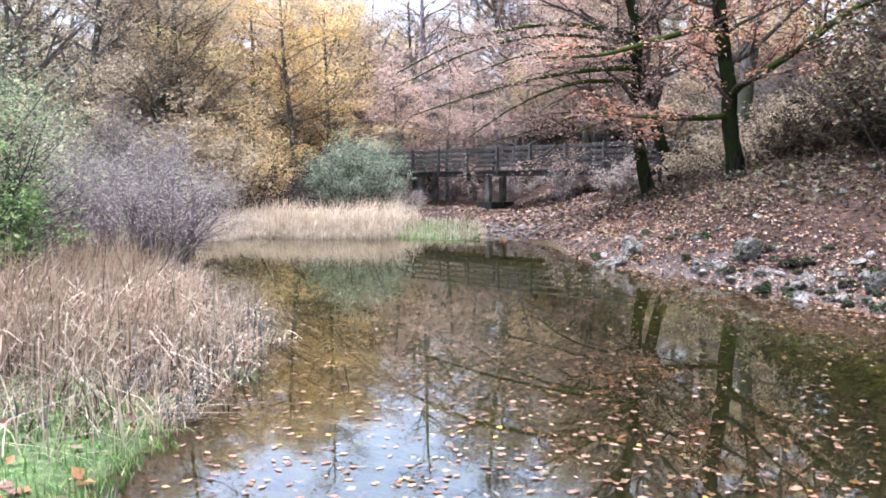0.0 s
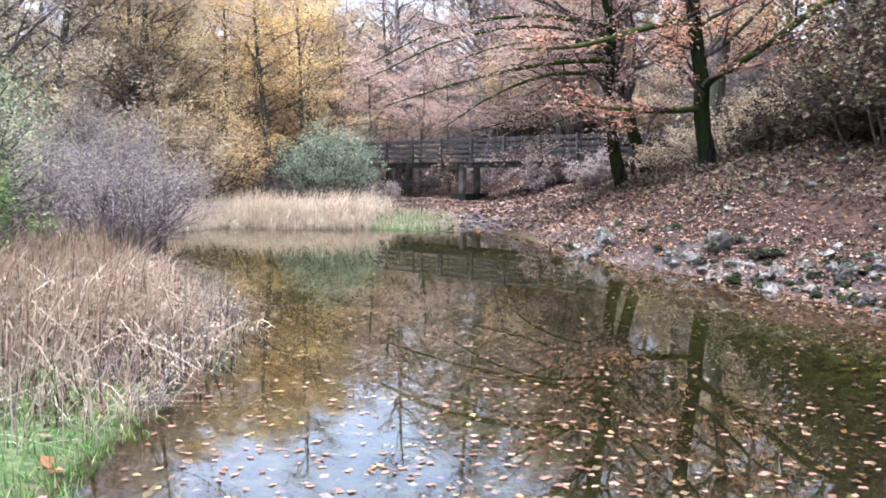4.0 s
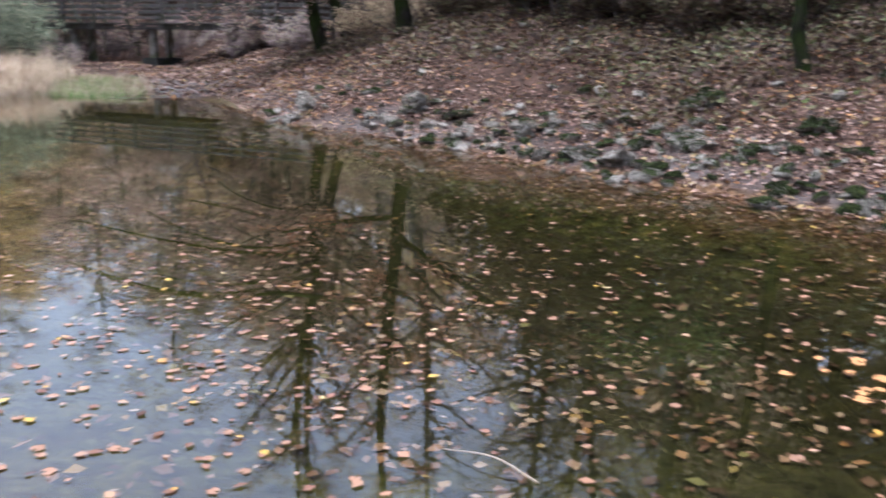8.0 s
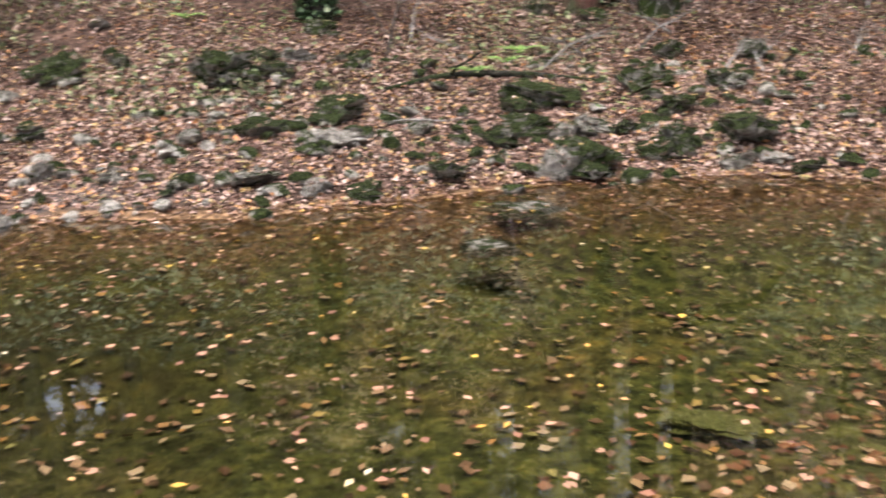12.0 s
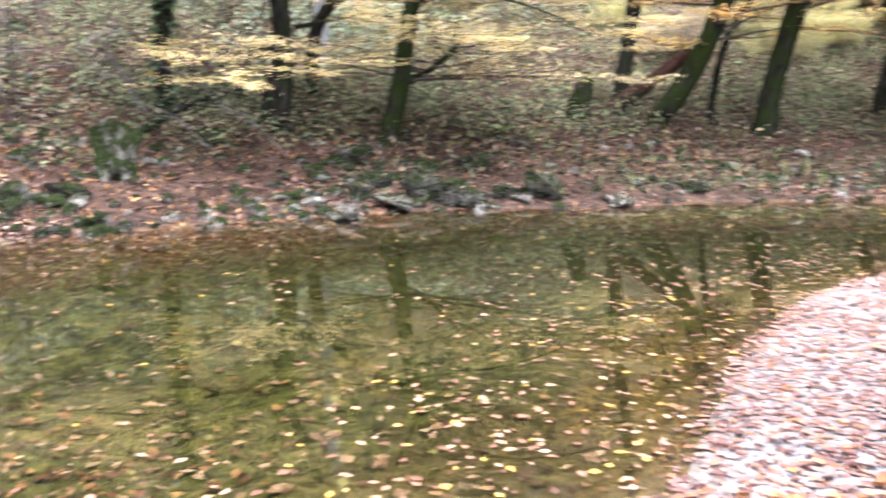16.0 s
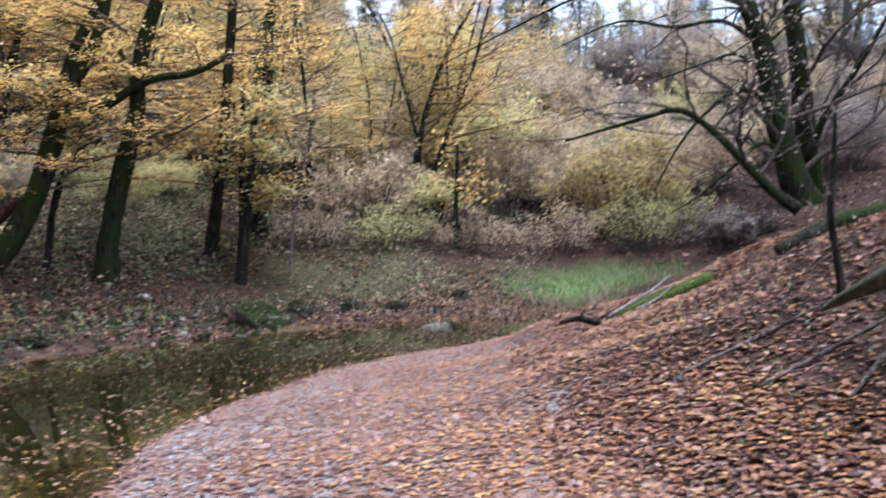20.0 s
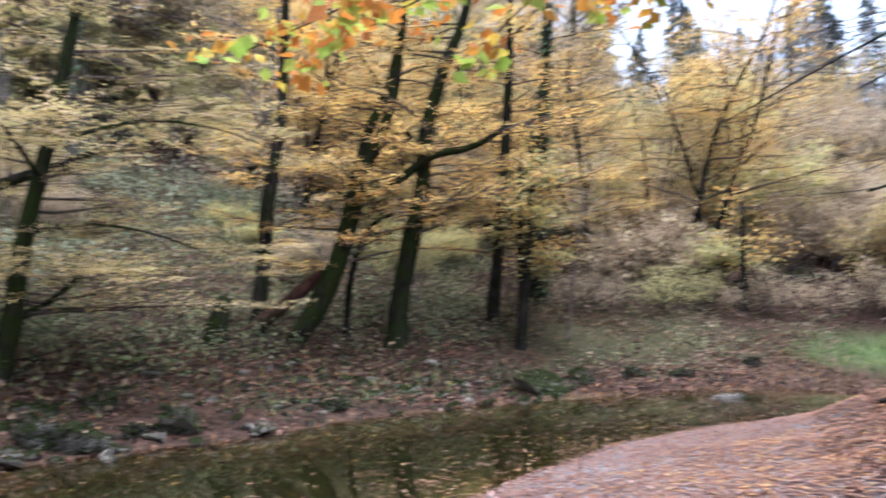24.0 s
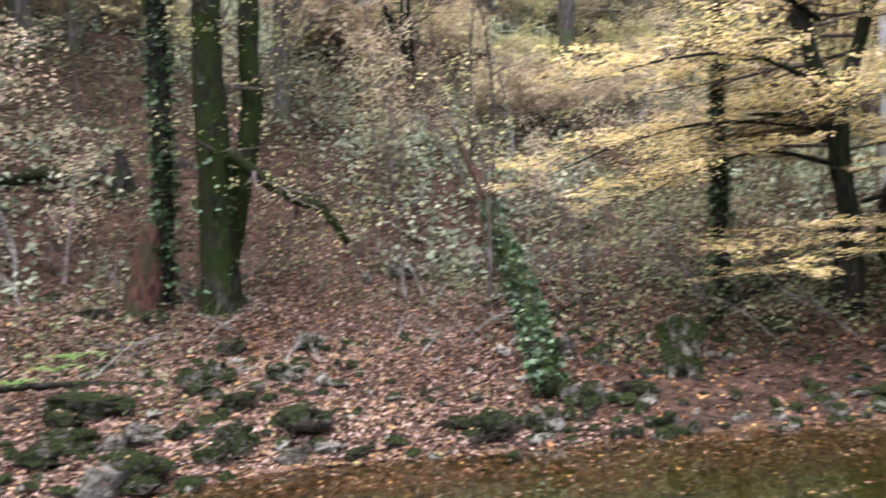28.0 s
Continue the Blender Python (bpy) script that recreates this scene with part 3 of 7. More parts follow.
def build_ground():
    gx = steps((-400, -130, 30), (-130, -32, 5), (-32, -8, 0.6), (-8, 20, 0.17), (20, 46, 0.6), (46, 130, 5), (130, 400, 30))
    gy = steps((-400, -130, 30), (-130, -42, 5), (-42, -22, 0.5), (-22, 30, 0.17), (30, 52, 0.5), (52, 130, 5), (130, 400, 30))
    X, Y = np.meshgrid(gx, gy, indexing="ij")
    Z = height(X.ravel(), Y.ravel()).reshape(X.shape)
    D = shore_distance(X.ravel(), Y.ravel()).reshape(X.shape)
    n, m = X.shape
    i, j = np.meshgrid(np.arange(n - 1), np.arange(m - 1), indexing="ij")
    f = np.stack([i * m + j, (i + 1) * m + j, (i + 1) * m + j + 1, i * m + j + 1], -1).reshape(-1, 4)
    me = fast_mesh("ground", np.stack([X, Y, Z], -1).reshape(-1, 3), f, GROUND, True)
    wob = 0.5 * wave(1.3 * X, 1.3 * Y, 21) + 0.4 * wave(4 * X, 4 * Y, 22)
    bar = np.clip((3.8 - D + wob) / 1.5, 0, 1) * np.clip((3.4 - Y) / 1.2, 0, 1) * (X < 3) * (Y > -15)
    shore = 0.3 * np.clip((0.7 - np.abs(D - 0.1) + 0.9 * wob) / 0.9, 0, 1) * np.clip((Y - 2) / 3, 0.15, 1) * (X > 2.6)
    far = np.clip(1 - np.hypot((X - 1.6) / 2.2, (Y - 24.6) / 3.2), 0, 1)
    gravel = np.clip(np.maximum(np.maximum(bar, shore), far), 0, 1)
    nw = np.clip(D / 0.2, 0, 1) * np.clip((-1.1 - X + 0.5 * wob) / 0.8, 0, 1) * np.clip((Y - 2.6) / 1.0, 0, 1) * np.clip((34 - Y) / 6, 0, 1) * np.clip((7.2 - Y) / 1.5, 0.12, 1)
    gap = np.clip(1.4 - np.hypot((X + 0.4) / 1.6, (Y - 24.8) / 2.6) + 0.3 * wob, 0, 1)
    meadow = np.clip(1.2 - np.hypot((X + 3.0) / 1.9, (Y + 20.7) / 1.4) + 0.35 * wob, 0, 1)
    sward = 0.4 * np.clip(0.9 - np.hypot((X - 2.5) / 5, (Y + 21) / 3.5) + 0.4 * wob, 0, 0.6)
    grass = np.clip(np.maximum.reduce([nw, gap, meadow, sward]), 0, 1)
    bed = np.clip(-D / 0.25, 0, 1)
    shallow = np.clip((D + 1.5 + 0.5 * wob) / 0.9, 0, 1) * (D < 0.12) * np.where((X > 4) & (Y > -9), 1, 0.4)
    # Zones where the bed is painted darker, as the water mirrors dark banks.
    bed_shade = np.clip((-0.9 - D + 0.5 * wob) / 1.2, 0, 1) * np.clip((Y - 0.8 + 0.6 * wob) / 2.5, 0, 1) * np.clip((X - 0.2 + 0.4 * wob) / 1.5, 0, 1)
    bed_shade = np.maximum(bed_shade, 0.8 * np.clip((-0.3 - D + 0.4 * wob) / 0.9, 0, 1) * np.clip((-5.5 - Y + 0.6 * wob) / 3, 0, 1))
    for name, v in (("bed_shade", 0.85 * bed_shade), ("gravel", gravel), ("grass", grass), ("bed", bed), ("shallow", shallow)):
        me.attributes.new(name, "FLOAT", "POINT").data.foreach_set("value", v.ravel().astype(np.float32))
    return tagged(new("ground", me), "forest floor under fallen autumn leaves, with gravel and grass", "ground", kind="structure")


ground = build_ground()
water_bm = bmesh.new()
bmesh.ops.create_grid(water_bm, x_segments=20, y_segments=40, size=1, matrix=pose(1.5, 3.4, 0) @ Matrix.Diagonal((9.6, 22.6, 1, 1)))
water = tagged(new("water", bm_mesh("water", water_bm, WATER)), "still clear brown pond water mirroring trees and sky", "water", kind="structure")


def scatter(n, x0, x1, y0, y1, keep, seed):
    """n random places in a rectangle, kept where keep(x, y, d) beats chance."""
    r = np.random.RandomState(seed)
    x, y = r.uniform(x0, x1, n), r.uniform(y0, y1, n)
    d = shore_distance(x, y)
    k = r.rand(n) < keep(x, y, d)
    return x[k], y[k], d[k], r


def ground_leaves(name, label, n, rect, keep, mat, size, seed, flat=0.62, lift=0.035, fold=0.4):
    x, y, d, r = scatter(n, *rect, keep, seed)
    z = height(x, y) + r.uniform(0.004, lift, len(x))
    me = leaves_mesh(name, np.stack([x, y, z], 1), r.uniform(size[0], size[1], len(x)), mat, r, flat, 0.78, fold)
    return tagged(new(name, me), label, "fallen leaves", kind="stuff")


ground_leaves("fallen_leaves", "crumbled pale leaves between the gravel of the bar", 150000, (-5.0, 3.2, -15.5, 2.0),
              lambda x, y, d: np.where((d > -0.35), np.clip(1 + 3 * d, 0.05, 1) * np.clip(0.5 + 0.15 * d + 0.25 * wave(3 * x, 3 * y, 37), 0.2, 1) * np.where(d > 3.8, 0.15, 1), 0), LEAF_LITTER, (0.025, 0.055), 50, 0.96, 0.012, 0.05)
ground_leaves("fallen_leaves", "pale brown and orange leaves strewn over the gravel bar", 125000, (-6.0, 3.2, -15.5, 2.0),
              lambda x, y, d: np.where((d > -0.05), np.clip(0.42 + 0.2 * d + 0.2 * wave(3 * x, 3 * y, 31), 0.2, 1) * np.where(d > 3.8, 0.1, 1), 0), LEAF_LITTER, (0.032, 0.068), 51, 0.92, 0.02, 0.14)
ground_leaves("fallen_leaves", "orange leaves strewn up the gravel bar", 80000, (-6.0, 2.0, -15.5, 0.0),
              lambda x, y, d: np.where(d > 0.3, np.clip(-0.16 + 0.24 * d + 0.2 * wave(2 * x, 2 * y, 33), 0.01, 0.9) * np.where(d > 4.2, 0.15, 1), 0), LEAF_BRIGHT, (0.034, 0.07), 56, 0.92, 0.03, 0.15)
ground_leaves("fallen_leaves", "rust red and dark leaves up the near bank", 110000, (-9.0, -0.6, -16, -2.0),
              lambda x, y, d: np.where(d > 1.6, np.clip(0.45 + 0.12 * (d - 2.6) + 0.4 * wave(1.8 * x, 1.8 * y, 36), 0.05, 0.9) * np.where(d > 4.0, 0.5, 1), 0), LEAF_RUST, (0.032, 0.075), 59, 0.82, 0.035, 0.2)
ground_leaves("fallen_leaves", "reddish brown leaves covering the wooded bank", 230000, (2.5, 17, -9, 25),
              lambda x, y, d: np.where(d > -0.12, np.clip(0.75 - 0.03 * d + 0.4 * wave(1.6 * x, 1.6 * y, 32), 0.08, 1) * np.clip((y + 6) / 2.5, 0, 1) * np.where((y > 9) & (d > 2.6), 0.5, 1) * np.where(y > 5, 0.75, 1), 0), LEAF_SLOPE, (0.035, 0.08), 52, 0.6)
ground_leaves("fallen_leaves", "dense reddish leaves between the mossy rocks", 110000, (7, 15, -8, 7),
              lambda x, y, d: np.where((d > -0.1) & (d < 6.5), np.clip(0.7 + 0.3 * wave(2.2 * x, 2.2 * y, 38), 0.2, 1) * np.clip((y + 5.5) / 2.5, 0, 1), 0), LEAF_SLOPE, (0.03, 0.065), 60, 0.75, 0.025, 0.3)
# Shade of the south-east bank, put into the leaf colour.
ground_leaves("fallen_leaves", "dark brown leaves between mossy stones, shade put into their colour", 135000, (-3, 17, -22, -3),
              lambda x, y, d: np.where((d > -0.12) & ((x > 2.5) | (y < -14.8)) & (np.hypot(x + 3.0, y + 20.7) > 1.8), np.clip(0.62 - 0.02 * d + 0.45 * wave(1.6 * x, 1.6 * y, 34), 0.08, 1) * np.clip(0.7 + 0.4 * d, 0.3, 1) * np.clip((-3.2 - y) / 2.5, 0, 1), 0), LEAF_SHADED, (0.04, 0.09), 57, 0.5)
ground_leaves("fallen_leaves", "orange and tan leaves scattered over the slope", 14000, (3, 15, -8, 23),
              lambda x, y, d: np.where(d > 0.1, np.clip(0.45 + 0.5 * wave(1.2 * x, 1.2 * y, 35), 0.05, 1), 0), LEAF_BRIGHT, (0.04, 0.085), 58, 0.45)
ground_leaves("fallen_leaves", "brown leaves lying on the far slopes", 110000, (-14, 46, -48, 40),
              lambda x, y, d: np.where((d > 5) & ~((x > 2.5) & (x < 17) & (y > -22) & (y < 25)) & ~((x < -1) & (y > 2)) & (np.hypot(x + 3.0, y + 20.7) > 1.8), 0.7, 0), LEAF_SLOPE, (0.07, 0.14), 53)
ground_leaves("fallen_leaves", "reddish leaves on the damp gravel by the bridge", 9000, (0.5, 9, 19, 36),
              lambda x, y, d: np.where(d > 0.1, 0.85, 0), LEAF_SLOPE, (0.09, 0.17), 54)
ground_leaves("fallen_leaves", "scattered brown leaves in the bank grass", 900, (-6, -1.2, 2.5, 11),
              lambda x, y, d: np.where(d > 0.05, 0.8, 0), LEAF_LITTER, (0.06, 0.12), 55)


def floating_leaves():
    def keep(x, y, d):
        bar = np.exp(-np.hypot(np.maximum(x - 1.9 - 0.5 * (y < -5), 0) / 1.0, np.maximum(np.abs(y + 5) - 4.0, 0) / 1.5) ** 2)
        east = 0.95 * np.exp(d / 0.8) * ((x > 3) | (y < -11)) * np.where(y < -9, 0.45, 1) + 0.06 * (y < -11)
        edge = 0.9 * np.exp(d / 0.55) * (x < 3.4) * (y < 1.0)
        near = 0.55 * np.exp(-(((x - 0.5) / 1.1) ** 2 + ((y - 3.9) / 1.3) ** 2)) + 0.35 * np.exp(-(((x + 0.6) / 1.3) ** 2 + ((y - 5.3) / 1.8) ** 2))
        return np.where(d < -0.02, np.clip(0.075 + bar + east + edge + near + 0.06 * wave(1.5 * x, 1.5 * y, 61), 0.01, 1), 0)
    x, y, d, r = scatter(52000, -6, 10, -18, 25, keep, 62)
    me = leaves_mesh("floating_leaves", np.stack([x, y, np.full(len(x), 0.006)], 1), r.uniform(0.028, 0.07, len(x)), LEAF_FLOAT, r, 0.96, 0.66, 0.12)
    tagged(new("floating_leaves", me), "brown and yellow leaves floating on the pond", "fallen leaves", kind="stuff")
    x, y, d, r = scatter(24000, -4, 10, -14, 16, lambda x, y, d: np.where(d < -0.15, (0.7 + 0.3 * wave(x, y, 63)) * np.where(y < -5, 0.2, 1), 0), 64)
    me = leaves_mesh("sunken_leaves", np.stack([x, y, height(x, y) + 0.02], 1), r.uniform(0.04, 0.1, len(x)), LEAF_SLOPE, r, 0.85, 0.7, 0.2)
    tagged(new("sunken_leaves", me), "dull leaves lying on the pond bed", "sunken leaves", kind="stuff")
    x, y, d, r = scatter(26000, 1, 10, -18, 16, lambda x, y, d: np.where((d < 0.0) & (d > -2), np.exp(d / 0.9) * ((x > 4) & (y > -9)), 0), 65)
    me = leaves_mesh("sunken_leaves", np.stack([x, y, height(x, y) + 0.02], 1), r.uniform(0.04, 0.09, len(x)), LEAF_FLOAT, r, 0.85, 0.7, 0.2)
    tagged(new("sunken_leaves", me), "orange leaves lying in the shallows", "sunken leaves", kind="stuff")
    x, y, d, r = scatter(3000, 2.4, 7.0, -4.6, 0.2, lambda x, y, d: np.where(d < -0.1, np.exp(-(((x - 4.5) / 1.2) ** 2 + ((y + 2.2) / 1.1) ** 2)), 0), 66)
    me = leaves_mesh("sunken_leaves", np.stack([x, y, height(x, y) + 0.02], 1), r.uniform(0.04, 0.09, len(x)), LEAF_RUST, r, 0.85, 0.7, 0.2)
    tagged(new("sunken_leaves", me), "drift of orange leaves on the pond bed", "sunken leaves", kind="stuff")


floating_leaves()


# ---- rocks ----
def rock_mesh(seed, mat, flat):
    """A broken block: cut faces, ledges and pits."""
    rng = random.Random(seed)
    bm = bmesh.new()
    bmesh.ops.create_icosphere(bm, subdivisions=4, radius=0.5)
    off = Vector((rng.uniform(-50, 50), rng.uniform(-50, 50), rng.uniform(-50, 50)))
    for v in bm.verts:
        v.co *= 1 + 0.5 * noise.noise(v.co * 2.0 + off)
    for _ in range(9):
        axis = Vector((rng.gauss(0, 1), rng.gauss(0, 1), rng.gauss(0, 0.8))).normalized()
        cut = rng.uniform(0.22, 0.4)
        for v in bm.verts:
            over = v.co.dot(axis) - cut
            if over > 0:
                v.co -= axis * over
    for v in bm.verts:
        step = math.floor(v.co.z * 6 + 3 * noise.noise(v.co * 3 + off)) % 2
        pit = noise.cell(v.co * 5 + off)
        v.co *= 1 + 0.05 * step + 0.16 * pit + 0.34 * noise.noise(v.co * 5 + off) + 0.14 * noise.noise(v.co * 15 + off)
        v.co.z *= flat
    me = bm_mesh("rock", bm, mat)
    me.polygons.foreach_set("use_smooth", np.full(len(me.polygons), False))
    return me


ROCKS = {k: [rock_mesh(10 * i + s, m, f) for s, f in ((1, 0.6), (2, 0.5), (3, 0.75), (4, 0.55), (5, 0.62), (6, 0.7))]
         for i, (k, m) in enumerate((("m", ROCK_MOSS), ("h", ROCK_HALF), ("p", ROCK_PALE)))}
ROCK_LABELS = {"m": "dark mossy boulder on the leafy bank", "h": "grey rock with patches of dark moss", "p": "pale grey limestone rock beside the water"}


def rock(x, y, w, kind, rng, sink=0.22):
    """kind: m mossy, h half mossy, p pale, b upright boulder, f flat in the water."""
    tall, z = 1.0, float(height(x, y))
    if kind == "b":
        kind, tall, w = "m", 1.9, w * 1.2
    if kind == "f":
        kind, tall, z, sink, w = "h", 0.1, -0.012, 0.08, 1.5 * w
    ob = new("rock", rng.choice(ROCKS[kind]))
    w *= 0.92
    ob.location = (x, y, max(z, -0.1) + w * (0.22 * tall - 0.4 * sink))
    ob.rotation_euler = (rng.uniform(-0.2, 0.2), rng.uniform(-0.2, 0.2), rng.uniform(0, 6.3))
    if tall < 0.2:
        ob.rotation_euler.x = ob.rotation_euler.y = 0
    ob.scale = (w * 1.2, w * rng.uniform(0.7, 1.0) * 1.1, w * tall * rng.uniform(0.85, 1.15))
    return tagged(ob, ROCK_LABELS[kind], "rock", "rocks along the shore")


rock_rng = random.Random(5)
slab = rock(4.62, -0.99, 0.5, "h", rock_rng)
slab.data = rock_mesh(77, bark_material("stone_algae", (0.1, 0.1, 0.045), (0.18, 0.18, 0.08), (0.15, 0.16, 0.06), 0.5), 0.6)
slab.location.z, slab.scale.z = -0.42, 0.2
for row in (
    [(8.65, 5.84, 0.41, 'm'), (9.10, 3.41, 0.56, 'm'), (9.98, 2.84, 0.73, 'm'), (10.09, 1.82, 0.49, 'h'), (8.60, 1.20, 0.55, 'm'), (11.10, 0.85, 0.56, 'm'), (9.79, 0.82, 0.56, 'm'), (10.07, 0.17, 0.41, 'h'), (8.97, 0.15, 0.53, 'h'), (10.50, -0.44, 0.40, 'm'), (9.70, -0.84, 0.55, 'm'), (10.54, -1.80, 0.90, 'm'), (9.81, -2.01, 0.32, 'p'), (9.66, -1.63, 0.36, 'h'), (9.13, 2.55, 0.55, 'p'), (10.72, 4.65, 0.91, 'm'), (11.21, 6.39, 0.51, 'm'), (10.41, 6.67, 0.89, 'm'), (11.98, 3.20, 0.48, 'm'), (7.82, 2.84, 0.38, 'h'), (7.90, 1.85, 0.39, 'm'), (7.85, 2.27, 0.37, 'p'), (7.70, 4.26, 0.34, 'h'), (7.58, 3.51, 0.30, 'h'), (7.64, 5.02, 0.36, 'h'), (7.74, 0.30, 0.53, 'f'), (6.41, 0.40, 0.40, 'f'), (7.03, 4.67, 0.44, 'f'), (11.40, -1.09, 0.54, 'm'), (12.11, -0.60, 0.61, 'm'), (12.46, -1.69, 0.47, 'm'), (9.57, -2.27, 0.33, 'm')],
    [(7.89, 10.11, 0.59, 'm'), (4.85, 13.66, 0.66, 'h'), (5.37, 12.82, 0.42, 'm'), (4.99, 11.79, 0.42, 'p'), (5.48, 10.80, 0.46, 'h'), (6.72, 10.20, 0.31, 'm'), (5.50, 9.20, 0.43, 'h'), (6.51, 8.40, 0.59, 'h'), (5.58, 8.56, 0.47, 'p'), (7.86, 7.89, 0.45, 'm'), (7.44, 6.88, 0.30, 'm'), (7.04, 7.56, 0.31, 'h'), (6.45, 5.74, 0.37, 'h'), (5.46, 11.91, 0.27, 'p'), (5.99, 10.87, 0.32, 'p'), (3.51, 15.80, 0.49, 'p'), (3.18, 15.46, 0.47, 'p'), (4.80, 12.83, 0.35, 'p'), (4.39, 13.60, 0.33, 'p')],
    [(11.43, 0.66, 0.87, 'm'), (10.22, 0.64, 0.71, 'm'), (10.42, -0.04, 0.59, 'h'), (9.98, -1.01, 0.59, 'm'), (9.22, -0.08, 0.80, 'm'), (11.49, -1.08, 0.50, 'm'), (9.53, -3.73, 0.71, 'm'), (9.58, -4.23, 0.38, 'm'), (10.05, -5.00, 0.57, 'm'), (10.26, -5.75, 0.46, 'm'), (10.79, -6.70, 0.65, 'b'), (11.87, -5.54, 0.60, 'h'), (9.12, -5.12, 0.34, 'm'), (9.93, -3.39, 0.38, 'm'), (12.47, -1.77, 0.47, 'h'), (12.78, -0.72, 0.56, 'm'), (14.04, -2.22, 0.44, 'h')],
    [(8.78, -11.63, 0.57, 'm'), (9.92, -9.99, 0.51, 'm'), (8.99, -9.66, 0.40, 'm'), (8.44, -9.93, 0.47, 'm'), (7.93, -10.12, 0.62, 'm'), (7.72, -10.95, 0.40, 'm'), (7.37, -10.96, 0.21, 'p'), (7.27, -11.40, 0.50, 'm'), (8.88, -9.20, 0.31, 'm'), (8.14, -9.25, 0.37, 'h'), (8.12, -8.24, 0.42, 'h'), (6.23, -13.85, 0.38, 'm'), (6.41, -11.95, 0.28, 'h'), (3.59, -16.55, 0.97, 'm'), (2.96, -17.59, 0.65, 'm'), (2.02, -18.23, 0.50, 'm')],
    [(0.39, -16.41, 0.52, 'p'), (0.09, -16.62, 0.36, 'm'), (2.04, -18.19, 0.47, 'm'), (-0.17, -19.72, 0.51, 'm'), (6.25, -13.84, 0.46, 'm'), (1.19, -18.68, 0.46, 'm'), (2.32, -15.73, 0.25, 'p')],
):
    for x, y, w, kind in row:
        rock(x, y, w * (1.3 if -12 < y < -8 else 1.0), kind, rock_rng, 0.1 if -12 < y < -8 else 0.22)


def small_rocks(name, label, places, mat, seed):
    """The many small stones of the shore, each a lump of its own shape, in one mesh."""
    rng = np.random.RandomState(seed)
    bm = bmesh.new()
    bmesh.ops.create_icosphere(bm, subdivisions=2, radius=0.5)
    unit = np.array([v.co for v in bm.verts])
    faces = np.array([[v.index for v in f.verts] for f in bm.faces])
    bm.free()
    vs, fs = [], []
    for i, (x, y) in enumerate(places):
        w = rng.uniform(0.06, 0.26)
        p = unit * (1 + 0.3 * wave(5 * unit[:, :1], 5 * unit[:, 1:2] + 4 * unit[:, 2:], seed + i))
        for _ in range(4):
            ax = rng.normal(0, 1, 3)
            ax /= np.linalg.norm(ax)
            p = p - np.maximum(p @ ax - rng.uniform(0.2, 0.36), 0)[:, None] * ax
        a = rng.uniform(0, 6.28)
        turn = np.array([[math.cos(a), -math.sin(a), 0], [math.sin(a), math.cos(a), 0], [0, 0, 1]])
        vs.append((p * [1.2, 0.9, 0.7]) @ turn.T * w + [x, y, max(float(height(x, y)), -0.1) + 0.16 * w])
        fs.append(faces + i * len(unit))
    tagged(new(name, fast_mesh(name, np.vstack(vs), np.vstack(fs), mat)), label, "stones", kind="stuff")


for mat, label, seed in ((ROCK_MOSS, "small dark mossy stones along the shore", 74), (ROCK_HALF, "small grey stones along the shore", 75), (ROCK_PALE, "small pale stones along the shore", 76)):
    sx, sy, sd, sr = scatter(1500, 2.6, 13, -17, 17, lambda x, y, d: np.where((d > -0.3) & (d < 5), np.exp(-np.maximum(d, 0) / 2.2) * 0.5, 0) * (1 if seed == 74 else np.where(y > 3, 1, 0.0 if seed == 76 else 0.6)), seed)
    small_rocks("small_stones", label, list(zip(sx, sy))[:110 if seed == 76 else 320], mat, seed)
for n, rect, seed, reach in ((900, (3.0, 13.0, -17.0, -7.5), 77, 3.5), (1100, (7.0, 14.0, -7.5, 5.0), 78, 4.5), (330, (4.0, 9.0, 6.0, 14.5), 79, 1.5)):
    for k, (mat, label) in enumerate(((ROCK_MOSS, "small dark mossy stones half buried in leaves"), (ROCK_MOSS if seed == 77 else ROCK_HALF, "small broken grey stones half buried in leaves"))):
        sx, sy, sd, sr = scatter(n, *rect, lambda x, y, d: np.where((d > -0.1) & (d < reach), 0.25 + 0.7 * np.clip(wave(1.1 * x, 1.1 * y, 91), 0, 1), 0), seed + 10 * k)
        small_rocks("small_stones", label, list(zip(sx, sy))[:260 if k == 0 else 70], mat, seed)
sx, sy, sd, sr = scatter(400, 3.6, 8.5, 5.5, 13.5, lambda x, y, d: np.where((d > 0.0) & (d < 1.9), 0.9, 0), 73)
for x, y in list(zip(sx, sy))[:30]:
    rock(x, y, sr.uniform(0.1, 0.32), rock_rng.choice("mmhhp"), rock_rng)
sx, sy, sd, sr = scatter(400, 9, 22, -16, 16, lambda x, y, d: np.where((d > 3.5) & (d < 12), 0.5, 0), 72)
for x, y in list(zip(sx, sy))[:70]:
    rock(x, y, sr.uniform(0.15, 0.6), rock_rng.choice("mmmmh"), rock_rng, 0.4)


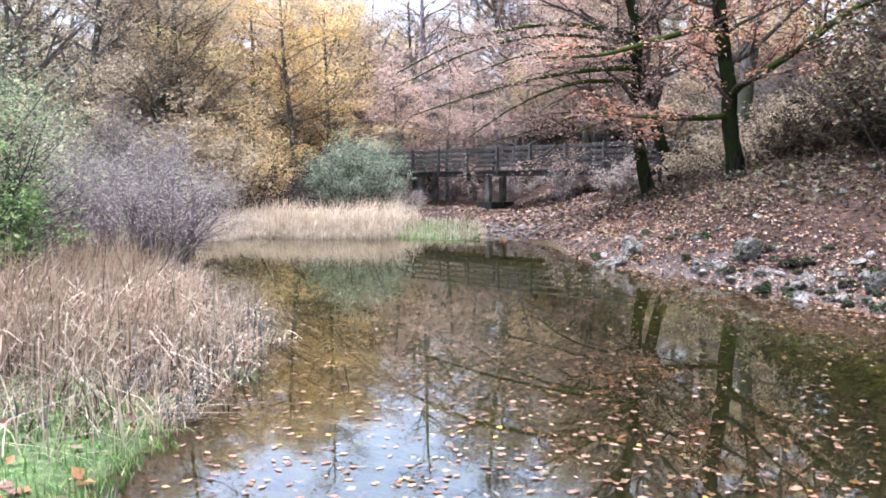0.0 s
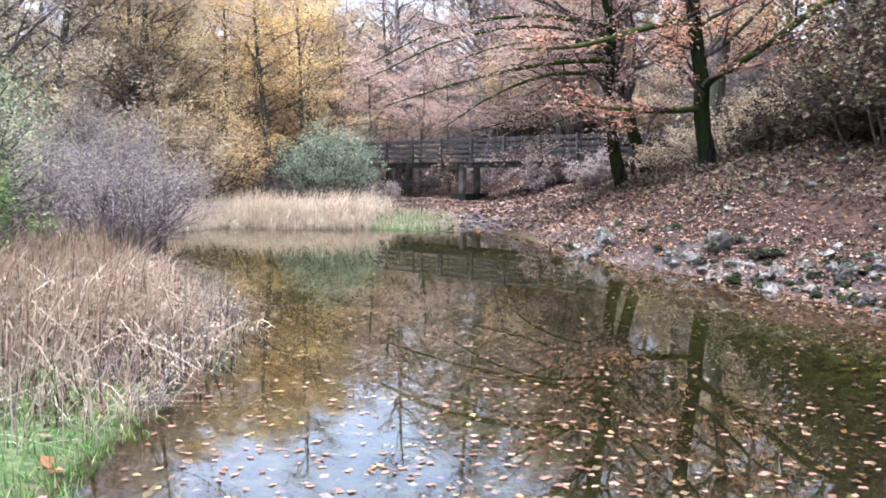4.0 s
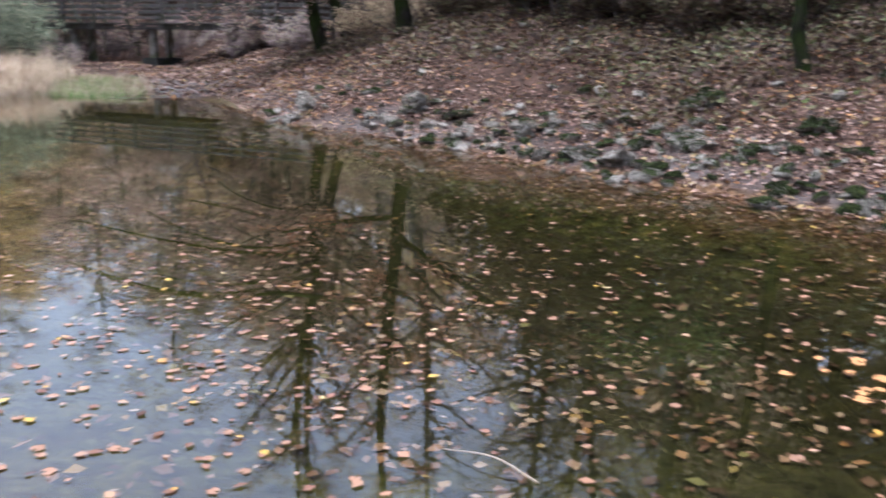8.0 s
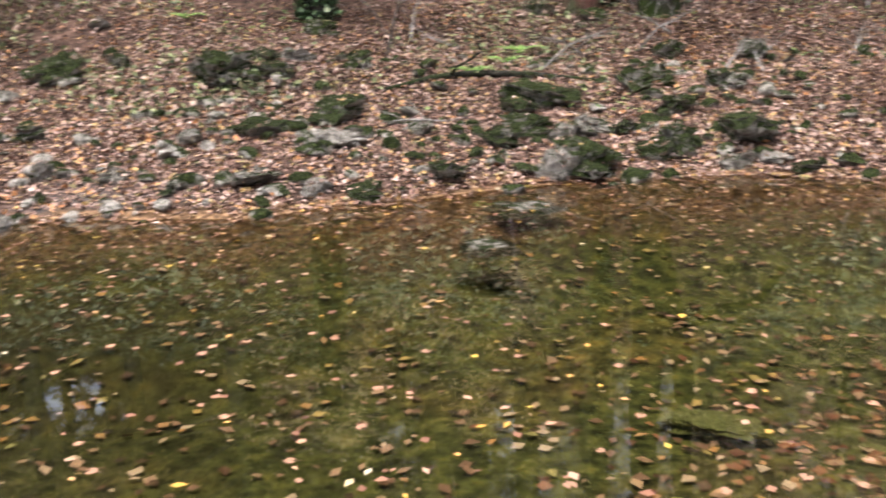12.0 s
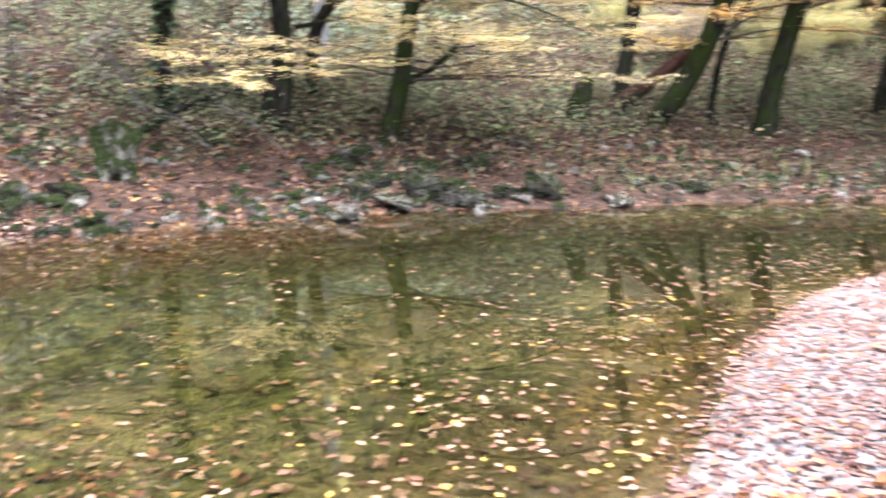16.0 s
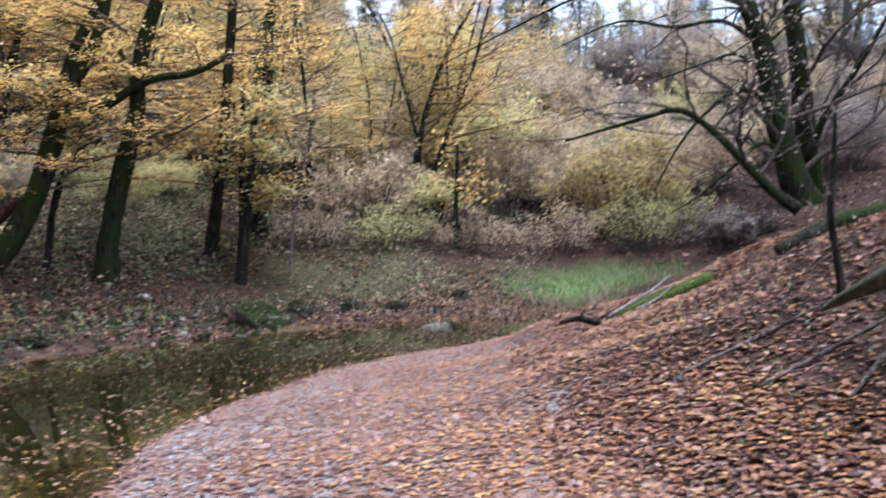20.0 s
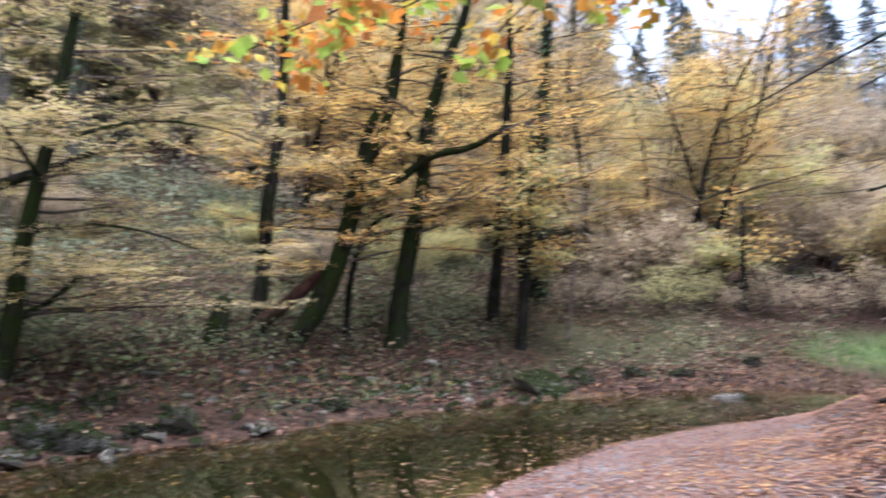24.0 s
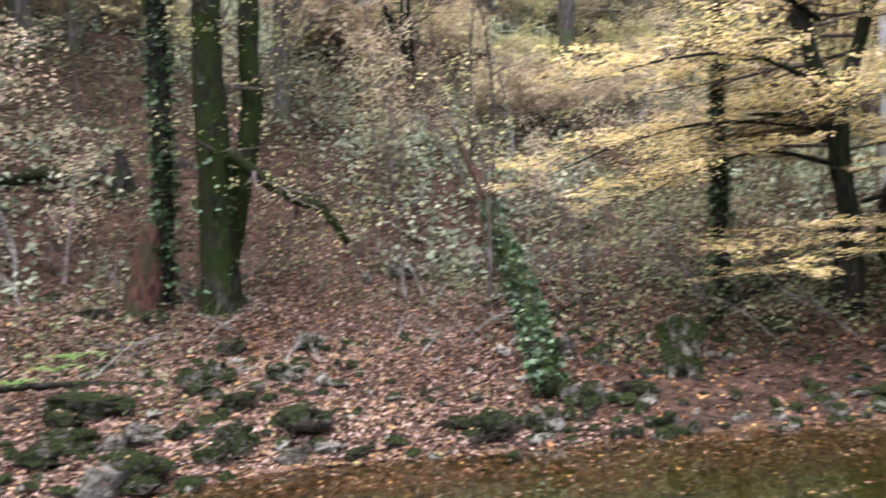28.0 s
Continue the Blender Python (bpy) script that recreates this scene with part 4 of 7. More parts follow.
def leaves_on_rocks():
    """Fallen leaves caught on the upper faces of the rocks."""
    r = np.random.RandomState(93)
    spots = []
    for ob in [o for o in bpy.data.objects if o.name.split(".")[0] == "rock"]:
        m = Matrix.LocRotScale(ob.location, ob.rotation_euler, ob.scale)
        top = [v.co for v in ob.data.vertices if v.normal.z > 0.75]
        if ob.location.z < 0.05 or not top:
            continue
        for _ in range(int(6 + 22 * ob.scale.x)):
            spots.append(m @ top[r.randint(len(top))] + Vector((0, 0, 0.008)))
    me = leaves_mesh("fallen_leaves", np.array(spots), r.uniform(0.03, 0.075, len(spots)), LEAF_SLOPE, r, 0.75, 0.75, 0.3)
    tagged(new("fallen_leaves", me), "brown leaves lying on the mossy rocks", "fallen leaves", kind="stuff")


leaves_on_rocks()


# ---- trees ----
def wander(rng, p, d, length, r0, r1, n=5, turn=0.22, lift=0.0):
    """One branch that strays as it goes: rows of x, y, z, radius."""
    d = np.array(d, float)
    d /= math.sqrt(d @ d) + 1e-9
    way = d + np.cumsum(rng.normal(0, turn, (n, 3)) * [1, 1, 0.7] + [0, 0, lift], 0)
    way /= np.sqrt((way * way).sum(1))[:, None] + 1e-9
    rows = np.empty((n + 1, 4))
    rows[0, :3] = p
    rows[1:, :3] = np.asarray(p) + np.cumsum(way, 0) * (length / n)
    rows[:, 3] = np.linspace(r0, r1, n + 1)
    return rows


def branches(rng, stem, count, length, from_s=0.35, angle=1.0, levels=2, lift=0.0, turn=0.22, thin=0.5, droop=0.0, plane=1.0, fan=4):
    """Limbs along a stem, with side twigs: the lines, and the places where leaves hang. plane: under 1 the limbs spread in level tiers."""

    def level_out(b):
        b[:, 2] = b[0, 2] + (b[:, 2] - b[0, 2]) * plane
        return b

    lines, tips = [], []
    stem = np.asarray(stem)
    for i in range(count):
        s = from_s + (1 - from_s) * (i + rng.rand()) / count
        k = min(int(s * (len(stem) - 1)), len(stem) - 2)
        t = s * (len(stem) - 1) - k
        at = stem[k] * (1 - t) + stem[k + 1] * t
        along = stem[k + 1, :3] - stem[k, :3]
        along /= np.linalg.norm(along) + 1e-9
        a = rng.uniform(0, 2 * math.pi)
        out = np.array([math.cos(a), math.sin(a), rng.uniform(-0.15, 0.35)])
        d = along * math.cos(angle) + out * math.sin(angle)
        ln = length * rng.uniform(0.55, 1.15) * (1 - 0.45 * s)
        r = min(at[3] * thin, (0.022 if plane == 1 else 0.011) * ln + 0.004)
        b = level_out(wander(rng, at[:3], d, ln, r, r * 0.25, 5, turn, lift))
        lines.append(b)
        tips += [b[3, :3], b[4, :3], b[5, :3]]
        if levels > 1:
            for _ in range(fan if levels > 2 else 3):
                j = rng.randint(1, 5)
                dd = (b[j + 1, :3] - b[j, :3]) + rng.normal(0, 0.6, 3) * ln / 5 * [1, 1, 0.5] - [0, 0, droop]
                c = level_out(wander(rng, b[j, :3], dd, ln * rng.uniform(0.3, 0.6), b[j, 3] * 0.6, b[j, 3] * 0.15, 3, turn, lift))
                lines.append(c)
                tips += [c[1, :3], c[2, :3], c[3, :3]]
                if levels > 2:
                    for _ in range(2):
                        q = rng.randint(1, 3)
                        e = level_out(wander(rng, c[q, :3], (c[q + 1, :3] - c[q, :3]) + rng.normal(0, 0.5, 3) * ln / 6, ln * 0.25, c[q, 3] * 0.6, 0.002, 2, turn, lift))
                        lines.append(e)
                        tips += [e[1, :3], e[2, :3]]
    return lines, tips


def spray(rng, tips, each, spread, level):
    """Leaf places in flat sprays about the twig ends."""
    t = np.asarray(tips)
    c = np.repeat(t, each, 0)
    return c + rng.normal(0, 1, (len(c), 3)) * [spread, spread, spread * level]


def twig_leaves(rng, lines, count, side, level):
    """Leaf places close along the thin twigs."""
    a = np.vstack([ln[:-1] for ln in lines])
    b = np.vstack([ln[1:] for ln in lines])
    size = np.linalg.norm(b[:, :3] - a[:, :3], axis=1) * (a[:, 3] < 0.03)
    k = np.searchsorted(np.cumsum(size) / size.sum(), rng.rand(count)).clip(0, len(a) - 1)
    t = rng.rand(count, 1)
    return a[k, :3] * (1 - t) + b[k, :3] * t + rng.uniform(-1, 1, (count, 3)) * [side, side, side * level]


def ivy_leaves(rng, line, n, size):
    line = smooth_line(line, 5)
    k = rng.randint(0, len(line) - 1, n)
    s = rng.rand(n, 1)
    at = line[k] * (1 - s) + line[k + 1] * s
    a = rng.uniform(0, 2 * math.pi, n)
    d = line[k + 1, :3] - line[k, :3]
    d /= np.linalg.norm(d, axis=1)[:, None]
    u = np.cross(d, [[0.3, 0.9, 0.31]])
    u /= np.linalg.norm(u, axis=1)[:, None]
    v = np.cross(d, u)
    rad = at[:, 3:] * rng.uniform(0.95, 1.5, (n, 1)) + 0.02
    return at[:, :3] + rad * (np.cos(a)[:, None] * u + np.sin(a)[:, None] * v)


def local(line, base):
    return np.asarray(line, float) - [*base, 0]


def tree(name, label, stems, bark, leaf=None, seed=0, limbs=12, length=2.4, each=9, size=0.1, spread=0.28, level=0.3, from_s=0.35, angle=1.05,
         levels=3, lift=0.02, ivy=0, sink=0.35, category="tree", extra=(), group="", crown_label="", extra_bark=None, twig=None, plane=1.0, fan=4, hug=0.0):
    """A tree from the lines of its stems: trunk, limbs, twigs and crown."""
    rng = np.random.RandomState(seed)
    base = stems[0][0][:3]
    root = thing(name, label, category, base, group)
    for i, st in enumerate(stems):
        ln = local(st, base)
        if i == 0:
            flare = ln[0].copy()
            flare[2] -= sink
            flare[3] *= 1.35
            ln = np.vstack([flare, ln])
        part("trunk" if i == 0 else "limb", tubes_mesh("stem", [smooth_line(ln, 5)], bark, 12, 0.18, seed + i), root)
    lines, tips = [], []
    for i, st in enumerate(stems):
        if limbs:
            a, b = branches(rng, smooth_line(local(st, base), 4), max(2, int(limbs * (1 if i == 0 else 0.6))), length, from_s if i == 0 else 0.15, angle, levels, lift, plane=plane, fan=fan)
            lines += a
            tips += b
    for e in extra:
        part("limb", tubes_mesh("limb", [smooth_line(local(e, base), 5)], extra_bark or bark, 8, 0.2, seed), root)
        a, b = branches(rng, smooth_line(local(e, base), 4), 9 if plane == 1 else 14, length * 0.65, 0.15, 1.0, 2 if plane == 1 else 3, lift, plane=plane, fan=fan)
        lines += a
        tips += b
    if lines:
        part("branchwork", tubes_mesh("branchwork", lines, twig or TWIG, 5, 0, seed), root, kind="stuff")
    if leaf and tips:
        pts = twig_leaves(rng, lines, len(tips) * each, hug, level) if hug else spray(rng, tips, each, spread, level)
        part("crown", leaves_mesh("crown", pts, rng.uniform(0.6, 1.25, len(pts)) * size, leaf, rng, 0.8 if plane < 1 else 0.62, 0.62, 0.25), root, crown_label, "stuff")
    if ivy:
        pts = ivy_leaves(rng, local(stems[0], base), ivy, 0.1)
        part("ivy", leaves_mesh("ivy", pts, rng.uniform(0.06, 0.13, len(pts)), LEAF_IVY, rng, 0.2, 0.85, 0.2), root, "dark green climbing ivy", "stuff")
    return root


S = {}
S["oak"] = [(7.09, 20.83, 1.47, 0.25), (6.92, 20.88, 2.71, 0.2), (6.87, 20.9, 3.78, 0.185), (6.7, 20.95, 4.99, 0.17), (6.58, 20.99, 6.58, 0.158), (6.4, 21.0, 9.2, 0.11), (6.5, 20.7, 12.4, 0.04)]
S["nearA"] = [(5.75, 24.02, 1.06, 0.22), (5.47, 24.09, 2.44, 0.17), (5.37, 24.11, 3.99, 0.15), (5.39, 24.11, 5.67, 0.14), (5.04, 24.18, 7.05, 0.129), (4.7, 24.0, 9.6, 0.1), (4.6, 23.6, 13.4, 0.03)]
S["nearB"] = [(7.29, 27.14, 1.44, 0.22), (6.78, 27.27, 2.98, 0.202), (6.51, 27.33, 4.3, 0.184), (6.25, 27.4, 6.05, 0.165), (5.98, 27.46, 7.79, 0.129), (5.7, 27.4, 11.0, 0.1), (5.6, 27.2, 15.0, 0.03)]
S["slim10"] = [(9.61, 10.09, 1.12, 0.118), (9.52, 10.18, 1.62, 0.1), (9.51, 10.18, 2.09, 0.091), (9.43, 10.26, 3.61, 0.073), (9.29, 10.38, 5.75, 0.045)]
S["ivyfoot"] = [(13.76, 4.36, 1.6, 0.234), (13.74, 4.42, 2.13, 0.206), (13.71, 4.48, 3.4, 0.187), (13.68, 4.56, 5.38, 0.14)]
S["redfoot"] = [(15.71, 0.37, 1.72, 0.35), (15.72, 0.27, 2.35, 0.25), (15.73, 0.18, 3.11, 0.13)]
S["twinL"] = [(15.58, -0.88, 1.63, 0.37), (15.58, -0.88, 2.76, 0.306), (15.58, -0.88, 4.5, 0.286), (15.58, -0.87, 5.96, 0.266), (15.58, -0.95, 7.94, 0.217), (15.59, -1.09, 10.96, 0.148)]
S["twinR"] = [(15.88, -1.0, 2.38, 0.226), (15.88, -1.3, 3.65, 0.191), (15.88, -1.59, 5.03, 0.181), (15.88, -1.59, 6.14, 0.181), (15.87, -1.75, 8.08, 0.151), (15.85, -2.18, 11.2, 0.101)]
S["ivyT"] = [(15.83, 0.11, 1.76, 0.201), (15.84, -0.02, 3.31, 0.171), (15.85, -0.06, 5.06, 0.161), (15.85, -0.07, 7.03, 0.161), (15.85, -0.15, 9.53, 0.131)]
S["mossBr"] = [(15.29, -1.15, 4.24, 0.116), (15.28, -1.55, 3.89, 0.116), (15.25, -2.18, 3.43, 0.106), (15.21, -2.64, 3.22, 0.097), (15.17, -3.03, 2.61, 0.058)]
# tB, tA, lean_l, tD and t5: unseen upper stems added to shade the bank.
S["tB"] = [(11.93, -10.19, 0.96, 0.298), (11.85, -10.3, 2.22, 0.163), (11.88, -10.26, 3.23, 0.163), (11.88, -10.25, 3.97, 0.173), (12.03, -10.05, 4.89, 0.125), (12.11, -9.94, 5.9, 0.115), (12.16, -9.87, 6.83, 0.096), (12.21, -9.8, 8.23, 0.067), (12.1, -9.7, 11.0, 0.05), (11.8, -9.7, 13.6, 0.02)]
S["tB_r"] = [(12.04, -10.37, 3.9, 0.127), (11.79, -10.7, 5.03, 0.107), (11.56, -10.98, 6.0, 0.097), (11.15, -11.44, 6.54, 0.088), (10.75, -11.87, 6.99, 0.068), (10.32, -12.28, 7.39, 0.039)]
S["tB_l"] = [(12.09, -10.31, 3.53, 0.078), (12.26, -10.07, 3.91, 0.058), (12.43, -9.83, 4.09, 0.039), (12.75, -9.35, 4.18, 0.019)]
S["tC"] = [(12.53, -11.53, 2.46, 0.125), (12.26, -11.85, 3.23, 0.105), (11.85, -12.31, 3.77, 0.094), (11.35, -12.82, 4.11, 0.084), (10.81, -13.32, 4.4, 0.063), (10.24, -13.81, 4.79, 0.031)]
S["white"] = [(13.61, -12.58, 1.95, 0.149), (13.57, -12.63, 3.38, 0.137), (13.51, -12.69, 5.05, 0.131), (13.43, -12.79, 6.74, 0.126), (13.33, -12.9, 9.04, 0.103), (13.25, -13.0, 11.38, 0.057)]
S["tA"] = [(10.3, -11.18, 0.72, 0.184), (10.15, -11.33, 1.74, 0.147), (10.07, -11.41, 2.64, 0.129), (9.95, -11.53, 3.46, 0.12), (9.72, -11.75, 4.84, 0.101), (9.54, -11.91, 6.14, 0.083), (9.34, -12.09, 7.66, 0.055), (9.1, -12.3, 10.0, 0.045), (8.9, -12.4, 12.8, 0.015)]
S["tA_b"] = [(10.31, -11.46, 1.7, 0.075), (10.03, -11.73, 1.86, 0.056), (9.72, -12.02, 2.2, 0.037), (9.53, -12.18, 2.52, 0.019)]
S["stump"] = [(9.32, -15.23, 1.13, 0.239), (9.26, -15.27, 1.54, 0.195), (9.15, -15.34, 1.97, 0.141)]
S["tr3"] = [(8.96, -16.16, 1.27, 0.169), (8.84, -16.23, 2.49, 0.146), (8.72, -16.3, 3.95, 0.135), (8.48, -16.44, 5.53, 0.101), (8.37, -16.5, 7.59, 0.079), (8.19, -16.59, 9.91, 0.045)]
S["redlog"] = [(9.29, -15.72, 1.06, 0.144), (8.65, -16.11, 1.59, 0.144), (7.73, -16.61, 2.39, 0.1)]
S["lean"] = [(8.15, -16.16, 1.04, 0.22), (7.73, -16.38, 1.76, 0.198), (7.33, -16.58, 2.71, 0.187), (7.08, -16.69, 3.67, 0.176), (6.96, -16.75, 4.32, 0.165)]
S["lean_l"] = [(7.16, -17.09, 4.16, 0.124), (6.95, -17.19, 5.15, 0.101), (6.54, -17.36, 6.12, 0.09), (6.26, -17.47, 7.32, 0.067), (6.0, -17.56, 8.99, 0.06), (5.6, -17.7, 12.0, 0.02)]
S["lean_r"] = [(7.13, -17.11, 4.27, 0.135), (6.7, -17.29, 5.12, 0.124), (6.44, -17.4, 5.99, 0.101), (6.19, -17.49, 7.54, 0.067)]
S["lean_b"] = [(7.18, -17.09, 3.94, 0.101), (6.51, -17.37, 4.15, 0.09), (5.77, -17.64, 4.68, 0.079), (4.96, -17.9, 4.86, 0.067), (4.25, -18.09, 5.25, 0.045)]
S["thin4"] = [(7.57, -17.24, 1.16, 0.069), (7.43, -17.3, 2.39, 0.069), (7.09, -17.45, 3.27, 0.057), (6.66, -17.63, 3.58, 0.034)]
S["tD"] = [(6.59, -17.55, 0.87, 0.261), (6.52, -17.58, 1.77, 0.182), (6.25, -17.68, 3.09, 0.171), (6.03, -17.76, 4.07, 0.148), (5.9, -17.81, 5.29, 0.136), (5.51, -17.94, 6.58, 0.114), (5.02, -18.09, 7.85, 0.08), (4.6, -18.2, 10.4, 0.05), (4.4, -18.2, 13.0, 0.02)]
S["t5"] = [(5.4, -20.37, 1.26, 0.167), (5.23, -20.42, 2.62, 0.129), (5.01, -20.48, 4.68, 0.116), (4.8, -20.53, 7.12, 0.09), (4.6, -20.6, 11.0, 0.03)]
S["t6"] = [(4.44, -19.18, 0.71, 0.132), (4.31, -19.21, 1.84, 0.096), (4.19, -19.23, 2.95, 0.084), (4.07, -19.26, 4.4, 0.06)]
S["ivy2"] = [(4.79, -22.28, 1.58, 0.28), (4.78, -22.28, 2.88, 0.28), (4.67, -22.3, 4.84, 0.308), (4.43, -22.35, 6.52, 0.154), (4.18, -22.4, 9.14, 0.098)]
S["ivyL"] = [(13.42, -9.02, 1.26, 0.15), (13.4, -9.05, 2.34, 0.14), (13.37, -9.1, 3.42, 0.13), (13.32, -9.19, 5.08, 0.12), (13.23, -9.33, 6.48, 0.12), (13.16, -9.45, 8.4, 0.09)]
S["tR"] = [(-9.14, -23.53, 2.06, 0.472), (-8.76, -23.68, 3.15, 0.362), (-8.46, -23.79, 4.63, 0.315), (-8.17, -23.9, 6.42, 0.268), (-7.79, -24.03, 7.63, 0.22), (-7.42, -24.16, 9.45, 0.157)]
S["tR2"] = [(-10.01, -25.33, 2.32, 0.341), (-9.87, -25.39, 3.89, 0.29), (-9.73, -25.45, 6.1, 0.256), (-9.55, -25.52, 8.0, 0.222), (-9.44, -25.56, 9.9, 0.153)]
S["tR3"] = [(-8.01, -21.29, 2.04, 0.169), (-7.5, -21.48, 2.48, 0.127), (-6.93, -21.69, 3.17, 0.113), (-6.22, -21.91, 4.01, 0.085), (-5.47, -22.12, 4.53, 0.071), (-4.44, -22.36, 4.31, 0.049), (-2.82, -22.64, 3.9, 0.028)]
S["sap"] = [(-2.87, -7.61, 1.1, 0.032), (-2.84, -7.63, 1.43, 0.027), (-2.81, -7.64, 1.68, 0.027), (-2.83, -7.63, 1.97, 0.021), (-2.85, -7.62, 2.43, 0.011)]
S["ivy3"] = [(5.2, -23.62, 1.77, 0.225), (5.2, -23.62, 3.02, 0.255), (5.06, -23.65, 4.92, 0.271), (4.99, -23.67, 6.39, 0.15), (4.94, -23.68, 8.58, 0.09)]
S["t8"] = [(4.5, -19.36, 0.73, 0.122), (4.42, -19.38, 1.68, 0.098), (4.41, -19.38, 3.1, 0.073), (4.35, -19.4, 4.88, 0.049)]
S["farT"] = [(-0.08, -23.52, 1.22, 0.087), (-0.07, -23.52, 1.88, 0.073), (-0.11, -23.52, 2.75, 0.058), (-0.17, -23.52, 4.06, 0.036)]
S["farT2"] = [(0.49, -24.61, 1.6, 0.107), (0.35, -24.62, 2.21, 0.092), (0.24, -24.62, 2.66, 0.061)]

tree("tree", "mossy oak trunk with russet leaves on the slope", [S["oak"]], BARK, LEAF_ORANGE, 1, 22, 3.6, 7, 0.105, 0.3, 0.5, 0.22, hug=0.22, extra=[
    [(6.85, 20.85, 3.05, 0.09), (6.0, 20.7, 2.98, 0.075), (5.0, 20.5, 3.0, 0.06), (3.75, 20.3, 3.1, 0.02)],
    [(6.8, 20.9, 4.6, 0.10), (6.2, 20.2, 5.0, 0.08), (5.0, 19.6, 4.7, 0.07), (3.6, 19.2, 4.3, 0.05), (2.2, 19.0, 4.2, 0.02)],
    [(6.9, 20.8, 3.6, 0.10), (8.0, 19.8, 4.4, 0.09), (9.0, 19.2, 5.2, 0.08), (10.2, 18.8, 5.7, 0.04)]], extra_bark=BARK_GREEN)
tree("tree", "mossy leaning trunk with sparse russet leaves", [S["nearA"]], BARK, LEAF_PINK, 2, 34, 4.4, 15, 0.09, 0.35, 0.5, 0.2, hug=0.26, extra=[
    [(5.3, 23.9, 4.2, 0.06), (3.6, 23.0, 4.1, 0.045), (2.0, 22.4, 3.5, 0.03), (0.6, 22.0, 2.6, 0.01)],
    [(5.4, 23.9, 3.1, 0.05), (4.4, 23.1, 3.1, 0.035), (3.2, 22.6, 2.6, 0.02), (2.3, 22.3, 1.9, 0.008)],
    [(5.3, 23.9, 5.2, 0.06), (3.2, 23.4, 5.4, 0.045), (1.0, 23.0, 5.0, 0.03), (-1.2, 22.8, 4.0, 0.01)],
    [(5.35, 23.9, 4.6, 0.08), (3.5, 24.2, 4.5, 0.06), (1.5, 24.5, 4.1, 0.04), (-0.9, 24.8, 3.4, 0.012)],
    [(5.35, 23.9, 5.5, 0.08), (3.0, 24.6, 5.9, 0.06), (0.5, 25.2, 5.5, 0.04), (-1.3, 25.6, 4.7, 0.012)],
    [(5.4, 23.9, 3.5, 0.06), (4.1, 23.6, 3.4, 0.045), (2.9, 23.4, 3.0, 0.03), (1.4, 23.3, 2.6, 0.01)],
    [(5.3, 23.9, 4.9, 0.07), (4.0, 22.9, 5.0, 0.05), (2.2, 22.0, 4.7, 0.03), (0.8, 21.6, 4.2, 0.01)]], extra_bark=BARK_GREEN)
tree("tree", "slender forked trunk with green moss", [S["nearB"]], BARK, LEAF_PINK, 3, 28, 4.4, 5, 0.1, 0.35, 0.5, 0.2, hug=0.3)
tree("tree", "slim dark mossy trunk on the leafy slope", [S["slim10"]], BARK, LEAF_TAN, 4, 8, 1.6, 4, 0.1, 0.25, 0.3, 0.6)
tree("tree", "trunk wrapped in ivy at its foot", [S["ivyfoot"]], BARK_DARK, LEAF_TAN, 5, 8, 2.2, 5, 0.12, 0.3, 0.3, 0.6, ivy=900)
tree("tree_stump", "broken reddish stump beside the ivy-clad trunk", [S["redfoot"]], BARK_RED, None, 6, 0, category="tree stump")
tree("tree", "double trunk thick with moss", [S["twinL"], S["twinR"]], BARK, LEAF_LIME, 7, 9, 2.4, 4, 0.075, 0.3, 0.25, 0.5, ivy=350, extra=[S["mossBr"]])
tree("tree", "straight trunk covered with ivy", [S["ivyT"]], BARK_DARK, LEAF_LIME, 8, 6, 2.0, 4, 0.075, 0.3, 0.25, 0.6, ivy=1500)
tree("tree", "dark beech forking low, with flat yellow sprays", [S["tB"], S["tB_r"], S["tB_l"]], BARK_DARK, LEAF_YELLOW, 9, 30, 3.6, 5, 0.072, 0.34, 0.3, 0.2, 1.35, lift=-0.02, plane=0.28, fan=6, hug=0.1, extra=[
    [(12.0, -10.3, 3.2, 0.05), (11.6, -8.8, 3.4, 0.03), (11.2, -7.4, 3.1, 0.016), (10.9, -6.3, 2.7, 0.005)],
    [(12.0, -10.3, 4.4, 0.05), (11.5, -8.6, 4.8, 0.03), (11.0, -7.0, 4.6, 0.016), (10.6, -5.6, 4.2, 0.005)],
    [(11.9, -10.4, 2.2, 0.04), (11.3, -9.4, 2.2, 0.025), (10.6, -8.6, 1.9, 0.014), (10.0, -7.9, 1.6, 0.004)],
    [(12.0, -10.2, 5.5, 0.05), (11.4, -8.4, 6.1, 0.03), (10.9, -6.6, 6.0, 0.016), (10.4, -5.0, 5.6, 0.005)],
    [(12.0, -10.3, 3.8, 0.05), (12.4, -8.6, 4.0, 0.03), (12.8, -7.2, 3.8, 0.016), (13.0, -5.8, 3.3, 0.005)],
    [(11.8, -10.5, 2.6, 0.04), (10.8, -11.2, 2.8, 0.025), (9.8, -11.7, 2.6, 0.012), (8.9, -12.0, 2.2, 0.004)]])
tree("tree", "curved dark beech limb with yellow leaves", [S["tC"]], BARK_DARK, LEAF_YELLOW, 10, 14, 2.4, 5, 0.075, 0.3, 0.3, 0.25, 1.2, sink=2.0, plane=0.28, fan=6, hug=0.1)
tree("tree", "pale straight trunk standing behind the beeches", [S["white"]], BARK_WHITE, LEAF_YELLOW, 11, 6, 2.0, 6, 0.12, 0.3, 0.2, 0.6)
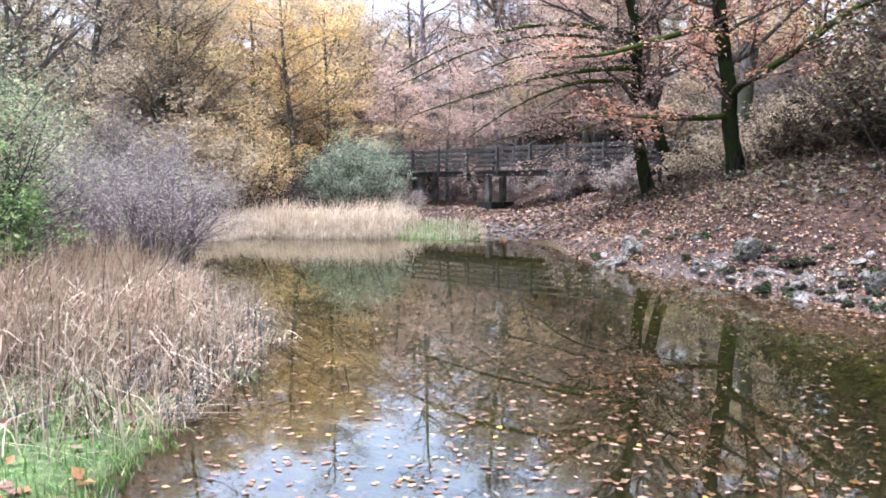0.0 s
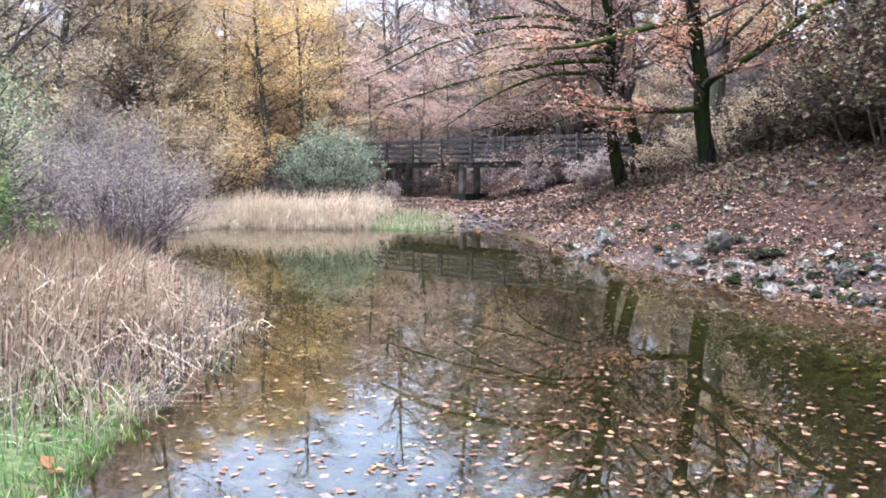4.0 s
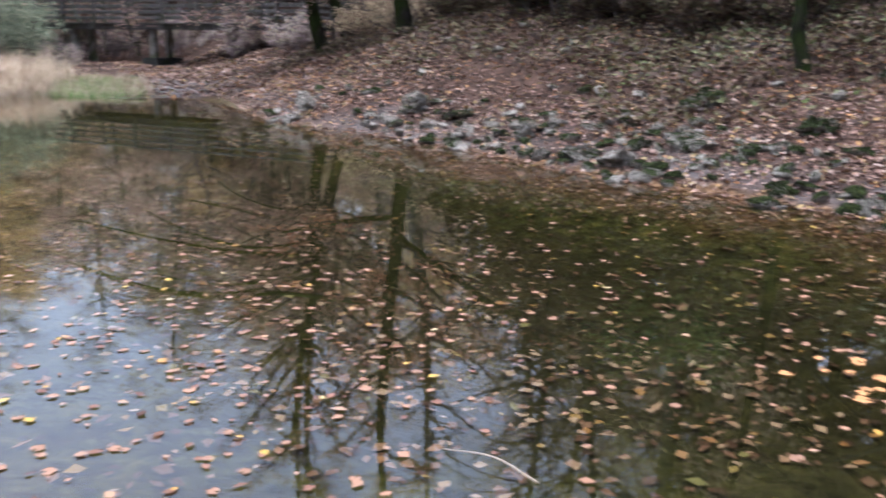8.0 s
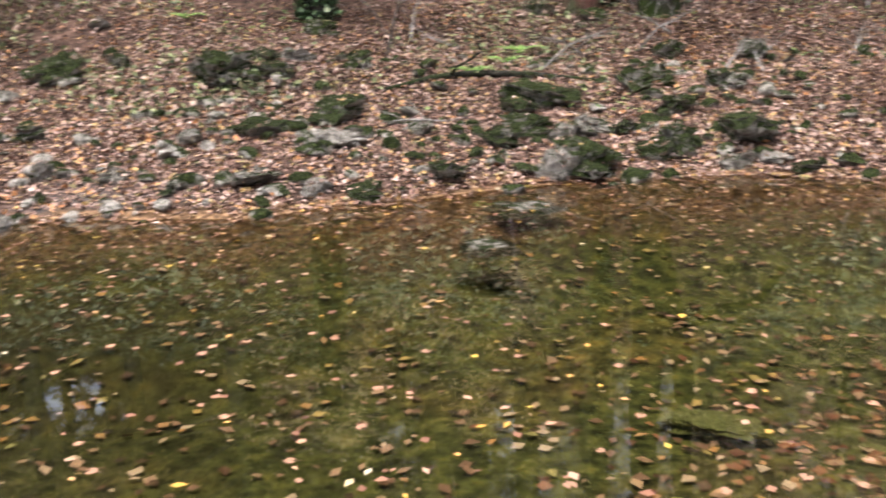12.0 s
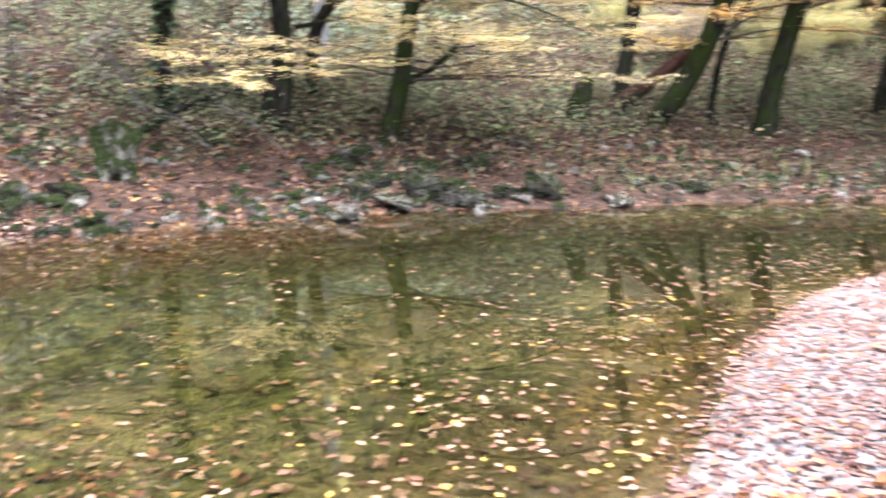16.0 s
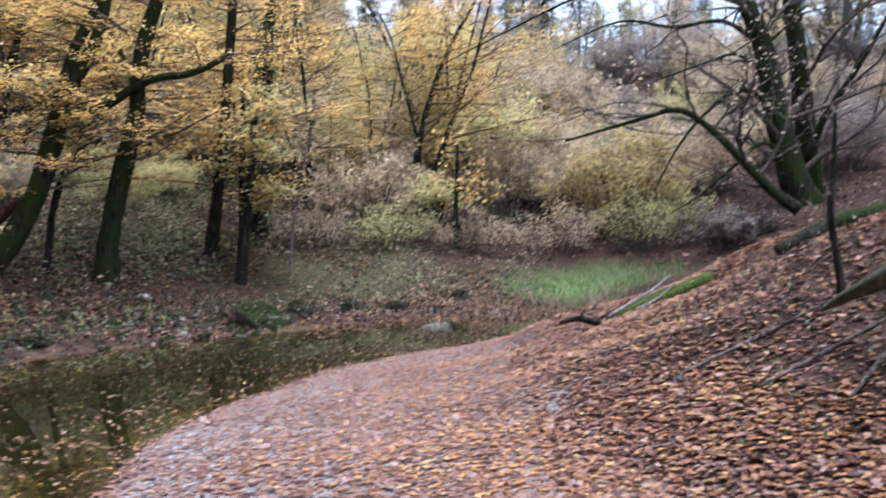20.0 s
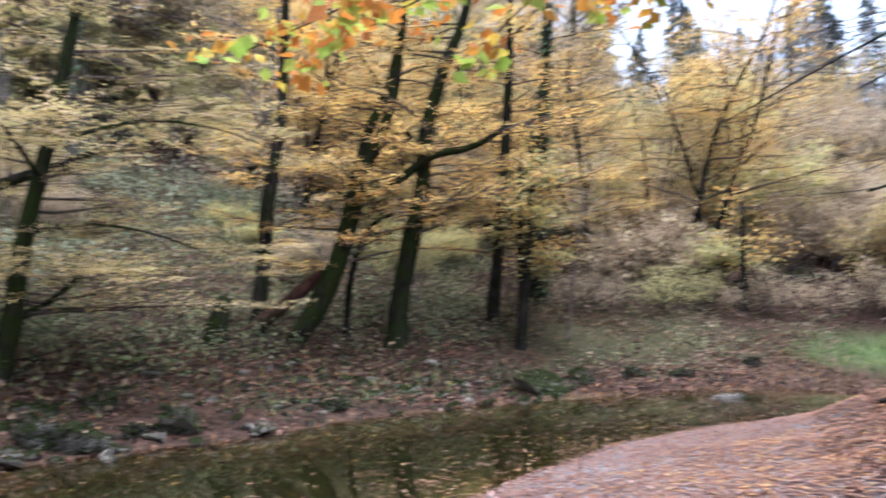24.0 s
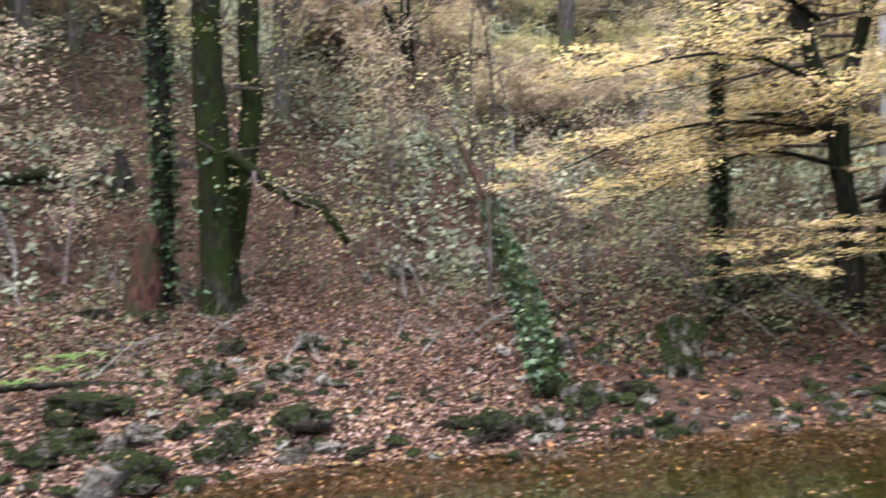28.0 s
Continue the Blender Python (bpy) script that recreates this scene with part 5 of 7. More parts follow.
tree("tree", "dark young beech with a low side shoot", [S["tA"], S["tA_b"]], BARK, LEAF_YELLOW, 12, 26, 3.4, 5, 0.072, 0.34, 0.3, 0.35, 1.25, plane=0.28, fan=6, hug=0.1, extra=[
    [(10.1, -11.5, 3.0, 0.04), (9.2, -12.2, 3.1, 0.025), (8.3, -12.9, 2.8, 0.012), (7.5, -13.4, 2.3, 0.004)],
    [(9.8, -11.8, 4.4, 0.04), (8.9, -12.8, 4.8, 0.025), (8.0, -13.7, 4.7, 0.012), (7.0, -14.4, 4.2, 0.004)],
    [(9.9, -11.6, 3.8, 0.04), (9.4, -10.6, 4.2, 0.025), (8.8, -9.7, 4.2, 0.012), (8.3, -9.0, 3.8, 0.004)]])
tree("tree_stump", "broken mossy stump beside leaning trunks", [S["stump"]], BARK, None, 13, 0, category="tree stump")
tree("tree", "dark upright trunk behind the broken stump", [S["tr3"]], BARK_DARK, LEAF_GOLD, 14, 16, 2.8, 5, 0.082, 0.3, 0.35, 0.25, 1.2, plane=0.35, fan=6, hug=0.12)
tree("tree", "leaning dark trunk that forks over the stream", [S["lean"], S["lean_l"], S["lean_r"], S["lean_b"]], BARK, LEAF_GOLD, 15, 16, 3.4, 5, 0.082, 0.3, 0.35, 0.4, 1.2, plane=0.35, fan=6, hug=0.12)
tree("sapling", "thin dark stem behind the leaning trunk", [S["thin4"]], BARK_DARK, LEAF_LIME, 16, 5, 1.2, 6, 0.1, 0.2, 0.2, 0.4)
tree("tree", "dark upright beech with golden leaves", [S["tD"]], BARK, LEAF_GOLD, 17, 34, 3.8, 5, 0.082, 0.3, 0.35, 0.25, 1.25, plane=0.35, fan=6, hug=0.12)
tree("tree", "slim dark trunk among golden leaves", [S["t5"]], BARK_DARK, LEAF_GOLD, 18, 28, 3.6, 5, 0.082, 0.3, 0.35, 0.2, 1.2, plane=0.35, fan=6, hug=0.13)
tree("sapling", "thin grey stem at the stream bank", [S["t6"]], BARK_DARK, LEAF_LIME, 19, 8, 1.5, 6, 0.12, 0.25, 0.2, 0.4)
tree("tree", "trunk bulging with dark ivy", [S["ivy2"]], BARK_DARK, LEAF_GOLD, 20, 20, 4.0, 5, 0.082, 0.3, 0.35, 0.3, ivy=1400, plane=0.35, fan=6, hug=0.14)
tree("tree", "slim ivy-clad trunk on the slope", [S["ivyL"]], BARK_DARK, LEAF_LIME, 21, 12, 2.4, 5, 0.072, 0.3, 0.3, 0.4, ivy=800, plane=0.28, fan=6, hug=0.1)
tree("tree", "large leaning tree with bare arching branches", [S["tR"], S["tR2"], S["tR3"]], BARK, LEAF_TAN, 22, 20, 4.4, 1, 0.12, 0.4, 0.3, 0.15, extra=[
    [(-8.5, -23.8, 4.6, 0.078), (-7.6, -23.5, 5.2, 0.066), (-6.7, -23.2, 4.8, 0.048), (-5.7, -22.8, 3.8, 0.03), (-4.9, -22.5, 2.5, 0.009)],
    [(-8.0, -24.0, 6.6, 0.078), (-7.0, -23.6, 7.0, 0.06), (-5.7, -23.3, 6.8, 0.048), (-4.3, -23.0, 6.9, 0.03), (-2.6, -22.8, 6.2, 0.009)],
    [(-8.8, -23.7, 3.3, 0.066), (-7.9, -23.2, 3.8, 0.054), (-7.0, -22.8, 3.2, 0.042), (-6.1, -22.5, 2.5, 0.024), (-5.2, -22.2, 2.0, 0.0072)],
    [(-9.5, -24.5, 3.4, 0.12), (-9.9, -24.2, 4.6, 0.096), (-10.6, -23.8, 5.8, 0.072), (-11.4, -23.4, 7.4, 0.042)],
    [(-8.3, -23.9, 5.6, 0.06), (-7.2, -23.0, 6.0, 0.042), (-6.0, -22.2, 5.6, 0.03), (-4.4, -21.6, 5.0, 0.0072)]])
tree("sapling", "thin dark sapling stem on the leafy bank", [S["sap"]], BARK_DARK, None, 23, 3, 0.5, levels=2)
tree("sapling", "thin grey stem by the stream", [S["t8"]], BARK_DARK, LEAF_GOLD, 25, 6, 1.3, 6, 0.12, 0.25, 0.2, 0.4)
tree("tree", "thin far trunk at the meadow edge", [S["farT"]], BARK_DARK, LEAF_GOLD, 26, 8, 1.6, 2, 0.11, 0.3, 0.3, 0.4)
tree("tree", "short leaning far trunk", [S["farT2"]], BARK_DARK, LEAF_LIME, 27, 6, 1.4, 6, 0.14, 0.3, 0.3, 0.4)


def generic_tree(label, tall, bark, leaf, seed, limbs, length, each, size, spread, level, from_s, ivy=0, plane=1.0):
    rng = np.random.RandomState(seed)
    stem = wander(rng, (0, 0, 0), (0.05, 0.02, 1), tall, 0.018 * tall, 0.03, 7, 0.06, 0.1)
    stems = [stem]
    if plane < 1:
        stems = [wander(rng, (0, 0, 0), (q, 0.3 * q, 1), tall * h, 0.013 * tall * h, 0.02, 8, 0.13, 0.05) for q, h in ((0.22, 1.0), (-0.25, 0.8), (0.05, 0.65))]
    return tree("tree", label, stems, bark, leaf, seed, limbs, length, each, size, spread, level, from_s, 1.2, 3, 0.0, ivy, group="woodland trees", hug=spread, twig=TWIG_HAZED if plane == 1 else TWIG, plane=plane, fan=4 if plane == 1 else 6)


def conifer(label, tall, seed):
    rng = np.random.RandomState(seed)
    root = thing("conifer", label, "conifer tree", (0, 0, 0), "woodland conifers")
    part("trunk", tubes_mesh("trunk", [wander(rng, (0, 0, -0.3), (0, 0, 1), tall, 0.3, 0.03, 6, 0.02)], BARK_DARK, 8), root)
    pts, lines = [], []
    for i in range(150):
        s = 0.12 + 0.88 * (i / 150)
        a, ln = rng.uniform(0, 6.28), (1 - s) * tall * 0.3 * rng.uniform(0.6, 1.1) + 0.08
        b = wander(rng, (0, 0, s * tall), (math.cos(a), math.sin(a), -0.25), ln, 0.04, 0.008, 4, 0.08)
        lines.append(b)
        for k in range(1, 5):
            pts.append(b[k, :3] + rng.normal(0, 1, (16, 3)) * np.array([0.34, 0.34, 0.16]) * (0.25 + 0.9 * (1 - s)))
    part("branchwork", tubes_mesh("branchwork", lines, BARK_DARK, 4), root, kind="stuff")
    pts = np.vstack(pts)
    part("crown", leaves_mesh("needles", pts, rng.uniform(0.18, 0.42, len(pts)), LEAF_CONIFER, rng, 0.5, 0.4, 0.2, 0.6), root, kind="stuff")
    return root


KINDS = {
    "amber": generic_tree("autumn tree in muted amber leaf", 12, BARK_HAZED, LEAF_AMBER, 110, 30, 5.6, 15, 0.126, 0.6, 0.35, 0.1),
    "gold": generic_tree("autumn tree in golden yellow leaf", 13, BARK_HAZED, LEAF_GOLD, 101, 30, 5.6, 13, 0.126, 0.55, 0.3, 0.15),
    "yellow": generic_tree("autumn tree with pale yellow leaves", 12, BARK_HAZED, LEAF_YELLOW, 102, 28, 5.6, 12, 0.118, 0.55, 0.22, 0.15),
    "lime": generic_tree("autumn tree in yellow-green leaf", 11, BARK_HAZED, LEAF_LIME, 103, 28, 5.2, 13, 0.118, 0.55, 0.3, 0.12),
    "tan": generic_tree("woodland tree with thin tan leaves", 13, BARK_HAZED, LEAF_TAN, 104, 32, 5.4, 14, 0.118, 0.6, 0.4, 0.12),
    "pink": generic_tree("autumn tree with russet pink leaves", 12, BARK_HAZED, LEAF_PINK, 105, 28, 5.2, 13, 0.118, 0.55, 0.25, 0.15),
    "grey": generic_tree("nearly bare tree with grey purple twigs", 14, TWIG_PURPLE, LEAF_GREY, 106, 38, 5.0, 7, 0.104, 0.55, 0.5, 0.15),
    "bare": generic_tree("tall bare dark tree with few leaves", 15, BARK_HAZED, LEAF_TAN, 107, 30, 4.2, 2, 0.104, 0.5, 0.5, 0.35),
    "ivy": generic_tree("woodland trunk clad in ivy", 13, BARK_HAZED, LEAF_LIME, 108, 24, 4.4, 8, 0.111, 0.5, 0.35, 0.35, 1200),
    "beech": generic_tree("beech with tiers of golden leaves", 10, BARK_DARK, LEAF_GOLD, 113, 20, 4.4, 6, 0.095, 0.26, 0.5, 0.2, plane=0.6),
    "pale_beech": generic_tree("beech with tiers of pale yellow leaves", 10, BARK_DARK, LEAF_YELLOW, 114, 20, 4.4, 6, 0.09, 0.26, 0.5, 0.2, plane=0.6),
    "conifer": conifer("tall conifer on the far hill, haze put into its needle colour", 19, 109),
}
KINDS["pole"] = tree("sapling", "thin bare sapling among the undergrowth", [[(0, 0, 0, 0.035), (0.1, 0.05, 1.6, 0.03), (0.05, 0.2, 3.4, 0.022), (0.3, 0.2, 5.2, 0.008)]], TWIG, LEAF_LIME, 111, 12, 1.3, 1, 0.075, 0.25, 0.2, 0.3, group="saplings on the slope")
KINDS["leaner"] = tree("sapling", "thin leaning sapling with few leaves", [[(0, 0, 0, 0.03), (0.5, 0.05, 1.3, 0.026), (1.2, 0.2, 2.6, 0.018), (1.6, 0.5, 3.8, 0.006)]], TWIG_PURPLE, LEAF_TAN, 112, 12, 1.2, 2, 0.09, 0.25, 0.2, 0.2, group="saplings on the slope")
FIRST = set()


def plant(kind, x, y, scale, rng):
    ob = KINDS[kind]
    m = pose(x, y, float(height(x, y)) - 0.05, 0, 0, rng.uniform(0, 360))
    if kind in FIRST:
        ob = copy_thing(ob, m)
    else:
        FIRST.add(kind)
        ob.matrix_basis = m
    ob.scale = (scale, scale, scale * rng.uniform(0.9, 1.1))


def polar(az, dist):
    return dist * math.sin(radians(az)), dist * math.cos(radians(az)) - 0.6


def woods(az0, az1, d0, d1, count, kinds, seed, scale=(0.75, 1.15), gap=2.6):
    rng = random.Random(seed)
    placed = []
    tries = 0
    while len(placed) < count and tries < 4000:
        tries += 1
        x, y = polar(rng.uniform(az0, az1), math.sqrt(rng.uniform(d0 * d0, d1 * d1)))
        if any(math.hypot(x - a, y - b) < gap for a, b in placed) or float(shore_distance(np.array([x]), np.array([y]))[0]) < 2:
            continue
        t = (x - 3.9) * 12 + (y - 34) * 10.96
        if abs(t) / 16.25 < 1.6 and -12 < x < 14:
            continue
        placed.append((x, y))
        plant(rng.choice(kinds), x, y, rng.uniform(*scale), rng)


woods(-36, -16, 24, 60, 30, ["tan", "tan", "lime", "tan", "grey", "yellow"], 1)
woods(-18, -6, 36, 54, 14, ["amber", "amber", "gold", "tan"], 2, (0.65, 0.95))
woods(128, 160, 36, 62, 20, ["lime", "yellow", "ivy", "tan"], 23, (1.1, 1.5))
woods(-16, 12, 48, 62, 20, ["tan", "grey", "pink", "pink", "tan", "amber"], 3, (0.75, 0.95))
woods(-16, 12, 62, 85, 10, ["tan", "grey", "tan", "amber"], 14, (0.9, 1.15))
woods(-6, 10, 40, 50, 8, ["pink", "grey", "pink"], 4, (0.5, 0.7))
woods(8, 34, 36, 66, 26, ["lime", "tan", "yellow", "tan", "pink"], 5, (0.8, 1.15))
woods(34, 100, 22, 55, 34, ["tan", "lime", "tan", "lime", "ivy"], 6, (0.9, 1.3))
woods(100, 150, 24, 58, 26, ["lime", "pale_beech", "ivy", "bare", "pale_beech", "lime"], 7)
woods(108, 136, 38, 60, 12, ["lime", "tan", "yellow", "ivy"], 19, (0.9, 1.2))
woods(145, 172, 24, 60, 18, ["beech", "pale_beech", "lime", "beech", "tan", "ivy"], 8)
woods(150, 178, 32, 60, 14, ["yellow", "lime", "gold", "tan"], 9, (0.55, 0.9))
woods(176, 202, 42, 75, 24, ["yellow", "lime", "tan", "grey", "grey", "tan"], 13, (0.3, 0.5))
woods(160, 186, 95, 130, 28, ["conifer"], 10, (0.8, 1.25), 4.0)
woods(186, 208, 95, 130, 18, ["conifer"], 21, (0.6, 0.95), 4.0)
woods(203, 226, 20, 60, 14, ["bare", "tan", "grey", "yellow"], 11)
woods(36, 84, 22, 40, 26, ["tan", "bare", "tan", "ivy", "lime"], 20, (1.0, 1.4), 3.0)
woods(44, 64, 34, 50, 9, ["tan", "ivy", "lime"], 28, (1.1, 1.4), 2.5)
woods(13, 31, 28, 36, 5, ["bare"], 24, (1.0, 1.2))
woods(-7, 6, 50, 62, 9, ["pink", "grey", "tan"], 25, (0.95, 1.2))
woods(160, 180, 25, 40, 14, ["beech", "pale_beech", "beech", "tan"], 26, (0.6, 0.95), 2.6)
woods(98, 126, 15, 28, 26, ["leaner", "pole", "leaner"], 22, (0.5, 1.0), 0.8)
# Unseen trees on the west side, added to block sky light and reflections.
woods(228, 322, 18, 55, 12, ["bare", "grey", "grey"], 12)
woods(70, 150, 15, 42, 64, ["pole", "leaner", "pole"], 16, (0.6, 1.3), 1.0)
woods(150, 178, 19, 40, 26, ["pole", "leaner"], 17, (0.6, 1.2), 1.0)
woods(12, 60, 20, 45, 26, ["pole", "leaner"], 18, (0.6, 1.3), 1.2)
# ---- shrubs, reeds and grass ----
def shrub(name, label, x, y, rx, ry, tall, leaf, twig, seed, leaves=5000, size=0.09, stems=26, low=0.1, category="shrub"):
    """A many-stemmed shrub with an uneven outline."""
    rng = np.random.RandomState(seed)
    z = float(height(x, y))
    root = thing(name, label, category, (x, y, z))
    lines, tips = [], []
    for _ in range(stems):
        a, q = rng.uniform(0, 6.28), math.sqrt(rng.rand())
        base = np.array([math.cos(a) * rx * q * 0.45, math.sin(a) * ry * q * 0.45, -0.15])
        top = np.array([math.cos(a) * rx * q, math.sin(a) * ry * q, tall * (1 - 0.45 * q * q) * rng.uniform(0.6, 1.08)])
        r = 0.012 + 0.006 * tall
        b = wander(rng, base, top - base, np.linalg.norm(top - base), r, 0.004, 6, 0.12)
        lines.append(b)
        tips += [p[:3] for p in b[2:]]
        l2, t2 = branches(rng, b, 8, tall * 0.36, low + 0.1, 0.9, 2, 0.04)
        lines += l2
        tips += t2 + t2
    part("branchwork", tubes_mesh("branchwork", lines, twig, 4), root, kind="stuff")
    if leaves:
        tips = np.asarray(tips)
        tips = tips[tips[:, 2] > low * tall]
        pts = spray(rng, tips[rng.randint(0, len(tips), leaves)], 1, 0.03 * tall + 0.02, 0.8)
        part("crown", leaves_mesh("crown", pts, rng.uniform(0.6, 1.3, len(pts)) * size, leaf, rng, 0.35, 0.6, 0.25), root, kind="stuff")
    return root


shrub("shrub", "tall green and yellowish shrub on the bank", -6.6, 11.2, 1.5, 1.5, 3.9, LEAF_PRIVET, TWIG, 201, 17000, 0.055, 34)
shrub("shrub", "dark green leafy bush low on the bank", -5.7, 9.8, 1.3, 1.2, 1.8, LEAF_GREEN, TWIG, 202, 9000, 0.06)
shrub("shrub", "grey purple leafless shrub beside the pond", -6.1, 17.0, 2.1, 2.2, 2.5, LEAF_GREY, TWIG_PURPLE, 203, 14000, 0.045, 54)
shrub("shrub", "grey purple leafless shrub beside the pond", -6.9, 14.2, 1.6, 1.6, 2.9, LEAF_GREY, TWIG_PURPLE, 204, 14000, 0.045, 54)
shrub("shrub", "grey purple leafless shrub beside the pond", -7.0, 20.2, 1.8, 1.9, 2.6, LEAF_GREY, TWIG_PURPLE, 205, 12000, 0.05, 50)
shrub("shrub", "brownish purple bush with wilted leaves", -6.3, 12.4, 1.3, 1.2, 2.2, LEAF_GREY, TWIG_PURPLE, 206, 9000, 0.055, 34)
shrub("shrub", "tall grey green shrub behind the bank", -9.4, 18.5, 2.0, 2.0, 4.2, LEAF_PRIVET, TWIG_PURPLE, 207, 12000, 0.06, 34)
shrub("shrub", "russet bush with wilted leaves on the bank", -7.6, 12.6, 1.2, 1.2, 2.6, LEAF_PINK, TWIG_PURPLE, 218, 7000, 0.055)
shrub("shrub", "pale yellow-green bush behind the bank", -8.4, 14.8, 1.5, 1.5, 4.2, LEAF_LIME, TWIG, 219, 9000, 0.06)
shrub("shrub", "grey green shrub behind the reeds", -9.6, 26.0, 2.2, 2.2, 4.0, LEAF_GREY, TWIG_PURPLE, 208, 7000, 0.12, 40)
shrub("shrub", "orange yellow bush hanging over the far bank", -7.4, 31.5, 1.7, 1.7, 4.4, LEAF_AMBER, TWIG, 209, 12000, 0.09)
shrub("willow_bush", "rounded grey green willow before the bridge", -3.2, 33.0, 1.9, 1.7, 3.2, LEAF_WILLOW, TWIG, 210, 20000, 0.08, 44)
for i, (x, y, w, h) in enumerate(((4.6, 32.5, 1.3, 1.7), (3.3, 38.5, 1.8, 1.6), (0.4, 41.0, 2.0, 1.8), (-5.2, 36.5, 1.6, 2.0), (5.9, 28.6, 1.0, 1.3), (-1.6, 36.8, 1.2, 1.2))):
    shrub("shrub", "tangle of grey leafless twigs by the bridge", x, y, w, w, h, LEAF_GREY, TWIG_PURPLE, 211 + i, 1800, 0.1, 26)
shrub("shrub", "yellow-green bush at the meadow edge", -4.7, -25.2, 1.7, 1.7, 3.5, LEAF_YELLOW, TWIG, 221, 9000, 0.12)
shrub("shrub", "grey twiggy bush at the meadow edge", -6.6, -27.5, 1.8, 1.8, 1.9, LEAF_TAN, TWIG_PURPLE, 222, 4500, 0.12)
shrub("shrub", "grey twiggy bush at the meadow edge", -1.8, -28.0, 2.0, 2.0, 2.4, LEAF_TAN, TWIG_PURPLE, 223, 4500, 0.12)
for i, (x, y, w, h) in enumerate(((-2.6, -23.4, 1.3, 1.3), (-4.8, -22.8, 1.3, 1.5), (-0.6, -23.6, 1.4, 1.2), (1.4, -23.2, 1.3, 1.3), (3.4, -22.4, 1.2, 1.2), (-6.0, -23.9, 1.2, 1.1))):
    shrub("shrub", "low brownish twiggy bush at the stream head", x, y, w, w, h, LEAF_LIME if i % 2 else LEAF_TAN, TWIG, 330 + i, 3600, 0.055, 26)
shrub("shrub", "dark thorny bush under the leaning tree", -6.4, -21.8, 1.3, 1.3, 0.9, LEAF_GREY, TWIG, 224, 4000, 0.1)
shrub("shrub", "tan twiggy bush at the foot of the wood", 2.4, -25.6, 1.8, 1.8, 2.6, LEAF_TAN, TWIG, 225, 5500, 0.13)
for i, (x, y, w, h) in enumerate(((9.2, 16.6, 1.9, 3.6), (10.4, 18.4, 2.2, 4.6), (12.6, 16.2, 2.2, 3.6), (12.3, 19.8, 2.2, 3.0), (13.8, 21.5, 2.4, 2.6), (10.6, 19.6, 1.7, 1.6), (16.4, 18.6, 2.6, 3.2), (15.2, 25.0, 2.6, 3.4))):
    shrub("shrub", "dark wilted undergrowth on the steep slope", x, y, w, w, h, LEAF_DARK if i != 2 else LEAF_GREEN, TWIG, 231 + i, 5500, 0.12, 26)

for i, (x, y, w, h) in enumerate(((8.2, 21.6, 1.1, 1.5), (8.9, 19.6, 1.3, 1.7), (9.6, 17.6, 1.2, 1.5), (10.2, 15.6, 1.3, 1.5), (11.6, 13.6, 1.4, 1.7), (9.6, 22.6, 1.5, 1.8), (11.0, 24.0, 1.7, 2.0), (7.6, 26.5, 1.1, 1.2), (8.8, 25.4, 1.3, 1.5), (13.4, 13.6, 1.6, 2.0), (9.2, 28.0, 1.4, 1.8), (10.4, 13.6, 1.2, 1.2), (9.5, 15.1, 1.1, 1.2), (11.2, 12.2, 1.2, 1.3), (8.7, 17.3, 1.0, 1.0), (12.4, 12.0, 1.4, 1.6), (8.0, 19.2, 0.9, 0.9))):
    shrub("shrub", "tangled brambles with wilted brown leaves", x, y, w, w, h, LEAF_TAN if i in (0, 5, 6, 7, 8, 10) else LEAF_DARK, TWIG, 241 + i, 4200 if i not in (0, 7, 8, 10) else 1800, 0.085, 24)


THICKETS = [shrub("shrub", lab, x, y, 2.4, 2.4, h, leaf, twig, 270 + i, 11000, 0.12, 24) for i, (lab, x, y, h, leaf, twig) in enumerate((
    ("tan bush in the wood beyond the bridge", -12.0, 34.0, 4.2, LEAF_TAN, TWIG), ("amber bush in the wood", -10.5, 44.0, 4.5, LEAF_AMBER, TWIG),
    ("yellow-green bush in the wood", 5.5, -31.0, 3.6, LEAF_LIME, TWIG), ("grey leafless thicket in the wood", 1.5, 52.0, 4.0, LEAF_GREY, TWIG_PURPLE),
    ("russet bush in the wood", 8.5, 46.0, 3.8, LEAF_PINK, TWIG)))]


def thickets(az0, az1, d0, d1, count, picks, seed, scale=(0.7, 1.2)):
    rng = random.Random(seed)
    for _ in range(count):
        x, y = polar(rng.uniform(az0, az1), rng.uniform(d0, d1))
        if float(shore_distance(np.array([x]), np.array([y]))[0]) < 4 or (abs((x - 3.9) * 12 + (y - 34) * 10.96) / 16.25 < 2.4 and -12 < x < 14):
            continue
        ob = copy_thing(THICKETS[rng.choice(picks)], pose(x, y, float(height(x, y)), 0, 0, rng.uniform(0, 360)))
        s = rng.uniform(*scale)
        ob.scale = (s, s, s * rng.uniform(0.8, 1.2))


thickets(-34, -16, 27, 55, 22, (0, 0, 1, 3), 31)
thickets(-12, 14, 46, 75, 26, (0, 1, 3, 4, 3), 32)
thickets(10, 30, 34, 60, 14, (0, 4, 3), 33)
thickets(50, 140, 22, 34, 26, (0, 2, 0), 34, (0.35, 0.7))
thickets(50, 140, 34, 58, 34, (0, 2, 3, 0), 36, (0.7, 1.3))
thickets(200, 230, 27, 48, 22, (0, 3, 3), 38, (0.4, 0.8))
thickets(170, 196, 27, 40, 26, (0, 0, 2, 1), 37, (0.4, 0.75))
thickets(148, 186, 29, 62, 40, (0, 1, 2, 2), 35)
thickets(186, 204, 29, 60, 26, (0, 3, 2, 3, 1), 39, (0.4, 0.75))
thickets(136, 162, 36, 56, 18, (0, 2, 2, 1), 41, (1.3, 1.9))
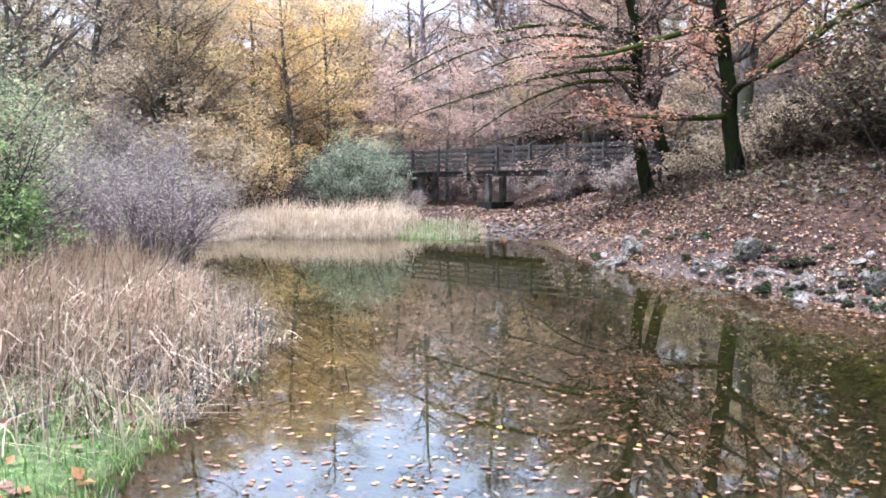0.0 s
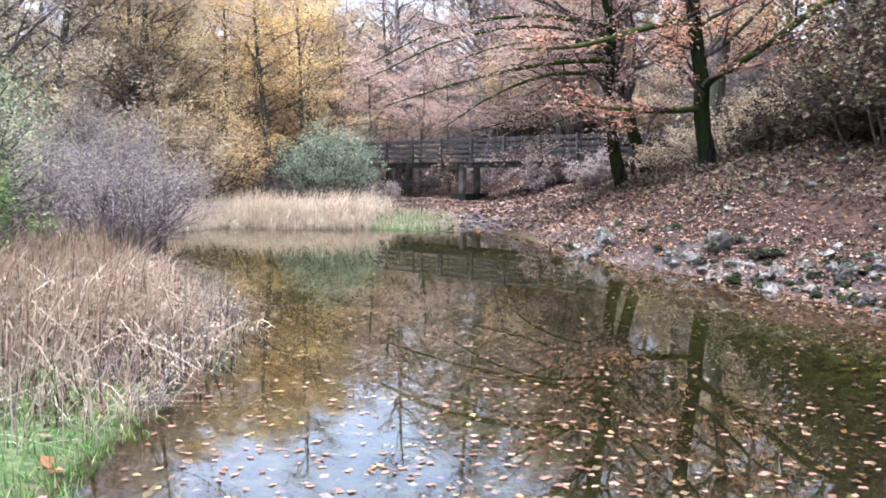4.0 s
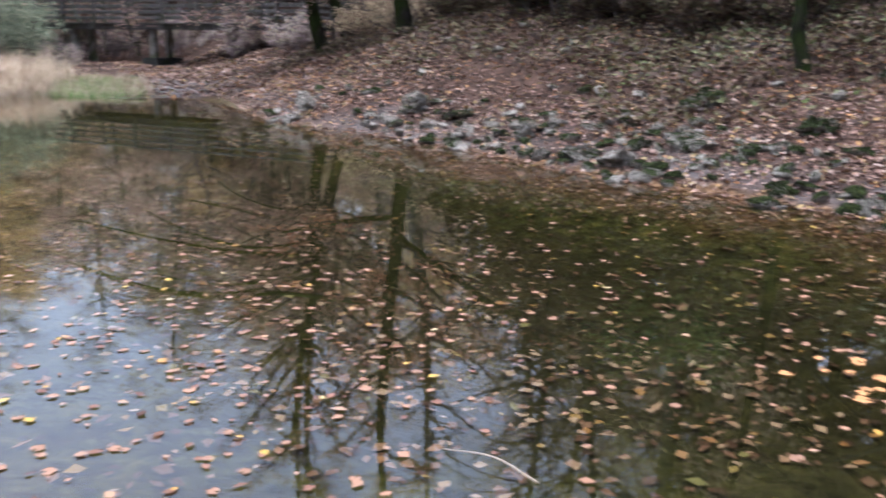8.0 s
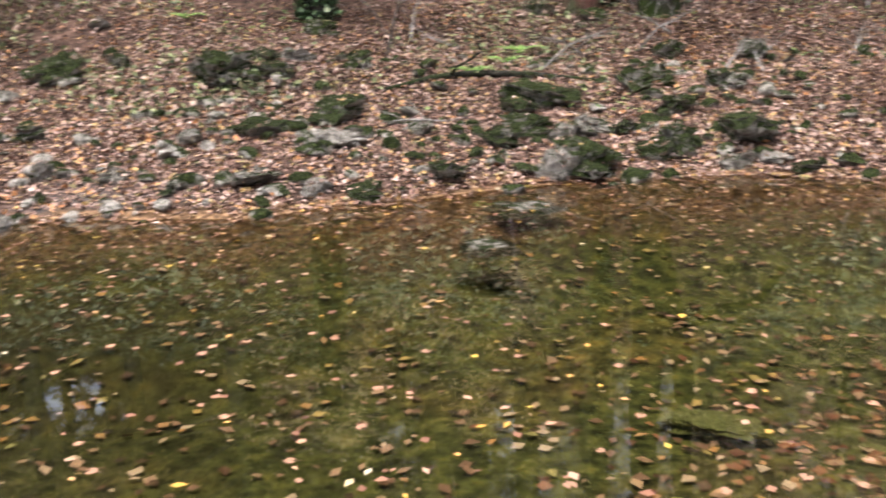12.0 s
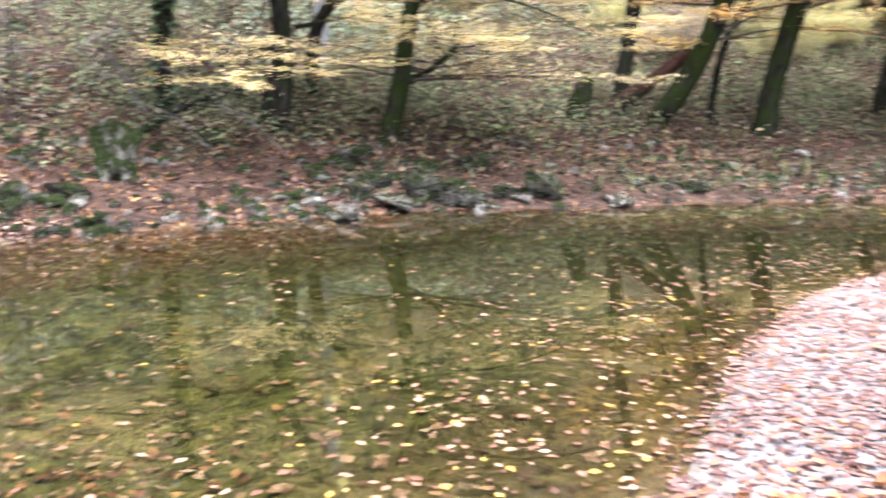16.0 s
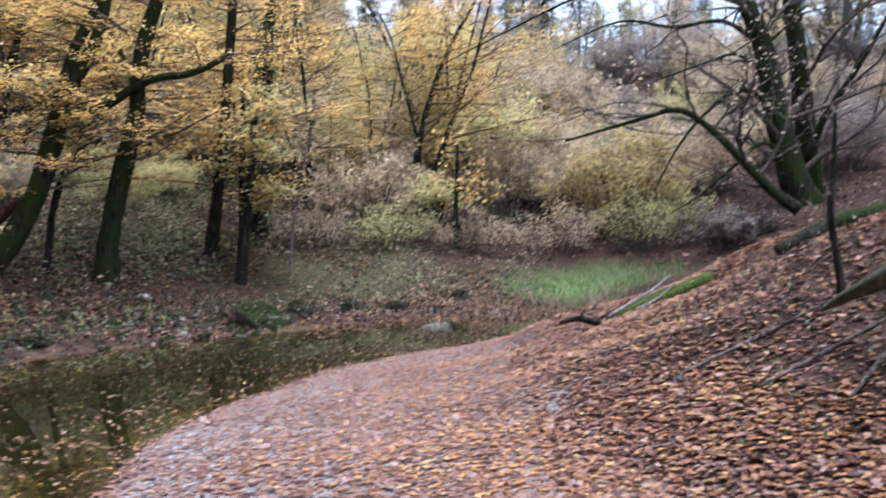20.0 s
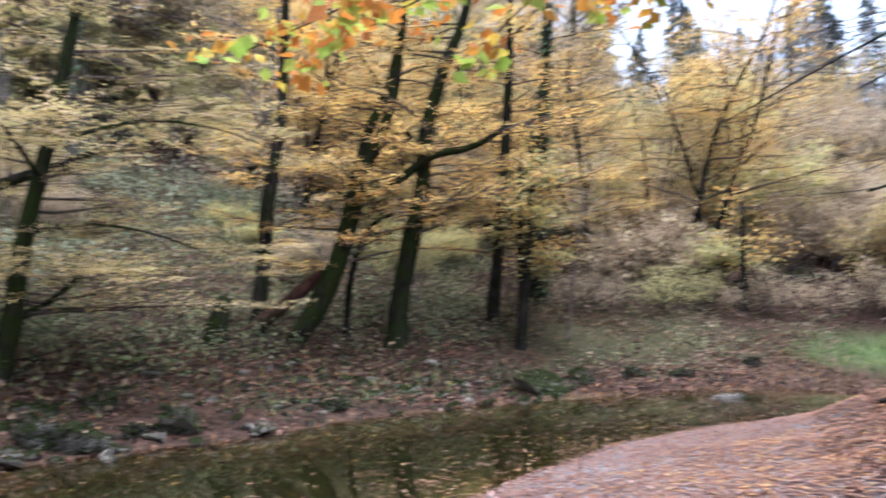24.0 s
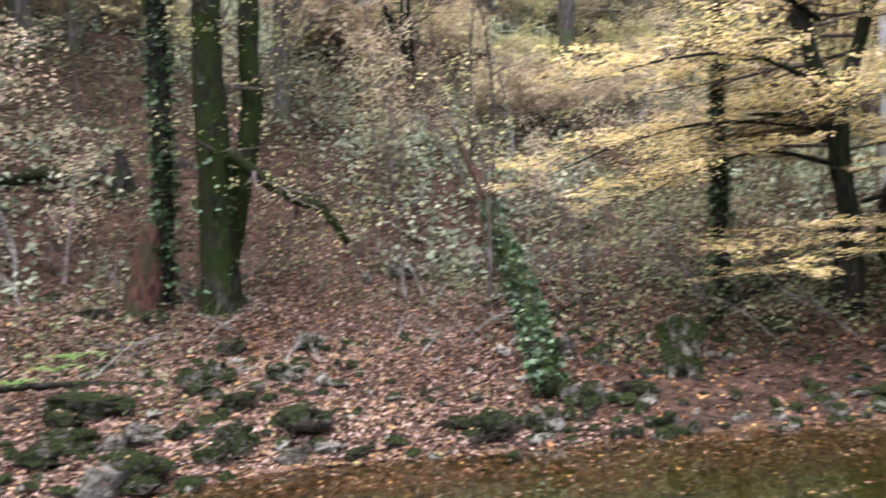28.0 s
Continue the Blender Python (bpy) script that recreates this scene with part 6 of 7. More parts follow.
thickets(104, 136, 38, 56, 10, (0, 2), 42, (1.3, 1.8))
thickets(108, 165, 22, 32, 20, (0, 2, 2), 40, (0.25, 0.5))


def blades(name, label, n, rect, keep, mat, tall, seed, width, lean, category):
    x, y, d, r = scatter(n, *rect, keep, seed)
    roots = np.stack([x, y, height(x, y) - 0.02], 1)
    me = blades_mesh(name, roots, r.uniform(tall[0], tall[1], len(x)), mat, r, lean, width)
    return tagged(new(name, me), label, category, kind="stuff")


def tussocks(name, label, rect, count, each, mat, tall, seed, width, keep, category):
    """Clumps of long stems, each clump leaning its own way, the stems bent over and broken."""
    x, y, d, r = scatter(count, *rect, keep, seed)
    k = np.repeat(np.arange(len(x)), each)
    n = len(k)
    way = (r.normal(-0.5, 0.9, len(x)))[k] + r.normal(0, 0.55, n)
    out = np.stack([np.cos(way), np.sin(way), np.zeros(n)], 1)
    side = np.stack([-np.sin(way), np.cos(way), np.zeros(n)], 1)
    px, py = x[k] + r.normal(0, 0.12, n), y[k] + r.normal(0, 0.12, n)
    root = np.stack([px, py, np.maximum(height(px, py), 0) - 0.02], 1)
    L = (r.uniform(*tall, len(x))[k] * r.uniform(0.45, 1.1, n) * np.clip(0.6 + 0.4 * d, 0.45, 1)[k])[:, None]
    bend = np.abs(r.normal(0.6, 0.35, n))[:, None]
    kink = (r.rand(n) < 0.45)[:, None] * r.uniform(0.3, 0.9, (n, 1))
    wd = (width * r.uniform(0.5, 1.5, n))[:, None]
    rows = []
    for q in range(5):
        u = q / 4
        over = np.maximum(u - 0.55, 0) / 0.45
        p = root + out * L * (bend * u ** 1.8 + kink * over * 0.4) + np.array([0, 0, 1.0]) * L * (u * (1 - 0.4 * bend * u) - kink * over * 0.75)
        w = wd * (1 - 0.8 * u)
        rows += [p - side * w, p + side * w]
    verts = np.stack(rows, 1)
    i = np.arange(n)[:, None] * 10
    f = np.concatenate([i + [[2 * q, 2 * q + 1, 2 * q + 3, 2 * q + 2]] for q in range(4)])
    return tagged(new(name, fast_mesh(name, verts.reshape(-1, 3), f, mat)), label, category, kind="stuff")


def bank_keep(x, y, d):
    return np.where(d > 0.1, np.clip((d + 0.35) / 1.0, 0.1, 1) * np.clip(0.8 + 0.4 * wave(2 * x, 2 * y, 41), 0, 1) * np.clip((y - 5.8) / 1.6, 0, 1), 0)


tussocks("reed_bed", "bed of pale dry reeds at the water edge", (-7.0, -0.9, 23.4, 29.5), 1100, 14, REED, (0.75, 1.25), 301, 0.012,
         lambda x, y, d: np.where(d > -0.5, np.clip((-0.9 - x) / 0.9, 0, 1) * np.clip(0.75 + 0.5 * wave(x, y, 47), 0.2, 1), 0), "reeds")
tussocks("reed_bed", "tall russet sedge bent over the bank", (-6.6, -1.7, 6.0, 13.5), 560, 26, SEDGE, (0.55, 1.15), 302, 0.008, bank_keep, "reeds")
tussocks("reed_bed", "pale broken reed stalks in the sedge", (-6.4, -1.7, 5.6, 12.5), 60, 9, REED, (0.6, 1.1), 313, 0.009, bank_keep, "reeds")
tussocks("dry_grass", "dark withered stems low in the sedge", (-6.4, -1.6, 5.2, 12.5), 330, 22, DRY_DARK, (0.25, 0.6), 314, 0.009, lambda x, y, d: np.where(d > 0.0, 0.8, 0), "grass")
tussocks("grass", "green grass growing through the dry stems", (-4.5, -1.5, 4.8, 8.5), 150, 20, GRASS, (0.15, 0.4), 315, 0.006, lambda x, y, d: np.where(d > 0.03, np.clip(0.4 + 0.6 * wave(2.4 * x, 2.4 * y, 46), 0, 1), 0), "grass")
blades("dry_grass", "bleached dry grass and stalks on the bank", 2400, (-5.5, -1.8, 4.7, 9.5),
       lambda x, y, d: np.where(d > 0.1, np.clip(0.6 + 0.5 * wave(3 * x, 3 * y, 42), 0, 1), 0), REED, (0.2, 0.7), 303, 0.005, 1.2, "grass")
blades("grass", "short green grass at the pond edge", 6500, (-3.6, -1.35, 3.0, 5.6),
       lambda x, y, d: np.where(d > 0.04, np.clip(0.75 + 0.4 * wave(3 * x, 3 * y, 43), 0, 1) * np.clip((5.6 - y) / 0.8, 0, 1), 0), GRASS, (0.04, 0.13), 304, 0.006, 0.5, "grass")
blades("grass", "green grass between the reeds and the leaves", 3000, (-2.0, 1.0, 22.4, 28.0),
       lambda x, y, d: np.where(d > 0.05, 0.9, 0), GRASS, (0.05, 0.2), 305, 0.01, 0.5, "grass")
blades("dry_grass", "pale grass mixed into the green by the reeds", 2500, (-2.4, 1.2, 22.5, 28.0),
       lambda x, y, d: np.where(d > 0.05, 0.9, 0), REED, (0.08, 0.3), 309, 0.01, 0.5, "grass")
blades("grass", "bright green meadow grass beside the stream", 9000, (-6.0, 0.5, -23.5, -18.0),
       lambda x, y, d: np.where(d > 0.1, np.clip(1.5 - 1.2 * np.hypot((x + 3.1) / 1.9, (y + 20.6) / 1.5) + 0.3 * wave(2 * x, 2 * y, 45), 0, 1), 0), GRASS, (0.05, 0.17), 306, 0.012, 0.4, "grass")
blades("dry_grass", "pale misty dry grass at the stream head", 900, (-3.6, -0.2, -20.2, -16.6),
       lambda x, y, d: np.where(d > 0.0, 0.9, 0), SEDGE, (0.1, 0.35), 307, 0.006, 0.4, "grass")
blades("grass", "thin grass tufts among the leaves", 2600, (3, 14, -22, -12),
       lambda x, y, d: np.where(d > 0.5, np.clip(0.3 + 0.6 * wave(1.5 * x, 1.5 * y, 44), 0, 1), 0), GRASS, (0.1, 0.3), 308, 0.008, 0.5, "grass")
shrub("dry_plant", "brown withered plant at the water edge", -1.75, 6.9, 0.35, 0.35, 0.42, LEAF_TAN, WOOD_STICK, 311, 160, 0.035, 9, category="plant")
shrub("dry_plant", "brown withered plant at the water edge", -1.95, 8.4, 0.4, 0.4, 0.45, LEAF_TAN, WOOD_STICK, 312, 160, 0.035, 9, category="plant")


for i, (x, y, s) in enumerate(((-1.8, 5.7, 0.2), (-1.85, 6.2, 0.3), (-2.1, 7.6, 0.4), (-2.0, 9.1, 0.45), (-2.4, 9.9, 0.5), (-2.9, 11.0, 0.5), (-2.3, 6.4, 0.35), (-2.6, 7.2, 0.45), (-3.2, 5.6, 0.35), (-2.6, 5.3, 0.3))):
    shrub("dry_plant", "brown withered plant on the bank", x, y, 0.8 * s, 0.8 * s, s, LEAF_TAN if i % 2 else LEAF_GREY, WOOD_STICK, 313 + i, 130, 0.03, 8, category="plant")
blades("dry_grass", "low tangled brown grass on the bank", 6000, (-5.5, -1.7, 5.4, 10.0),
       lambda x, y, d: np.where(d > 0.02, 0.9, 0), SEDGE, (0.08, 0.3), 330, 0.005, 1.1, "grass")


def undergrowth(name, label, n, rect, keep, mat, size, seed, rise):
    """Low brambles, ferns and ivy in clumps."""
    x, y, d, r = scatter(n, *rect, keep, seed)
    k = np.repeat(np.arange(len(x)), 14)
    p = np.stack([x[k] + r.normal(0, 0.22, len(k)), y[k] + r.normal(0, 0.22, len(k)), np.zeros(len(k))], 1)
    p[:, 2] = height(p[:, 0], p[:, 1]) + np.abs(r.normal(0, rise, len(k)))
    me = leaves_mesh(name, p, r.uniform(size[0], size[1], len(k)), mat, r, 0.4, 0.6, 0.25)
    return tagged(new(name, me), label, "undergrowth", kind="stuff")


undergrowth("undergrowth", "green bramble and ivy patches on the bank", 3600, (5, 24, -26, -8),
            lambda x, y, d: np.where(d > 2.2, np.clip(0.2 + 0.06 * d + 0.5 * wave(0.9 * x, 0.9 * y, 81), 0, 1), 0), LEAF_BRAMBLE, (0.06, 0.13), 401, 0.14)
undergrowth("undergrowth", "dark green plants among mossy rocks", 6500, (8, 28, -10, 18),
            lambda x, y, d: np.where(d > 2.5, np.clip(-0.15 + 0.07 * d + 0.6 * wave(0.9 * x, 0.9 * y, 82), 0, 1), 0), LEAF_BRAMBLE, (0.06, 0.12), 402, 0.1)
undergrowth("undergrowth", "grey green thicket on the high slope", 13000, (13, 50, -40, 30),
            lambda x, y, d: np.where(d > 7, np.clip(0.35 + 0.6 * wave(0.5 * x, 0.5 * y, 83), 0, 1), 0), LEAF_WILLOW, (0.1, 0.22), 403, 0.35)
undergrowth("undergrowth", "low shrubs along the far stream bank", 4200, (-2, 12, -34, -16),
            lambda x, y, d: np.where(d > 0.7, np.clip(0.3 + 0.6 * wave(0.8 * x, 0.8 * y, 84), 0, 1), 0), LEAF_BRAMBLE, (0.04, 0.09), 404, 0.2)


undergrowth("undergrowth", "wilted brambles and grass on the leafy bank", 5200, (4, 17, 8, 26),
            lambda x, y, d: np.where(d > 1.6, np.clip(-0.15 + 0.16 * d + 0.6 * wave(1.1 * x, 1.1 * y, 85), 0, 1), 0), LEAF_DARK, (0.06, 0.14), 405, 0.12)
undergrowth("undergrowth", "dark brambles under the leaning trees", 4200, (2, 22, -27, -10),
            lambda x, y, d: np.where(d > 1.0, np.clip(0.1 + 0.05 * d + 0.7 * wave(1.2 * x, 1.2 * y, 86), 0, 1), 0), LEAF_DARK, (0.06, 0.14), 406, 0.2)


undergrowth("undergrowth", "low dark ivy and moss on the stream bank", 2600, (2.5, 14, -20, -8),
            lambda x, y, d: np.where((d > 0.5) & (d < 6), np.clip(0.1 + 0.8 * wave(1.5 * x, 1.5 * y, 89), 0, 1), 0), LEAF_IVY, (0.03, 0.07), 410, 0.05)
undergrowth("undergrowth", "muted green bushes behind the leaning trunks", 8000, (6, 24, -28, -7),
            lambda x, y, d: np.where(d > 3.0, np.clip(0.45 + 0.8 * wave(0.8 * x, 0.8 * y, 88), 0, 1), 0), LEAF_PRIVET, (0.05, 0.11), 409, 0.28)
undergrowth("undergrowth", "small green plants scattered over the leafy slope", 420, (7, 16, -4, 19),
            lambda x, y, d: np.where(d > 1.8, np.clip(0.2 + 0.7 * wave(1.3 * x, 1.3 * y, 87), 0, 1), 0), LEAF_GREEN, (0.04, 0.08), 408, 0.06)
undergrowth("undergrowth", "small green plants and moss on the leafy rise", 130, (-5.5, -1.8, -10.5, -3.5),
            lambda x, y, d: np.where(d > 3.4, 0.8, 0), LEAF_IVY, (0.02, 0.045), 407, 0.04)


def fern(x, y, size, seed):
    rng = np.random.RandomState(seed)
    root = thing("fern", "green fern growing from the leaf litter", "fern", (x, y, float(height(x, y))), "ferns on the bank")
    for i in range(7):
        a = i * 0.9 + rng.uniform(-0.3, 0.3)
        s = np.linspace(0, 1, 9)[:, None]
        rib = np.array([[math.cos(a), math.sin(a), 0]]) * s * size + np.array([[0, 0, 1]]) * size * (0.9 * s - 0.75 * s * s)
        side = np.array([-math.sin(a), math.cos(a), 0])
        pts, fs = [], []
        for k in range(1, 9):
            for sgn in (-1, 1):
                w = size * 0.22 * math.sin(math.pi * min(0.95, k / 8.6)) * sgn
                n = len(pts)
                dn = (rib[k] - rib[k - 1]) * 0.45
                pts += [rib[k] - dn, rib[k] + side * w - [0, 0, abs(w) * 0.2], rib[k] + dn * 0.6]
                fs.append((n, n + 1, n + 2))
        part("frond", fast_mesh("frond", np.array(pts), np.array(fs), GRASS), root)


for i, (x, y, s) in enumerate(((13.9, 1.2, 0.5), (13.1, 1.3, 0.4), (12.2, 1.6, 0.4), (12.9, 6.2, 0.35), (9.5, -13.2, 0.4))):
    fern(x, y, s, 500 + i)


# ---- fallen wood ----
def fallen(name, label, line, mat, seed, ivy=0, shoots=0, category="fallen log", shoot_mat=None):
    rng = np.random.RandomState(seed)
    base = np.array(line[0][:3])
    root = thing(name, label, category, base)
    ln = local(line, base)
    part("stem", tubes_mesh("stem", [smooth_line(ln, 5)], mat, 10, 0.25, seed), root)
    if shoots:
        a, _ = branches(rng, smooth_line(ln, 4), shoots, 1.1, 0.2, 0.9, 2, 0.05)
        part("branchwork", tubes_mesh("branchwork", a, shoot_mat or mat, 5), root, kind="stuff")
    if ivy:
        pts = ivy_leaves(rng, ln, ivy, 0.1)
        part("ivy", leaves_mesh("ivy", pts, rng.uniform(0.06, 0.12, len(pts)), LEAF_IVY, rng, 0.25, 0.85, 0.2), root, "green ivy leaves", "stuff")
    return root


def above_ground(line):
    """Lifts a line of x, y, z, radius clear of the soil."""
    return [(x, y, max(z, float(height(x, y)) + 0.55 * r + 0.02), r) for x, y, z, r in line]


def on_ground(points, lift=0.0):
    return [(x, y, float(height(x, y)) + lift + r * 0.7, r) for x, y, r in points]


fallen("fallen_log", "fallen trunk wrapped in green ivy, reaching the water", [(10.3, -4.75, 0.4, 0.15), (11.6, -5.05, 0.95, 0.16), (13.4, -5.5, 1.6, 0.16), (15.6, -5.9, 2.6, 0.15), (17.2, -6.2, 3.4, 0.13)],
       BARK, 601, 1500)
fallen("fallen_branch", "broken pale stem leaning on the log", [(17.0, -6.2, 3.4, 0.13), (18.0, -6.1, 4.3, 0.1), (18.6, -5.9, 5.2, 0.07)], BARK_RED, 602, 0, 3, "fallen branch")
for i, (a, b, c) in enumerate((((16.5, -6.3, 3.3), (16.6, -6.6, 4.6), (16.6, -6.3, 6.4)), ((16.2, -5.5, 3.6), (16.0, -5.0, 4.6), (15.9, -4.4, 5.0)), ((12.6, -8.2, 1.2), (12.3, -7.6, 1.9), (12.2, -7.3, 2.3)))):
    fallen("bare_branch", "bare whitish branch standing in the undergrowth", [(*a, 0.03), (*b, 0.025), (*c, 0.012)], WOOD_STICK, 610 + i, 0, 4, "branch")
fallen("fallen_log", "reddish rotten log lying by the stump", S["redlog"], BARK_RED, 603)
fallen("fallen_log", "long dark log lying on the slope", on_ground(((12.4, -8.0, 0.06), (13.0, -9.0, 0.07), (13.2, -10.4, 0.06)), 0.04), BARK_DARK, 604, 0, 3)
fallen("fallen_log", "mossy branch lying among rocks", on_ground(((11.3, 2.6, 0.03), (11.9, 1.9, 0.045), (12.3, 1.0, 0.05), (12.3, -0.2, 0.03))), BARK_DARK, 605, 0, 2)
fallen("fallen_log", "mossy log lying across the leafy bank", above_ground([(-1.75, -10.8, 0.62, 0.035), (-2.1, -10.9, 0.66, 0.055), (-2.5, -11.0, 0.8, 0.07), (-2.95, -11.1, 0.9, 0.06)]), BARK_GREEN, 606)
fallen("bare_branch", "long bare pale stick propped on the bank", above_ground([(-1.7, -10.75, 0.66, 0.02), (-2.2, -11.0, 0.9, 0.018), (-2.55, -11.3, 1.1, 0.008)]), WOOD_STICK, 607, 0, 0, "branch")
fallen("bare_branch", "bare pale stick beside the mossy log", above_ground([(-2.0, -10.7, 0.64, 0.018), (-2.3, -10.9, 0.85, 0.015), (-2.5, -11.0, 1.0, 0.008)]), WOOD_STICK, 608, 0, 0, "branch")
fallen("fallen_branch", "dark crooked branch on the leaves", above_ground([(-1.15, -10.6, 0.62, 0.02), (-1.35, -10.65, 0.66, 0.035), (-1.6, -10.7, 0.6, 0.04)]), BARK_DARK, 609, 0, 3, "fallen branch")
fallen("fallen_log", "dark mossy log on the upper bank", on_ground(((-3.3, -10.0, 0.06), (-3.9, -10.1, 0.08), (-4.6, -10.2, 0.07))), BARK, 620)
fallen("fallen_log", "dark log lying far up the stream", on_ground(((1.6, -24.4, 0.12), (-0.4, -25.2, 0.13), (-2.6, -26.4, 0.1)), 0.1), BARK_DARK, 621)
fallen("bare_branch", "small bare twig lying on the rocky shore", [(9.9, 2.1, 0.48, 0.012), (9.7, 1.8, 0.52, 0.014), (9.75, 1.4, 0.5, 0.006)], WOOD_STICK, 640, 0, 3, "branch")
fallen("dry_stalk", "dry reed stalks drooping into the water", [(1.4, 2.42, 0.0, 0.004), (1.3, 2.58, 0.04, 0.003), (1.17, 2.76, 0.01, 0.002)], REED, 641, 0, 0, "stalk")
fallen("fallen_log", "long dark log high on the slope", on_ground(((19.1, 3.4, 0.12), (19.4, 2.5, 0.14), (19.8, 1.4, 0.12)), 0.05), BARK_DARK, 642)
tree("tree_stump", "dark pointed stump high on the slope", [[(19.5, 1.1, 4.2, 0.3), (19.55, 1.05, 4.7, 0.16), (19.5, 1.1, 5.1, 0.05)]], BARK_DARK, None, 643, 0, category="tree stump")
fallen("bare_branch", "pale stick leaning on the slope", [(16.4, 2.5, 2.1, 0.035), (16.9, 2.6, 2.9, 0.03), (17.2, 2.9, 3.7, 0.015)], WOOD_STICK, 644, 0, 2, "branch")
for i, (x, y) in enumerate(((11.4, -8.6), (12.6, -9.8), (11.0, -9.6))):
    fallen("bare_branch", "thin pale dead branch arching over the leaves", [(x, y, float(height(x, y)), 0.018), (x + 0.3, y + 0.5, float(height(x, y)) + 0.55, 0.014), (x + 0.2, y + 1.2, float(height(x, y)) + 0.75, 0.005)], WOOD_STICK, 645 + i, 0, 4, "branch")
stick_rng = random.Random(9)
for i in range(48):
    x, y, q, up = stick_rng.uniform(12.5, 18.5), stick_rng.uniform(-9, 3.5), stick_rng.uniform(0, 6.28), stick_rng.uniform(0.15, 0.9)
    g, run = float(height(x, y)), stick_rng.uniform(0.5, 1.1)
    fallen("bare_branch", "thin pale dead branch lying in the undergrowth", [(x, y, g, 0.02), (x + 0.5 * run * math.cos(q), y + 0.5 * run * math.sin(q), g + 0.7 * up, 0.015),
           (x + run * math.cos(q), y + run * math.sin(q), max(g + up, float(height(x + run * math.cos(q), y + run * math.sin(q))) + 0.15), 0.006)], WOOD_STICK, 660 + i, 0, 5, "branch")
for i, (x, y, a) in enumerate(((-1.9, -6.6, 0.3), (-2.2, -6.0, 0.8), (-1.6, -7.4, 0.1), (-2.6, -5.6, 1.2), (-2.0, -8.1, 2.6))):
    c, s = math.cos(a), math.sin(a)
    fallen("stick", "thin brown stick lying in the leaves", on_ground(((x, y, 0.012), (x - 0.5 * c, y - 0.5 * s, 0.014), (x - 1.1 * c, y - 1.0 * s, 0.008)), 0.02), TWIG, 630 + i, 0, 4, "stick")


def plank():
    """A weathered half-round slab of wood, sticking out of the bank."""
    root = thing("wood_slab", "weathered grey split log jutting from the bank", "wooden slab", (-2.46, -6.95, 1.0))
    n = 14
    rows = []
    for t in np.linspace(0, 1, n):
        w, h = 0.04 + 0.10 * min(1, t * 2.2), 0.012 + 0.07 * min(1, t * 2.2)
        c = np.array([-0.25 * t + 0.02 * math.sin(9 * t), 2.1 * t, 0.04 + 0.72 * t])
        rows += [c + r for r in ((-w, 0, 0.02), (-0.7 * w, 0, h * 0.8), (0.1 * w, 0, h), (0.8 * w, 0, h * 0.6), (w, 0, -0.3 * h), (0.2 * w, 0, -h))]
    i, j = np.meshgrid(np.arange(n - 1), np.arange(6), indexing="ij")
    k = (j + 1) % 6
    f = np.stack([i * 6 + j, i * 6 + k, (i + 1) * 6 + k, (i + 1) * 6 + j], -1).reshape(-1, 4)
    part("slab", fast_mesh("slab", np.array(rows), f, WOOD_GREY, True), root)


plank()


# ---- the footbridge ----
def footbridge():
    a, b = np.array([7.6, 29.95]), np.array([-9.8, 49.0])
    L = float(np.linalg.norm(b - a))
    turn = math.degrees(math.atan2(b[1] - a[1], b[0] - a[0]))
    root = thing("footbridge", "weathered grey wooden footbridge on posts across the pond", "footbridge", (a[0], a[1], 1.78))
    root.rotation_euler = (0, 0, radians(turn))

    def piece(name, size, at, mat=WOOD_BRIDGE, label=""):
        bm = bmesh.new()
        box(bm, size, (0, 0, 0))
        ob = part(name, bm_mesh(name, bm, mat), root, label)
        ob.location = at
        return ob

    for y in (-0.65, 0.65):
        piece("beam", (L, 0.14, 0.2), (L / 2, y, 0.0))
    first = piece("plank", (0.16, 1.7, 0.045), (0.1, 0, 0.124))
    for i in range(1, int(L / 0.18)):
        ob = new("plank", first.data)
        ob.parent = root
        ob.location = (0.1 + 0.18 * i, 0, 0.124)
    for y in (-0.78, 0.78):
        for z in (0.34, 0.56, 0.78, 1.02):
            piece("rail", (L, 0.045, 0.085), (L / 2, y - math.copysign(0.06, y), z))
        for i in range(int(L / 1.75) + 1):
            piece("post", (0.1, 0.1, 1.15), (0.15 + 1.75 * i, y, 0.52))
    for s in (8.0, 12.2, 15.2):
        x, y = a + (b - a) * s / L
        g = float(height(x, y)) - 1.78
        for q in (-0.42, 0.42):
            piece("pier", (0.24, 0.2, -g + 0.2), (s, q, g / 2 - 0.2), CONCRETE, "stained concrete pier")
        if s < 9:
            piece("footing", (0.8, 1.4, 0.34), (s, 0, g + 0.1), DARK_STONE, "dark stone footing")
    for q in (-0.5, 0.5):
        piece("brace", (0.12, 0.1, 1.5), (13.0, q, 0.35), WOOD_GREY).rotation_euler = (0, radians(28), 0)
    return root


footbridge()


def fence(points):
    for (x1, y1), (x2, y2) in zip(points, points[1:]):
        z1, z2 = float(height(x1, y1)), float(height(x2, y2))
        L = math.hypot(x2 - x1, y2 - y1)
        root = thing("fence", "mossy wooden rail fence along the path", "fence", (x1, y1, z1), "fence sections")
        root.rotation_euler = (0, -math.atan2(z2 - z1, L), math.atan2(y2 - y1, x2 - x1))
        for x in (0.0, L / 2):
            bm = bmesh.new()
            box(bm, (0.12, 0.12, 1.2), (x, 0, 0.5))
            part("post", bm_mesh("post", bm, WOOD_BRIDGE), root)
        for z in (0.45, 0.95):
            bm = bmesh.new()
            box(bm, (L, 0.05, 0.1), (L / 2, 0.07, z))
            part("rail", bm_mesh("rail", bm, WOOD_BRIDGE), root)


